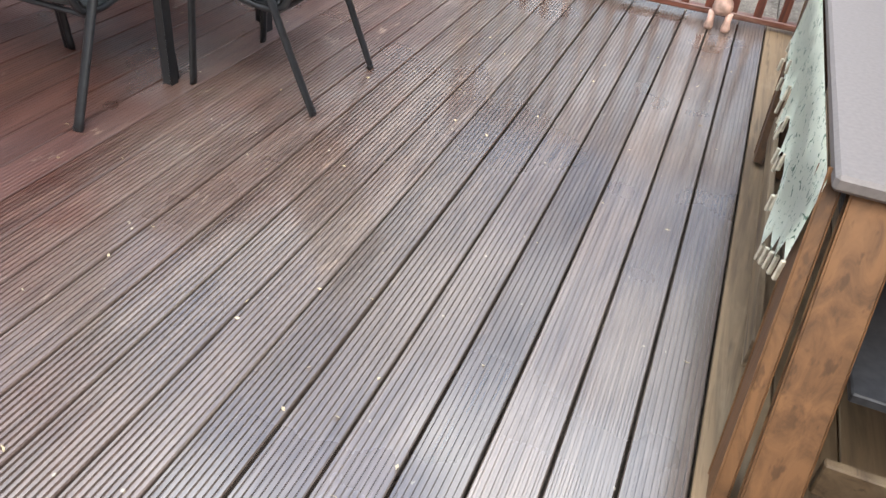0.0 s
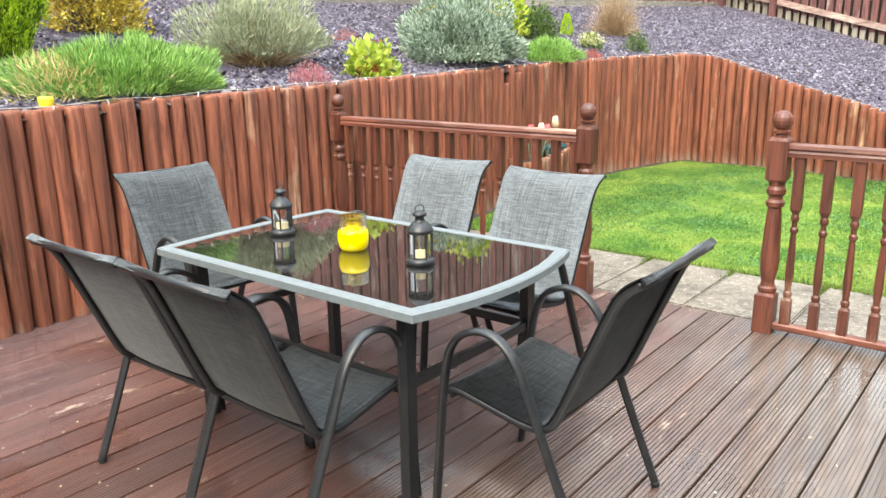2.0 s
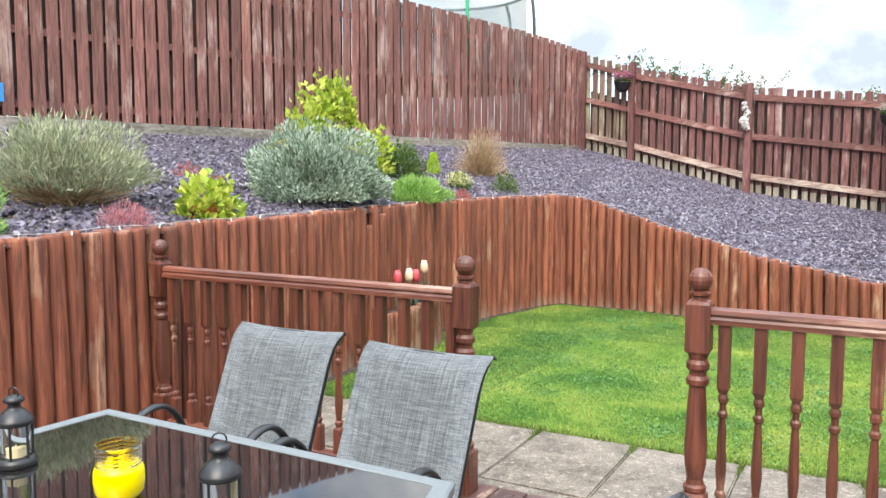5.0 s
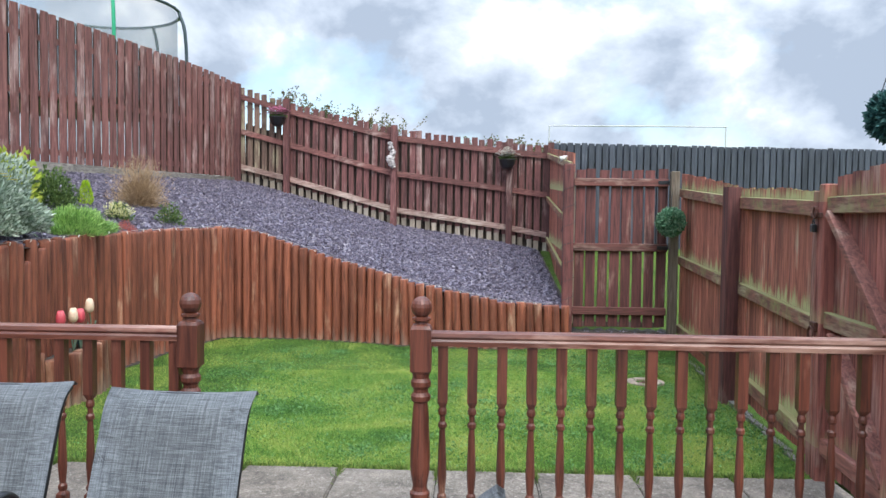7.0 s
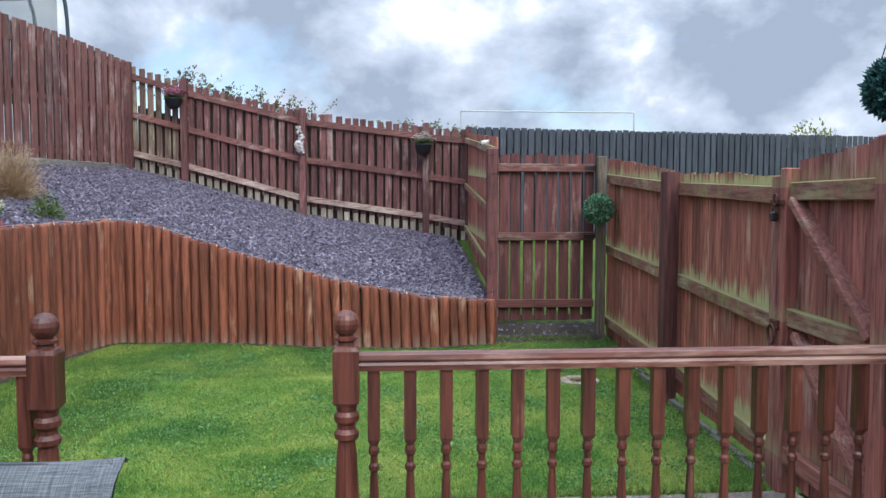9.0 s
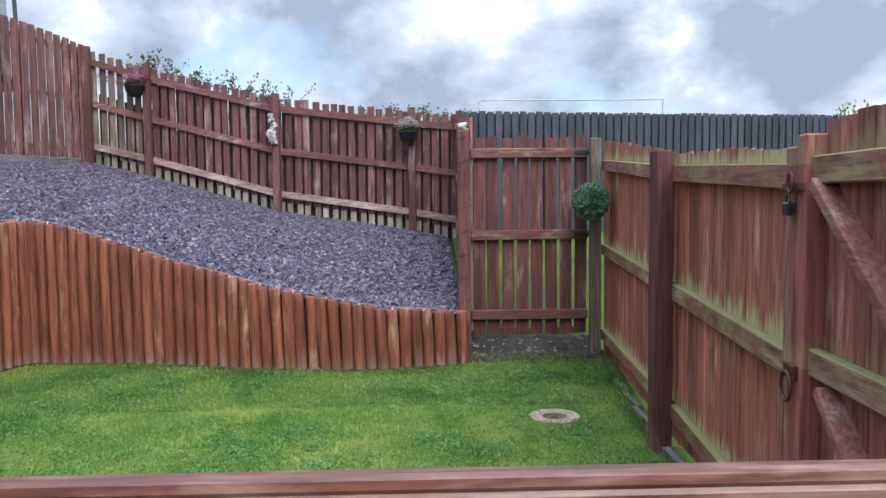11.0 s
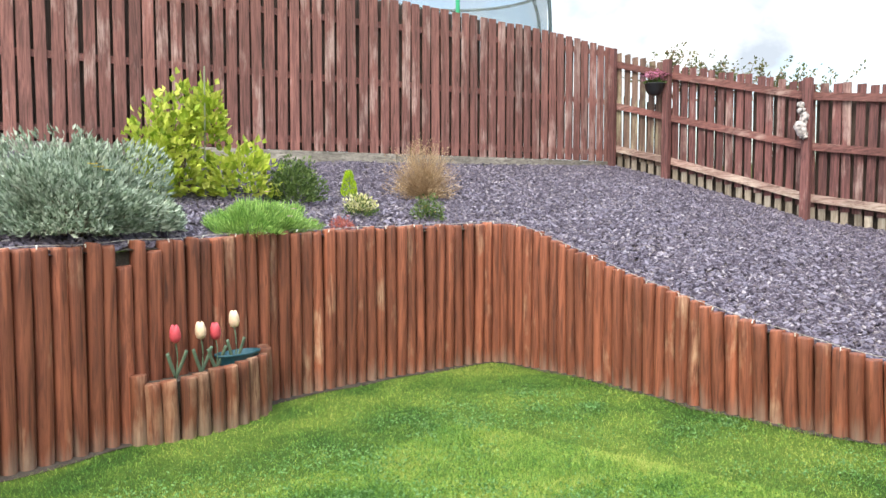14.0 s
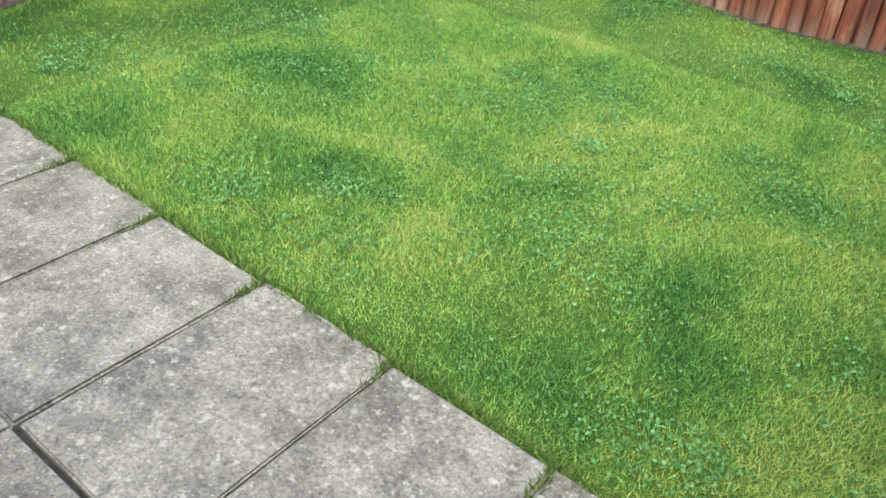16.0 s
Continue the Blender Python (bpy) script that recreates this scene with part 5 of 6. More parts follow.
def leaf_cloud(name, material, parent, pts, dirs, length, width, r, fold=0.25, label=""):
    """Many small pointed leaves, each of two triangles folded on its rib."""
    n = len(pts)
    d = dirs / np.maximum(1e-6, np.linalg.norm(dirs, axis=1))[:, None]
    s = np.cross(d, r.normal(0, 1, (n, 3)))
    s /= np.maximum(1e-6, np.linalg.norm(s, axis=1))[:, None]
    nn = np.cross(s, d)
    ln = length * r.uniform(0.6, 1.25, n)[:, None]
    wd = width * r.uniform(0.7, 1.2, n)[:, None]
    mid = pts + d * ln * 0.45
    a, b = pts, pts + d * ln
    c, e = mid + s * wd * 0.5 + nn * wd * fold, mid - s * wd * 0.5 + nn * wd * fold
    verts = np.stack([a, c, b, e], 1).reshape(-1, 3)
    o = np.arange(n) * 4
    faces = np.concatenate([np.stack([o, o + 1, o + 2], 1), np.stack([o, o + 2, o + 3], 1)]).tolist()
    ob = mesh_object(name, verts.tolist(), faces, material, parent)
    if label:
        tagged(ob, label)
    return tagged(ob, kind="stuff") if parent else ob


def stems(name, material, parent, a, b, width, bow, r):
    """Thin bowed stems from points a to points b, three-sided."""
    n = len(a)
    side = np.cross(b - a, r.normal(0, 1, (n, 3)))
    side /= np.maximum(1e-6, np.linalg.norm(side, axis=1))[:, None]
    oth = np.cross(b - a, side)
    oth /= np.maximum(1e-6, np.linalg.norm(oth, axis=1))[:, None]
    mid = (a + b) / 2 + side * bow * r.normal(0, 1, (n, 1))
    w = width
    verts, rows = [], []
    for p, k in ((a, 1.0), (mid, 0.75), (b, 0.3)):
        for u, v in ((1, 0), (-0.5, 0.87), (-0.5, -0.87)):
            verts.append(p + side * (w * k * u) + oth * (w * k * v))
    verts = np.stack(verts, 1).reshape(-1, 3)
    o = np.arange(n) * 9
    f = []
    for lv in (0, 3):
        for k in range(3):
            j = (k + 1) % 3
            f.append(np.stack([o + lv + k, o + lv + j, o + lv + 3 + j, o + lv + 3 + k], 1))
    return tagged(mesh_object(name, verts.tolist(), np.concatenate(f).tolist(), material, parent), kind="stuff")


def dome(n, rx, ry, h, r, low=0.0, lumps=5):
    """Points on a lumpy dome and the way outward there."""
    a = r.uniform(0, 2 * np.pi, n)
    u = r.uniform(low, 1.0, n)
    v = np.sqrt(1 - u ** 2)
    d = np.stack([v * np.cos(a), v * np.sin(a), u], 1)
    ph = r.uniform(0, 6.28, 3)
    k = 0.97 + 0.15 * np.sin(lumps * a + ph[0]) * v + 0.13 * np.sin((lumps + 2) * a + 5 * u + ph[1]) + 0.10 * np.sin(11 * u + 3 * a + ph[2])
    depth = 1 - 0.55 * r.uniform(0, 1, n) ** 2.2
    p = d * (k * depth)[:, None] * np.array([rx, ry, h])
    return p, d


def shrub(name, label, category, x, y, rx, ry, h, mat, n, ll, lw, seed, up=0.5, stalk=None, stalks=40, low=0.05, dz=0.0):
    r = np.random.RandomState(seed)
    t = thing(name, label, category, pose(x, y, bed_z(x, y) - 0.02 + dz))
    p, d = dome(n, rx, ry, h, r, low)
    dirs = d + np.array([0, 0, up]) + r.normal(0, 0.45, (n, 3))
    leaf_cloud("foliage", mat, t, p, dirs, ll, lw, r)
    if stalk:
        k = stalks
        q, _ = dome(k, rx * 0.9, ry * 0.9, h * 0.95, r, 0.15)
        a = np.stack([r.normal(0, rx * 0.12, k), r.normal(0, ry * 0.12, k), np.zeros(k)], 1)
        stems("stem", stalk, t, a, q, 0.006, 0.03, r)
    return t, r


def tuft(name, label, category, x, y, rx, ry, h, mat, n, ln, w, seed):
    """A cushion of narrow blades."""
    r = np.random.RandomState(seed)
    t = thing(name, label, category, pose(x, y, bed_z(x, y) - 0.02))
    p, d = dome(n, rx, ry, h, r, 0.05, 3)
    p = p * 0.86
    dirs = d * 0.8 + np.array([0, 0, 0.55]) + r.normal(0, 0.35, (n, 3))
    leaf_cloud("foliage", mat, t, p, dirs, ln, w, r, 0.1)
    return t, r


def dots(name, mat, parent, pts, size, label=""):
    """Small blooms of five petals each."""
    verts, faces = [], []
    for p in pts:
        for k in range(5):
            a = 2 * math.pi * k / 5 + p[0] * 40
            o = len(verts)
            c, s = math.cos(a), math.sin(a)
            verts += [(p[0], p[1], p[2]), (p[0] + size * (c - 0.5 * s), p[1] + size * (s + 0.5 * c), p[2] + size * 0.3), (p[0] + size * 1.35 * c, p[1] + size * 1.35 * s, p[2] + size * 0.15), (p[0] + size * (c + 0.5 * s), p[1] + size * (s - 0.5 * c), p[2] + size * 0.3)]
            faces.append((o, o + 1, o + 2, o + 3))
    ob = tagged(mesh_object(name, verts, faces, mat, parent), kind="stuff")
    if label:
        tagged(ob, label)


BARK = paint("grey_bark", (0.16, 0.12, 0.085), 0.85, 0, 0.3)
F = {
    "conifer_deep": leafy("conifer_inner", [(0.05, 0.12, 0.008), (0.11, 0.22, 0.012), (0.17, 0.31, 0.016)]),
    "conifer": leafy("golden_conifer", [(0.25, 0.42, 0.016), (0.39, 0.58, 0.025), (0.54, 0.70, 0.05)]),
    "yellow": leafy("variegated_gold", [(0.22, 0.22, 0.04), (0.66, 0.50, 0.08), (0.84, 0.70, 0.22)]),
    "flax": leafy("bronze_flax", [(0.03, 0.034, 0.026), (0.07, 0.075, 0.055), (0.17, 0.165, 0.13)]),
    "dianthus": leafy("dianthus_green", [(0.09, 0.22, 0.045), (0.25, 0.45, 0.11), (0.44, 0.62, 0.20)]),
    "lavender": leafy("lavender_grey", [(0.20, 0.23, 0.13), (0.36, 0.40, 0.27), (0.50, 0.52, 0.36)]),
    "silver": leafy("silver_green", [(0.09, 0.14, 0.085), (0.32, 0.41, 0.31), (0.60, 0.68, 0.58)]),
    "lime": leafy("lime_green", [(0.17, 0.28, 0.025), (0.40, 0.50, 0.06), (0.63, 0.67, 0.15)]),
    "dark": leafy("dark_green", [(0.04, 0.085, 0.025), (0.10, 0.17, 0.045), (0.19, 0.27, 0.085)]),
    "heather": leafy("pink_heather", [(0.30, 0.10, 0.12), (0.52, 0.18, 0.22), (0.55, 0.30, 0.30)]),
    "red": leafy("red_heather", [(0.32, 0.07, 0.06), (0.55, 0.15, 0.13), (0.40, 0.16, 0.10)]),
    "brown": leafy("dry_twigs", [(0.25, 0.16, 0.08), (0.42, 0.29, 0.17), (0.55, 0.41, 0.26)], trans=0.1),
    "straw": leafy("straw_leaf", [(0.30, 0.26, 0.07), (0.55, 0.46, 0.18), (0.66, 0.54, 0.30)]),
    "cream": leafy("cream_leaf", [(0.45, 0.47, 0.15), (0.68, 0.66, 0.34), (0.72, 0.70, 0.50)]),
    "orange": leafy("russet_leaf", [(0.40, 0.12, 0.04), (0.55, 0.22, 0.08)]),
    "topiary": leafy("plastic_box_leaf", [(0.045, 0.14, 0.075), (0.11, 0.27, 0.15), (0.34, 0.52, 0.36)]),
    "basket": leafy("teal_leaf", [(0.015, 0.06, 0.06), (0.04, 0.13, 0.125), (0.10, 0.25, 0.22)]),
    "bramble": leafy("bramble_leaf", [(0.06, 0.08, 0.03), (0.14, 0.17, 0.06), (0.22, 0.16, 0.10)]),
    "far": leafy("far_bush", [(0.12, 0.15, 0.03), (0.26, 0.29, 0.07), (0.34, 0.34, 0.10)]),
}
BLOOM = {"yellow": paint("yellow_petal", (0.8, 0.58, 0.01), 0.6), "pink": paint("pink_petal", (0.72, 0.38, 0.52), 0.6), "white": paint("white_petal", (0.75, 0.74, 0.68), 0.6), "red": paint("red_petal", (0.6, 0.03, 0.03), 0.6)}


def build_plants():
    # upright golden conifer
    r = np.random.RandomState(11)
    t = thing("conifer", "upright golden-green conifer in the slate bed", "conifer", pose(-6.28, 2.92, bed_z(-6.28, 2.92) - 0.03))
    # feathery sprays, fanned outward and up over an egg-shaped column, lighter at the tips
    def sprays(count, per, reach, swell, mat, name, ll, lw, label=""):
        z = r.uniform(0, 1, count) ** 0.95
        a = r.uniform(0, 6.283, count)
        lump = 1 + 0.07 * np.sin(5 * a + 9 * z) + 0.05 * np.sin(3 * a - 14 * z)
        rad = swell * np.maximum(0, 1 - z ** 2.2) ** 0.6 * np.minimum(1, 0.62 + 1.9 * z) * lump * r.uniform(0.72, 1.02, count)
        up = r.uniform(0, 1, (count, per))
        w = 0.036 * (1 - up) ** 0.7 + 0.003
        pa = r.uniform(0, 6.283, (count, per))
        lean = r.uniform(0.25, 0.7, count)[:, None]
        px = (rad * np.cos(a))[:, None] + reach * lean * up * np.cos(a)[:, None] + w * np.cos(pa)
        py = (rad * np.sin(a))[:, None] + reach * lean * up * np.sin(a)[:, None] + w * np.sin(pa)
        pz = (0.03 + 1.62 * z)[:, None] + reach * up - 0.04
        p = np.stack([px.ravel(), py.ravel(), np.maximum(pz.ravel(), 0.01)], 1)
        n = len(p)
        d = np.stack([0.5 * np.cos(np.repeat(a, per)), 0.5 * np.sin(np.repeat(a, per)), np.full(n, 1.0)], 1) + r.normal(0, 0.3, (n, 3))
        leaf_cloud(name, mat, t, p, d, ll, lw, r, 0.15, label)
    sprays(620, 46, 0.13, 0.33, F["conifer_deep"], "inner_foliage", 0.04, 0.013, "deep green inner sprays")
    sprays(760, 62, 0.20, 0.37, F["conifer"], "foliage", 0.030, 0.0085)
    bm = bmesh.new()
    turned(bm, [(-0.03, 0.05, 0), (0.6, 0.035, 0), (1.4, 0.01, 0)], 8)
    part("trunk", bm, BARK, t)
    t, r = shrub("shrub", "golden variegated shrub beside the conifer", "shrub", -7.35, 4.22, 0.30, 0.36, 1.5, F["yellow"], 4200, 0.045, 0.030, 12, 0.3, BARK, 60)
    for ox, oy, oz, rx, hh, k in ((0.1, 0.24, 0.0, 0.26, 0.85, 2300), (-0.1, -0.2, 0.2, 0.24, 1.1, 1600), (0.12, 0.3, 0.5, 0.17, 0.5, 900)):
        p, d = dome(k, rx, rx, hh, r, 0.0)
        leaf_cloud("side_branch", F["yellow"], t, p + np.array([ox, oy, oz]), d + np.array([0, 0, 0.3]) + r.normal(0, 0.4, d.shape), 0.045, 0.030, r)
    # flax
    r = np.random.RandomState(13)
    t = thing("flax_plant", "bronze strap-leaved flax clump in the slate bed", "flax", pose(-6.45, 2.42, bed_z(-6.45, 2.42)))
    verts, faces = [], []
    for k in range(46):
        a = r.uniform(0, 6.283)
        ln, lean = r.uniform(0.9, 1.5), r.uniform(0.15, 0.75)
        o = len(verts)
        w = r.uniform(0.02, 0.034)
        for i in range(8):
            f = i / 7
            out = lean * ln * (0.35 * f + 0.65 * f * f)
            zz = ln * (f - 0.42 * lean * f * f * f)
            ww = w * (1 - f ** 3) * (0.6 + 0.4 * min(1, 3 * f))
            x, y = out * math.cos(a), out * math.sin(a)
            verts += [(x - ww * math.sin(a), y + ww * math.cos(a), zz), (x, y, zz - 0.012), (x + ww * math.sin(a), y - ww * math.cos(a), zz)]
        for i in range(7):
            q = o + 3 * i
            faces += [(q, q + 1, q + 4, q + 3), (q + 1, q + 2, q + 5, q + 4)]
    mesh_object("foliage", verts, faces, F["flax"], t)
    t, r = shrub("flower_plant", "low plant covered in red flowers in the slate bed", "flower", -5.90, 2.30, 0.20, 0.20, 0.26, F["dark"], 700, 0.03, 0.016, 14)
    p, _ = dome(190, 0.20, 0.20, 0.25, r, 0.2)
    dots("bloom", BLOOM["red"], t, p.tolist(), 0.014, "small red blooms")
    t, r = tuft("dianthus_mound", "wide cushion of bright green dianthus leaves", "dianthus", -5.12, 3.30, 0.42, 0.76, 0.36, F["dianthus"], 17000, 0.075, 0.009, 15)
    p, d = dome(900, 0.40, 0.30, 0.26, r, 0.0)
    leaf_cloud("dry_leaves", F["straw"], t, p + np.array([0.04, -0.50, 0.0]), d * 0.8 + np.array([0, 0, 0.4]) + r.normal(0, 0.4, d.shape), 0.07, 0.008, r, 0.1, "straw-coloured dead leaves at the edge")
    dots("bloom", BLOOM["pink"], t, [(0.38, 0.05, 0.12), (0.2, -0.1, 0.42)], 0.018, "pale pink blooms")
    shrub("lavender_bush", "grey-green woody lavender bush, twiggy at the base", "lavender", -5.65, 4.75, 0.5, 0.62, 0.53, F["lavender"], 9500, 0.06, 0.013, 16, 0.7, F["brown"], 420, 0.28)
    shrub("heather", "small pink heather cushion at the wall's edge", "heather", -4.90, 4.62, 0.13, 0.17, 0.17, F["heather"], 1100, 0.035, 0.006, 17, 0.8)
    t, r = shrub("heuchera", "lime and russet leaved plant with a red flower", "heuchera", -5.02, 5.40, 0.17, 0.25, 0.30, F["lime"], 300, 0.075, 0.065, 18, 0.3, F["orange"], 26)
    p, d = dome(60, 0.14, 0.16, 0.12, r, 0.1)
    leaf_cloud("lower_leaves", F["orange"], t, p, d, 0.06, 0.05, r, label="russet lower leaves")
    dots("bloom", BLOOM["red"], t, [(0.02, 0.05, 0.31), (0.04, 0.07, 0.30)], 0.028, "red bloom")
    t, r = shrub("senecio_bush", "large mounded silver-leaved bush with a few yellow flowers", "shrub", -5.30, 6.98, 0.54, 0.70, 0.62, F["silver"], 19000, 0.058, 0.020, 19, 0.45, BARK, 160)
    dots("bloom", BLOOM["yellow"], t, [(0.42, -0.02, 0.47), (0.44, 0.03, 0.45), (0.40, -0.05, 0.49), (0.15, -0.68, 0.50), (0.18, -0.64, 0.52), (0.1, -0.72, 0.47), (0.0, -0.5, 0.62)], 0.026, "yellow daisy blooms")
    t, r = shrub("lime_shrub", "tall lime-yellow leaved shrub before the fence", "shrub", -6.38, 8.42, 0.30, 0.28, 1.02, F["lime"], 750, 0.085, 0.072, 20, 0.2, BARK, 50)
    p, d = dome(480, 0.28, 0.36, 0.52, r, 0.05)
    q, e = dome(420, 0.26, 0.24, 0.78, r, 0.05)
    leaf_cloud("side_branch", F["lime"], t, q + np.array([0.05, -0.28, 0.0]), e + np.array([0, 0, 0.2]), 0.085, 0.075, r)
    q, e = dome(300, 0.16, 0.15, 0.5, r, 0.0)
    leaf_cloud("side_branch", F["lime"], t, q + np.array([0.1, 0.24, 0.55]), e + np.array([0, 0, 0.2]), 0.085, 0.075, r)
    leaf_cloud("side_branch", F["lime"], t, p + np.array([0.3, 0.5, 0.0]), d + np.array([0, 0, 0.2]), 0.08, 0.07, r)
    bm = bmesh.new()
    tube(bm, [(0.2, 0.16, 0.0), (0.2, 0.17, 1.22)], 0.008, 6)
    part("stake", bm, F["lavender"], t, "pale garden stake")
    shrub("evergreen_shrub", "compact dark green rounded shrub in slate", "shrub", -5.92, 9.42, 0.25, 0.28, 0.42, F["dark"], 2400, 0.045, 0.022, 21)
    t, r = tuft("dianthus_mound", "low cushion of green dianthus with pink flowers", "dianthus", -5.12, 8.40, 0.34, 0.56, 0.28, F["dianthus"], 10000, 0.065, 0.008, 22)
    dots("bloom", BLOOM["pink"], t, [(0.3, 0.12, 0.22), (0.28, 0.10, 0.16), (0.05, 0.05, 0.36), (0.26, 0.38, 0.12)], 0.02, "pink blooms")
    r = np.random.RandomState(23)
    t = thing("dwarf_conifer", "tiny lime-green dwarf conifer in the slate", "conifer", pose(-5.86, 10.08, bed_z(-5.86, 10.08)))
    n = 900
    z = r.uniform(0, 1, n)
    a = r.uniform(0, 6.28, n)
    rad = 0.085 * np.sqrt(1 - z) * np.minimum(1, 0.5 + 3 * z)
    leaf_cloud("foliage", F["conifer"], t, np.stack([rad * np.cos(a), rad * np.sin(a), 0.27 * z], 1), np.stack([np.cos(a) * 0.4, np.sin(a) * 0.4, np.ones(n)], 1), 0.04, 0.009, r)
    t, r = shrub("variegated_shrub", "small cream and green variegated shrub", "shrub", -5.30, 9.72, 0.15, 0.17, 0.19, F["dark"], 500, 0.035, 0.02, 24)
    p, d = dome(650, 0.155, 0.175, 0.21, r, 0.45)
    leaf_cloud("leaf_tips", F["cream"], t, p, d + np.array([0, 0, 0.5]) + r.normal(0, 0.45, d.shape), 0.03, 0.02, r, label="cream leaf tips")
    # dried twiggy spirea
    r = np.random.RandomState(26)
    t = thing("dried_shrub", "dead brown twiggy rounded shrub in the slate", "shrub", pose(-5.60, 10.95, bed_z(-5.60, 10.95) - 0.02))
    q, d = dome(1100, 0.35, 0.42, 0.60, r, 0.0)
    k = len(q)
    a = np.stack([r.normal(0, 0.05, k), r.normal(0, 0.05, k), np.zeros(k)], 1)
    stems("twig", F["brown"], t, a * 0.7 + q * 0.25 * r.uniform(0, 1, (k, 1)), q, 0.0035, 0.03, r)
    p, d = dome(3400, 0.36, 0.43, 0.62, r, 0.0)
    leaf_cloud("dry_leaves", F["brown"], t, p, d + r.normal(0, 0.5, d.shape), 0.035, 0.007, r)
    t, r = shrub("marigold", "small dark green bush with orange buds by the wall", "flower", -4.95, 10.30, 0.15, 0.17, 0.26, F["dark"], 520, 0.04, 0.02, 27)
    p, _ = dome(26, 0.12, 0.13, 0.23, r, 0.4)
    dots("bloom", paint("amber_petal", (0.5, 0.28, 0.05), 0.6), t, p.tolist(), 0.012, "amber blooms")
    shrub("heather", "small red-leaved heather cushion at the wall's edge", "heather", -4.98, 9.18, 0.10, 0.13, 0.12, F["red"], 600, 0.035, 0.006, 28, 0.8)
    shrub("heather", "sparse reddish low plant on the slate", "heather", -6.4, 6.5, 0.12, 0.14, 0.14, F["red"], 160, 0.04, 0.012, 29, 0.6)


build_plants()


def small_yellow_pot():
    t = thing("tealight_pot", "small yellow glass pot on the slate edge", "pot", pose(-4.80, 2.62, wall_top(2.6) - 0.03))
    bm = bmesh.new()
    turned(bm, [(0, 0.03, 0), (0.01, 0.036, 0), (0.07, 0.042, 0), (0.085, 0.04, 0), (0.085, 0.034, 0), (0.05, 0.03, 0)], 14)
    part("pot", bm, paint("yellow_pot", (0.75, 0.62, 0.05), 0.2, 0, 0.05), t, smooth=True)


small_yellow_pot()


def build_planter():
    t = thing("log_planter", "low rounded planter of weathered half logs on the lawn", "planter", pose(-4.9, 7.66, 0))
    me = half_log("planter_log", wood("worn_log", (0.09, 0.028, 0.014), (0.21, 0.07, 0.034), (0.36, 0.22, 0.14), "z", 0.75, 0.52, 24, foot=0.6))
    line = [(0.16, -0.53), (0.22, -0.45), (0.26, -0.35), (0.285, -0.24), (0.30, -0.13), (0.305, -0.02), (0.30, 0.09), (0.285, 0.20), (0.26, 0.31), (0.225, 0.41), (0.15, 0.50), (0.06, 0.56)]
    for i, (x, y) in enumerate(line):
        a = math.degrees(math.atan2(y, x * 1.8))
        place("log", me, t, x, y, -0.03, (0.50, 0.44, 0.45, 0.46, 0.47, 0.49, 0.49, 0.50, 0.51, 0.51, 0.54, 0.54)[i], 90 + a * 0.55, rng.uniform(-2, 2), rng.uniform(-3, 3), 1.02)
    bm = bmesh.new()
    vs = [bm.verts.new((x - 0.02, y, 0.40)) for x, y in line] + [bm.verts.new((-0.1, 0.56, 0.40)), bm.verts.new((-0.1, -0.53, 0.40))]
    bm.faces.new(vs)
    r = bmesh.ops.extrude_face_region(bm, geom=bm.faces[:])
    for v in [q for q in r["geom"] if isinstance(q, bmesh.types.BMVert)]:
        v.co.z = 0.0
    part("soil", bm, M["soil"], t, "dry dark soil")
    p = thing("pot", "teal plastic pot half sunk in the planter soil", "pot", pose(-4.72, 7.90, 0.40))
    bm = bmesh.new()
    prof = [(0.0, 0.115, 0), (0.05, 0.135, 0), (0.10, 0.145, 0), (0.105, 0.155, 0), (0.12, 0.155, 0), (0.12, 0.138, 0), (0.06, 0.12, 0)]
    turned(bm, prof, 20)
    bmesh.ops.scale(bm, vec=(0.62, 1.25, 1.0), verts=bm.verts[:])
    part("body", bm, paint("teal_plastic", (0.012, 0.075, 0.10), 0.5), p, smooth=True)
    stem = paint("ornament_stem", (0.11, 0.17, 0.11), 0.6)
    for y, z, col in ((7.38, 0.73, "red"), (7.58, 0.73, "cream"), (7.70, 0.71, "red"), (7.86, 0.78, "cream")):
        tl = thing("tulip_ornament", "%s wooden tulip ornament on a stem in the planter" % col, "tulip ornament", pose(-4.70, y, 0.39), "tulip ornaments")
        h = z - 0.39
        bm = bmesh.new()
        tube(bm, bend([(0, 0, 0), (0.008, 0.01, h * 0.5), (0, 0, h - 0.06)], 4), 0.005, 6)
        part("stem", bm, stem, tl)
        bm = bmesh.new()
        turned(bm, [(h - 0.07, 0.010, 0), (h - 0.058, 0.030, 0), (h - 0.03, 0.039, 0), (h + 0.012, 0.037, 0), (h + 0.045, 0.026, 0), (h + 0.05, 0.008, 0)], 12)
        for v in bm.verts:
            a = math.atan2(v.co.y, v.co.x)
            if v.co.z > h + 0.01:
                v.co.z += 0.010 * math.cos(3 * a)
        part("flower", bm, paint("tulip_" + col, (0.58, 0.075, 0.10) if col == "red" else (0.74, 0.56, 0.40), 0.45, 0, 0.08), tl, smooth=True)
        bm = bmesh.new()
        for s in (1, -1):
            pts = bend([(0, 0, 0.03), (0.01, s * 0.04, h * 0.35), (0.02, s * 0.075, h * 0.62)], 4)
            tube(bm, pts, 0.014, 6, 0.25, (1, 0, 0))
        part("leaf", bm, stem, tl, "grey-green leaves", True)


build_planter()


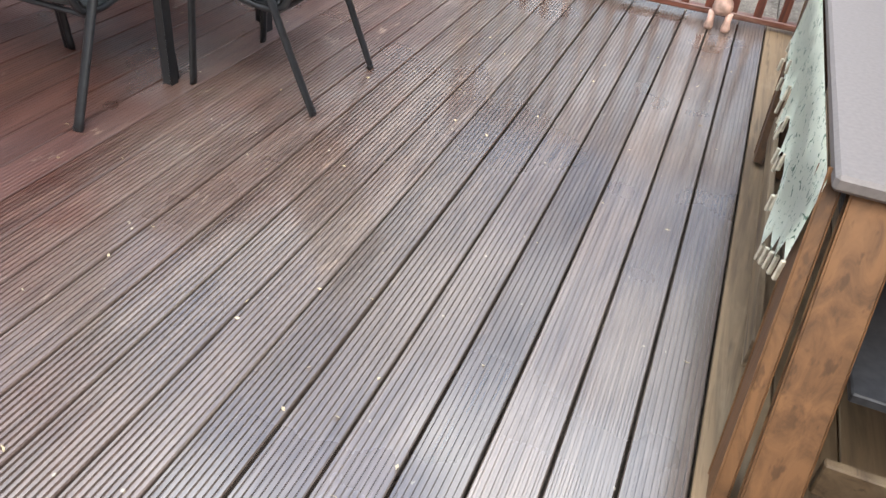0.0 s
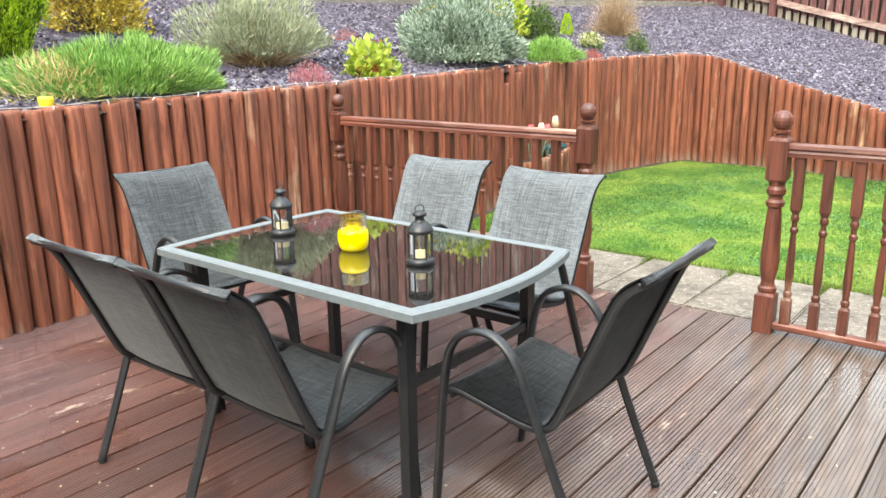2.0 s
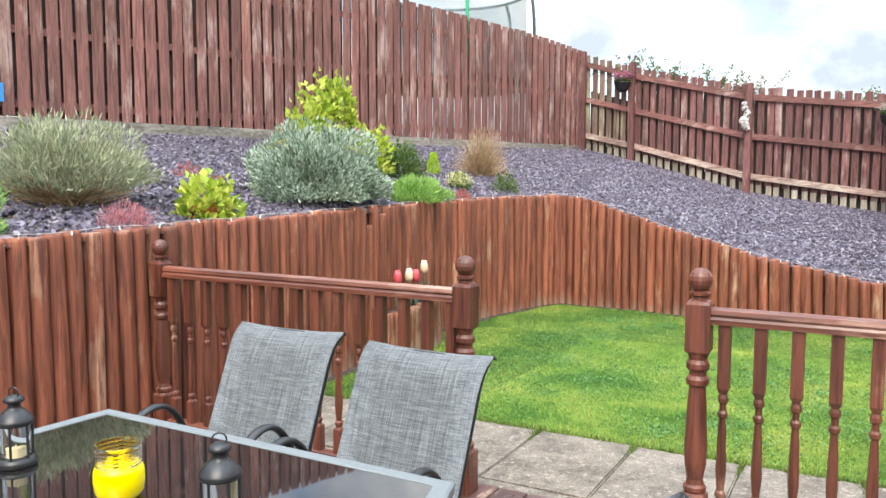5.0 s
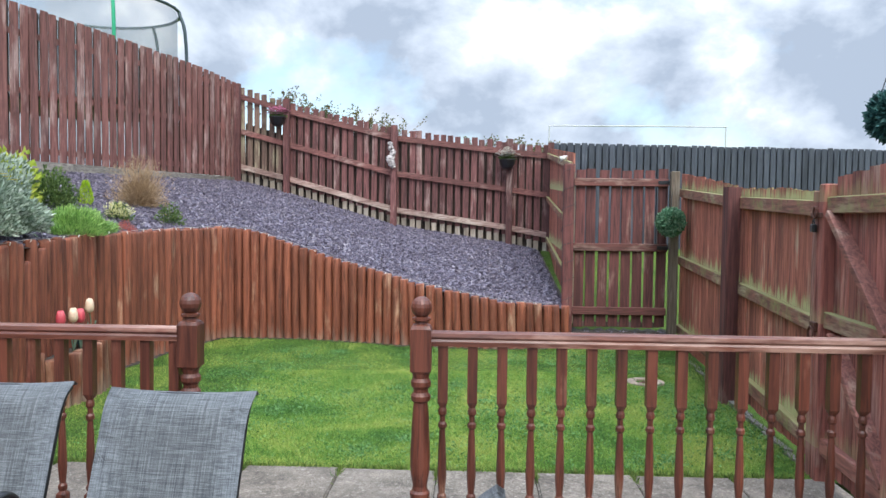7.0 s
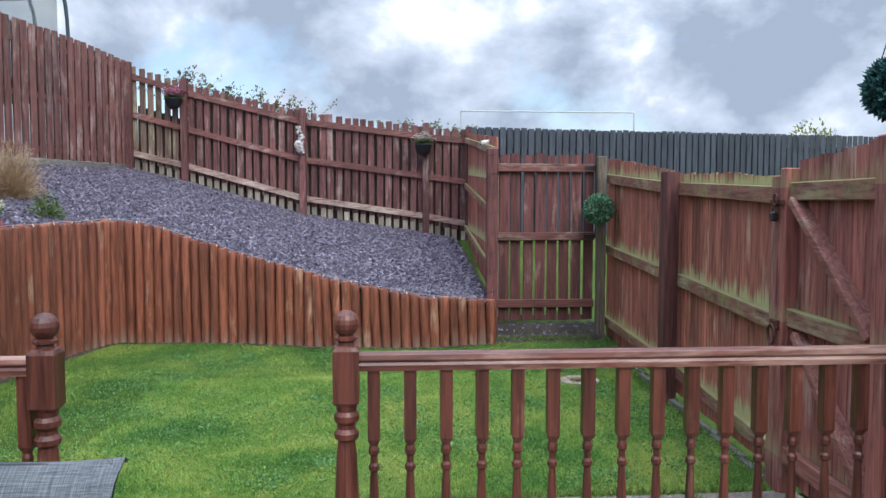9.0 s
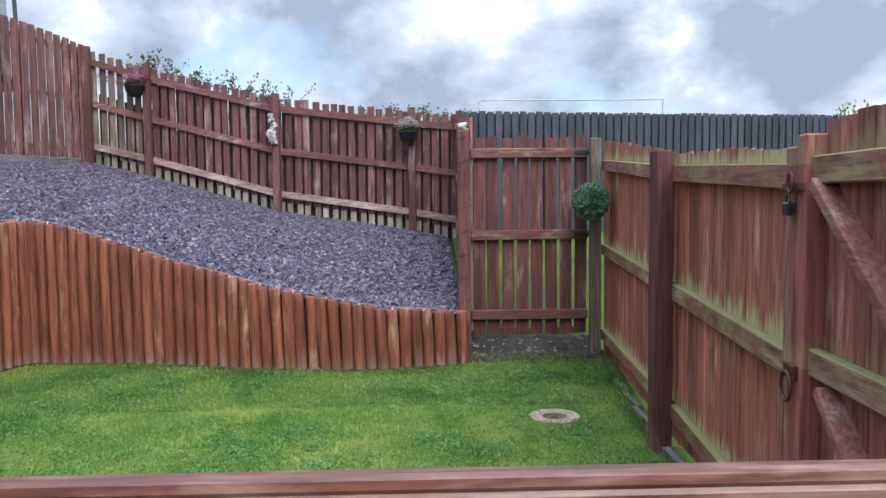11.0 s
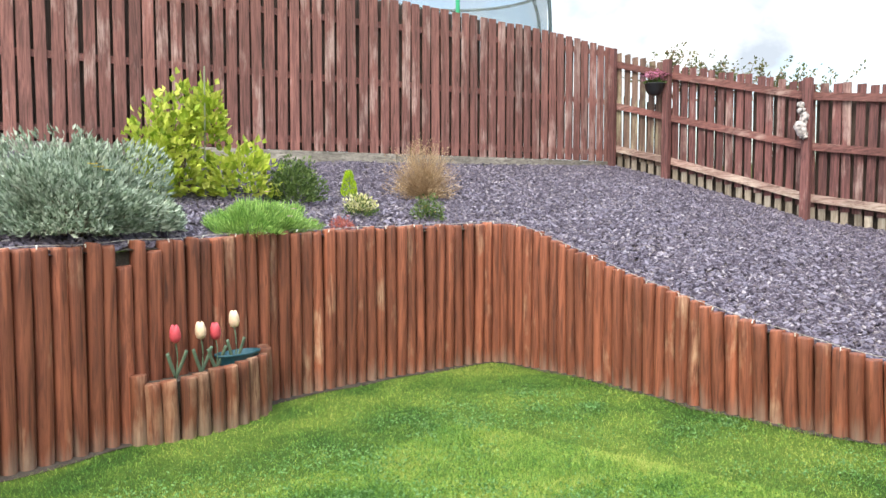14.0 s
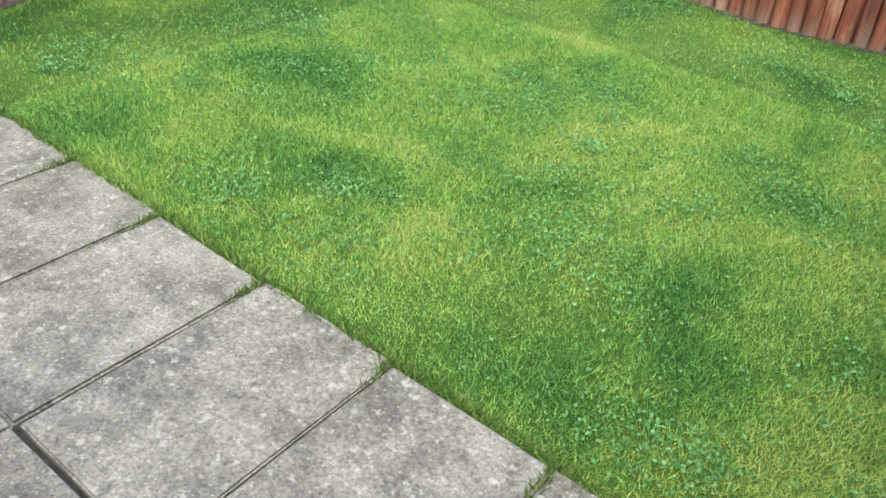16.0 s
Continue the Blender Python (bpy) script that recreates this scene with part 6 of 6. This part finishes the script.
# ---- things on fences, lawn and beyond ----
def wall_pot(x, z, bloom):
    y = back_y(x) - 0.20
    t = thing("fence_pot", "dark flower pot hung on a fence post with small %s flowers" % bloom, "hanging pot", pose(x, y, z), "pots on the picket fence")
    bm = bmesh.new()
    turned(bm, [(-0.10, 0.05, 0), (-0.08, 0.085, 0), (-0.02, 0.125, 0), (0.05, 0.14, 0), (0.06, 0.15, 0), (0.075, 0.15, 0), (0.075, 0.13, 0), (0.05, 0.12, 0)], 16)
    part("pot", bm, M["black"], t, smooth=True)
    r = np.random.RandomState(31 + len(bloom))
    p, d = dome(320, 0.13, 0.13, 0.08, r)
    leaf_cloud("foliage", F["dark"], t, p + np.array([0, 0, 0.06]), d + np.array([0, 0, 0.4]), 0.04, 0.02, r)
    p, d = dome(150, 0.16, 0.16, 0.14, r, 0.1)
    dots("bloom", BLOOM[bloom], t, (p * 1.25 + np.array([0, 0, 0.095])).tolist(), 0.021)
    bm = bmesh.new()
    bar(bm, (0, 0.10, 0.0), (0, 0.13, 0.12), 0.02, 0.006)
    part("bracket", bm, M["black"], t)


wall_pot(-4.93, 3.30, "pink")
wall_pot(-0.74, 2.52, "white")


def fence_ornament():
    bm = bmesh.new()
    rr = random.Random(5)
    for k, (z, r, x) in enumerate(((0.0, 0.045, 0.03), (0.06, 0.06, 0.0), (0.12, 0.07, -0.02), (0.19, 0.045, 0.02), (0.25, 0.05, 0.035), (0.32, 0.045, -0.01), (0.39, 0.04, -0.015))):
        q = bmesh.ops.create_icosphere(bm, subdivisions=2, radius=r)
        for v in q["verts"]:
            v.co = Vector((v.co.x * 1.1 + x, v.co.y * 0.5, v.co.z * 1.1 + z)) + Vector((rr.uniform(-0.014, 0.014), 0, rr.uniform(-0.014, 0.014)))
    ob = part("fence_ornament", bm, paint("chalk_white", (0.44, 0.41, 0.40), 0.7, 0, 0.45, 22), None, smooth=True)
    ob.location = (-2.80, back_y(-2.8) - 0.17, 2.48)
    tagged(ob, "whitish weathered figure ornament hung on a fence post", "ornament")


fence_ornament()


def security_light():
    t = thing("security_camera", "small white security camera on top of the gate post", "security camera", pose(-0.10, 11.74, 2.37))
    white = paint("white_plastic", (0.7, 0.69, 0.64), 0.4, 0, 0.03)
    bm = bmesh.new()
    tube(bm, [(-0.05, -0.02, 0.02), (0.06, -0.03, 0.035)], 0.035, 12)
    part("body", bm, white, t, smooth=True)
    bm = bmesh.new()
    tube(bm, bend([(0.04, 0.0, 0.0), (0.05, 0.02, -0.06), (0.03, 0.02, -0.12)], 4), 0.012, 8)
    part("arm", bm, white, t)
    bm = bmesh.new()
    tube(bm, [(-0.056, -0.0195, 0.0195), (-0.05, -0.02, 0.02)], 0.026, 12)
    part("lens", bm, M["black"], t, "black lens")


security_light()


def topiary():
    t = thing("topiary_ball", "round artificial boxwood ball hung on the gate post", "topiary ball", pose(1.03, 10.43, 1.562))
    r = np.random.RandomState(41)
    n = 3200
    d = r.normal(0, 1, (n, 3))
    d /= np.linalg.norm(d, axis=1)[:, None]
    leaf_cloud("foliage", F["topiary"], t, d * 0.155 * r.uniform(0.75, 1.0, (n, 1)), d + r.normal(0, 0.5, (n, 3)), 0.04, 0.024, r)
    bm = bmesh.new()
    tube(bm, [(0.0, 0.0, 0.12), (0.03, 0.10, 0.33), (0.06, 0.145, 0.36)], 0.004, 5)
    part("hanger", bm, M["black"], t)


topiary()


def hanging_basket():
    t = thing("hanging_basket", "hanging ball of teal-green foliage on thin chains", "hanging basket", pose(0.50, 4.55, 2.06))
    r = np.random.RandomState(42)
    n = 2600
    d = r.normal(0, 1, (n, 3))
    d /= np.linalg.norm(d, axis=1)[:, None]
    leaf_cloud("foliage", F["basket"], t, d * 0.10 * r.uniform(0.7, 1.0, (n, 1)) * np.array([1, 1, 0.95]), d + r.normal(0, 0.5, (n, 3)), 0.045, 0.022, r)
    for k in range(3):
        a = 2.1 * k + 0.4
        bm = bmesh.new()
        tube(bm, [(0.07 * math.cos(a), 0.07 * math.sin(a), 0.08), (0.005 * math.cos(a), 0.005 * math.sin(a), 0.33)], 0.0022, 5)
        part("chain", bm, M["black"], t)
    bm = bmesh.new()
    tube(bm, bend([(0, 0, 0.32), (0.0, 0, 0.35), (-0.012, 0, 0.375), (0.01, 0, 0.40), (0.03, 0, 0.385)], 5), 0.004, 6, up=(0, 1, 0))
    part("hook", bm, M["black"], t)
    s = thing("basket_pole", "slender black hooked pole behind the balustrade", "pole", pose(0.74, 4.55, 0))
    bm = bmesh.new()
    tube(bm, bend([(0, 0, DECK), (0, 0, 1.3), (0, 0, 2.35), (-0.06, 0, 2.52), (-0.17, 0, 2.53), (-0.225, 0, 2.45), (-0.215, 0, 2.44)], 6), 0.008, 8, up=(0, 1, 0))
    part("shaft", bm, M["black"], s, smooth=True)


hanging_basket()


def drain_cover():
    z = lawn_z(0.39, 8.72) - 0.002
    t = thing("drain_cover", "round concrete drain surround with rusty lid in the lawn", "drain cover", pose(0.39, 8.72, z))
    bm = bmesh.new()
    turned(bm, [(-0.03, 0.185, 0), (0.012, 0.185, 0), (0.018, 0.175, 0), (0.014, 0.095, 0), (-0.006, 0.088, 0)], 28)
    part("surround", bm, paint("pale_cement", (0.29, 0.235, 0.18), 0.85, 0, 0.2, 30), t, smooth=False)
    bm = bmesh.new()
    turned(bm, [(-0.01, 0.09, 0), (0.002, 0.088, 0), (0.004, 0.03, 0), (0.014, 0.024, 0), (0.015, 0.004, 0)], 24)
    part("lid", bm, paint("rust", (0.12, 0.06, 0.04), 0.8, 0.2, 0.3, 60), t, "rusty brown lid")


drain_cover()


def blue_tag():
    y = 6.40
    bm = bmesh.new()
    box(bm, (-0.035, -0.006, 0), (0.035, 0.006, 0.2), 0.004)
    ob = part("plastic_tag", bm, paint("blue_plastic", (0.03, 0.25, 0.6), 0.4, 0, 0.05), None)
    ob.matrix_basis = pose(fence_x(y) + 0.048, y - 0.015, 2.42, 0, 0, 70.6)
    tagged(ob, "small blue plastic tag fixed on the fence boards", "tag")


blue_tag()


def climbers():
    r = np.random.RandomState(51)
    for x0, x1, n, hh in ((-5.1, -2.9, 95, 0.24), (-1.3, -0.15, 40, 0.16)):
        t = thing("bramble", "straggling bramble shoots showing over the picket fence", "bramble", pose((x0 + x1) / 2, back_y((x0 + x1) / 2) + 0.25, 0))
        cx = (x0 + x1) / 2
        a, b = [], []
        for k in range(n):
            x = r.uniform(x0, x1)
            top = along(FENCE_TOP, x)
            a.append((x - cx, r.uniform(0, 0.2), top - 0.5))
            b.append((x - cx + r.normal(0.12, 0.3), r.uniform(-0.1, 0.2), top - 0.04 + hh * r.uniform(0.0, 1.0) ** 1.6))
        a, b = np.array(a), np.array(b)
        stems("shoot", F["brown"], t, a, b, 0.006, 0.08, r)
        m = n * 26
        i = r.randint(0, n, m)
        f = r.uniform(0.45, 1.05, (m, 1))
        p = a[i] + (b[i] - a[i]) * f + r.normal(0, 0.018, (m, 3))
        leaf_cloud("leaves", F["bramble"], t, p, r.normal(0, 1, (m, 3)) + np.array([0, 0, 0.3]), 0.055, 0.035, r)


climbers()


def goal_frame():
    t = thing("goal_frame", "white football goal frame far off in the field", "goal", pose(GOAL[0], 33, 3.0))
    w, h = GOAL[1], GOAL[2] - 3.0
    white = paint("white_goal", (0.5, 0.52, 0.54), 0.5, 0, 0.03)
    for x in (0, w):
        bm = bmesh.new()
        tube(bm, [(x, 0, 0), (x, 0, h)], 0.028, 8)
        part("post", bm, white, t)
    bm = bmesh.new()
    tube(bm, [(-0.03, 0, h), (w + 0.03, 0, h)], 0.028, 8)
    part("crossbar", bm, white, t)


def far_bush():
    r = np.random.RandomState(61)
    t = thing("bush", "pale yellow-green bush beyond the dark fence", "bush", pose(BUSH[0], BUSH[1], 2.0))
    p, d = dome(2600, 1.2, 0.9, BUSH[2] - 2.0, r, 0.0)
    leaf_cloud("foliage", F["far"], t, p, d + r.normal(0, 0.5, d.shape), 0.14, 0.07, r)


def trampoline():
    cx, cy, gz = TRAMP
    t = thing("trampoline", "round trampoline with safety net behind the fence", "trampoline", pose(cx, cy, gz))
    R, top, mat_z = 1.5, TRAMP_TOP - gz, TRAMP_TOP - gz - 1.75
    grey = paint("dark_steel", (0.06, 0.09, 0.10), 0.4, 0.5)
    green = paint("green_sleeve", (0.02, 0.36, 0.18), 0.6, 0, 0.05)
    circ = [2 * math.pi * k / 32 for k in range(33)]
    bm = bmesh.new()
    tube(bm, [(R * math.cos(a), R * math.sin(a), top) for a in circ], 0.028, 8)
    part("top_ring", bm, grey, t)
    bm = bmesh.new()
    tube(bm, [(R * math.cos(a), R * math.sin(a), mat_z) for a in circ], 0.05, 8)
    part("frame_ring", bm, grey, t)
    bm = bmesh.new()
    bmesh.ops.create_circle(bm, cap_ends=True, radius=R - 0.04, segments=32, matrix=Matrix.Translation((0, 0, mat_z)))
    bmesh.ops.solidify(bm, geom=bm.faces[:], thickness=0.02)
    part("jumping_mat", bm, M["black"], t)
    for k in range(6):
        a = 2 * math.pi * (k + 0.15) / 6
        bm = bmesh.new()
        tube(bm, bend([((R + 0.16) * math.cos(a), (R + 0.16) * math.sin(a), 0.0), ((R + 0.13) * math.cos(a), (R + 0.13) * math.sin(a), top * 0.8), (R * math.cos(a), R * math.sin(a), top)], 5), 0.03, 8)
        part("pole", bm, green if k == 5 else grey, t, "green sleeved pole" if k == 5 else "")
    m, n, l, add, b = mat_base("net_mesh", 0.9)
    b.inputs["Base Color"].default_value = (0.2, 0.24, 0.25, 1)
    b.inputs["Alpha"].default_value = 0.42
    bm = bmesh.new()
    rows = [[bm.verts.new(((R - 0.05) * math.cos(a), (R - 0.05) * math.sin(a), z)) for a in circ[:-1]] for z in (mat_z, top)]
    for k in range(32):
        bm.faces.new((rows[0][k], rows[0][(k + 1) % 32], rows[1][(k + 1) % 32], rows[1][k]))
    part("net", bm, m, t, "pale translucent safety net")


GOAL = (1.7, 7.1, 5.3)
BUSH = (11.3, 24.0, 3.75)
TRAMP = (-8.05, 14.55, 2.1)
TRAMP_TOP = 5.15
goal_frame()
far_bush()
trampoline()


def fairy_lights():
    t = thing("fairy_lights", "string of tiny white fairy lights along the log wall top", "fairy lights", pose(0, 0, 0))
    line = [(wall_x(y) - 0.012, y, wall_top(y) + 0.012 + 0.006 * math.sin(y * 9)) for y in [0.5 + 0.1 * k for k in range(103)]]
    line += [(x, along(BACK_Y, x) - 0.02, along(BACK_TOP, x) + 0.015) for x in [-4.35 + 0.1 * k for k in range(41)]]
    bm = bmesh.new()
    tube(bm, line, 0.0025, 4)
    part("cable", bm, paint("clear_cable", (0.32, 0.30, 0.27), 0.4), t)
    white = paint("white_bulb", (0.75, 0.74, 0.7), 0.3, 0, 0.03)
    bm = bmesh.new()
    tube(bm, [(0, 0, 0.0), (0.004, 0.002, -0.010), (0.006, 0.003, -0.024)], 0.004, 6)
    me = bpy.data.meshes.new("bulb")
    bm.to_mesh(me)
    bm.free()
    me.materials.append(white)
    for i, (x, y, z) in enumerate(line):
        if i % 3 == 0:
            side = (0.045, 0.0) if i < 103 else (0.0, -0.04)
            place("bulb", me, t, x + side[0], y + side[1], z + 0.004, 1, (i * 47) % 360, (i * 31) % 70 - 35)


fairy_lights()


def leaf_litter():
    r = np.random.RandomState(91)
    n = 170
    p = np.stack([r.uniform(-4.4, 0.2, n), r.uniform(0.3, 4.7, n), np.full(n, DECK + 0.003)], 1)
    d = np.stack([r.normal(0, 1, n), r.normal(0, 1, n), r.uniform(0, 0.15, n)], 1)
    ob = leaf_cloud("leaf_litter", leafy("dry_litter", [(0.10, 0.07, 0.04), (0.45, 0.36, 0.22), (0.55, 0.47, 0.33)], trans=0.0), None, p, d, 0.018, 0.009, r)
    tagged(ob, "small dry leaves and seed husks strewn on the deck", "leaf litter", kind="stuff")


leaf_litter()


# ---- grass ----
def grass_blades():
    r = np.random.RandomState(71)
    n = 430000
    near = 290000
    x = np.concatenate([r.uniform(-3.4, 0.9, near), r.uniform(-4.95, 1.2, n - near)])
    y = np.concatenate([r.uniform(5.94, 9.0, near), r.uniform(5.94, 10.95, n - near)])
    keep = []
    for a, b in zip(x, y):
        edge = 10.55 if a > -0.15 else along(BACK_Y, a) - 0.085
        side = right_x(b) + 0.02 if b > 6 else 0.8
        bare = (a - 0.39) ** 2 + (b - 8.72) ** 2 < 0.035
        keep.append(wall_x(min(b, 10.8)) + 0.085 < a < side and b < edge and not bare)
    keep = np.array(keep)
    x, y = x[keep], y[keep]
    n = len(x)
    z = np.array([lawn_z(a, b) for a, b in zip(x, y)])
    lump = np.array([noise.noise((a * 1.6, b * 1.6, 3.0)) for a, b in zip(x, y)])
    h = r.uniform(0.010, 0.028, n) * (1 + 0.35 * lump)
    a = r.uniform(0, 6.283, n)
    w = r.uniform(0.0010, 0.0023, n)
    lean = r.normal(0, 0.6, (n, 2)) * h[:, None]
    base = np.stack([x, y, z - 0.002], 1)
    s = np.stack([np.cos(a) * w, np.sin(a) * w, np.zeros(n)], 1)
    tip = base + np.stack([lean[:, 0], lean[:, 1], h], 1)
    verts = np.stack([base - s, base + s, tip], 1).reshape(-1, 3)
    o = np.arange(n) * 3
    m, nd, l, add, b = mat_base("grass_blade", 0.6)
    geo = nd.new("ShaderNodeNewGeometry")
    patch = add("ShaderNodeTexNoise", Scale=1.25, Detail=6.0, Roughness=0.6, Distortion=0.4)
    l.new(geo.outputs["Position"], patch.inputs["Vector"])
    k = math_node(nd, l, "MULTIPLY_ADD", geo.outputs["Random Per Island"], 0.38)
    k.node.inputs[2].default_value = -0.265
    wide = math_node(nd, l, "MULTIPLY", patch.outputs["Fac"], 1.2)
    k = math_node(nd, l, "ADD", k, wide)
    c = ramp(nd, [(0.2, GRASS_LO), (0.46, GRASS_MID), (0.60, GRASS_HI), (0.74, (0.40, 0.43, 0.12))])
    l.new(k, c.inputs["Fac"])
    l.new(c.outputs["Color"], b.inputs["Base Color"])
    b.inputs["Specular IOR Level"].default_value = 0.2
    ob = mesh_object("grass", verts.tolist(), np.stack([o, o + 1, o + 2], 1).tolist(), m)
    tagged(ob, "short mown grass blades on the lawn", "grass", kind="stuff")


def clover():
    """Clover and small broad-leaved weeds in the turf, and grass along slab joints and fence feet."""
    r = np.random.RandomState(72)
    pts = []
    for k in range(210):
        cx, cy = r.uniform(-3.8, 0.8), r.uniform(6.1, 10.2)
        m = r.randint(30, 190)
        sp = r.uniform(0.05, 0.22)
        for q in r.normal(0, sp, (m, 2)):
            a, b = cx + q[0], cy + q[1]
            if 6.0 < b < 10.2 and wall_x(b) + 0.1 < a < right_x(b) - 0.05:
                pts.append((a, b, lawn_z(a, b) + 0.027))
    p = np.array(pts)
    d = np.stack([r.normal(0, 1, len(p)), r.normal(0, 1, len(p)), r.uniform(0.15, 0.5, len(p))], 1)
    ob = leaf_cloud("clover", leafy("clover_leaf", [(0.05, 0.15, 0.035), (0.10, 0.25, 0.06), (0.19, 0.36, 0.13)]), None, p, d, 0.017, 0.014, r, 0.15)
    tagged(ob, "clover and small weeds scattered through the lawn", "clover", kind="stuff")
    # tufts along edges
    base = []
    for k in range(2600):
        base.append((r.uniform(-4.5, 0.75), 5.948 + abs(r.normal(0, 0.018)) - 0.012, 0.0))
    for j in range(8):
        xj = -3.938 + 0.607 * j
        for k in range(90):
            base.append((xj + r.normal(0, 0.008), 5.95 - abs(r.normal(0, 0.09)), 0.0))
    for k in range(1500):
        y = r.uniform(6.1, 10.7)
        base.append((right_x(y) - abs(r.normal(0.02, 0.05)), y, lawn_z(0.8, y)))
    for k in range(1100):
        base.append((r.uniform(-0.1, 1.0), 10.53 + r.normal(0, 0.05), 0.07))
    for k in range(700):
        x = r.uniform(-4.3, -0.2)
        base.append((x, along(BACK_Y, x) - 0.085 - abs(r.normal(0, 0.03)), lawn_z(x, 10.4) - 0.012))
    p = np.array(base)
    d = np.stack([r.normal(0, 0.5, len(p)), r.normal(0, 0.5, len(p)), np.ones(len(p))], 1)
    ob = leaf_cloud("edge_grass", leafy("edge_grass_blade", [(0.05, 0.11, 0.02), (0.13, 0.22, 0.04), (0.22, 0.27, 0.07)]), None, p, d, 0.05, 0.006, r, 0.1)
    tagged(ob, "longer grass along slab edges and fence feet", "grass", kind="stuff")


GRASS_LO, GRASS_MID, GRASS_HI = (0.055, 0.165, 0.038), (0.15, 0.305, 0.058), (0.295, 0.435, 0.088)
grass_blades()
clover()


def soil_strip():
    verts, faces = [], []
    line = [(wall_x(y) + 0.04, wall_x(y) + 0.085 + 0.022 * math.sin(y * 7), y) for y in [6.0 + 0.1 * k for k in range(48)]]
    for a, b, y in line:
        verts += [(a - 0.05, y, lawn_z(a, y) + 0.014), (b, y, lawn_z(b, y) + 0.006)]
    faces = [(2 * k, 2 * k + 1, 2 * k + 3, 2 * k + 2) for k in range(len(line) - 1)]
    o = len(verts)
    for k in range(43):
        x = -4.40 + 0.1 * k
        y0, y1 = along(BACK_Y, x) - 0.02, along(BACK_Y, x) - 0.09 - 0.022 * math.sin(x * 8)
        verts += [(x, y0, lawn_z(x, y0) + 0.014), (x, y1, lawn_z(x, y1) + 0.006)]
        if k:
            faces.append((o + 2 * k - 2, o + 2 * k - 1, o + 2 * k + 1, o + 2 * k))
    ob = mesh_object("soil_edge", verts, faces, M["soil"])
    tagged(ob, "narrow strip of bare soil at the log wall's foot", "soil", kind="structure")
    bm = bmesh.new()
    rows = []
    for j, (y, z) in enumerate(((10.46, 0.045), (10.54, 0.085), (10.64, 0.125), (10.74, 0.20), (10.86, 0.215))):
        rows.append([bm.verts.new((-0.22 + 0.0575 * i, y + 0.025 * math.sin(i * 1.9 + j), z + (0.018 * math.sin(i * 2.3 + 1.7 * j) if j else 0.0))) for i in range(25)])
    rows.append([bm.verts.new((v.co.x, 10.87, -0.05)) for v in rows[-1]])
    for a, b in zip(rows, rows[1:]):
        for i in range(24):
            bm.faces.new((a[i], a[i + 1], b[i + 1], b[i]))
    ob = part("gate_soil", bm, M["soil"], None, smooth=True)
    tagged(ob, "bare stony soil under the garden gate", "soil", kind="structure")
    r = np.random.RandomState(81)
    verts, faces = [], []
    for k in range(190):
        x, y = r.uniform(-0.22, 1.1), r.uniform(10.48, 10.80)
        s = r.uniform(0.008, 0.026)
        o = len(verts)
        z = along([(10.46, 0.04), (10.54, 0.08), (10.64, 0.12), (10.74, 0.195), (10.86, 0.21)], y) - 0.004
        verts += [(x - s, y - s * 0.6, z), (x + s, y - s * 0.5, z), (x + s * 0.8, y + s * 0.7, z), (x - s * 0.7, y + s * 0.6, z), (x, y, z + s * 0.8)]
        faces += [(o, o + 1, o + 4), (o + 1, o + 2, o + 4), (o + 2, o + 3, o + 4), (o + 3, o, o + 4)]
    ob = mesh_object("gate_stones", verts, faces, M["slate"])
    tagged(ob, "loose slate stones scattered under the gate", "stones", kind="stuff")


soil_strip()
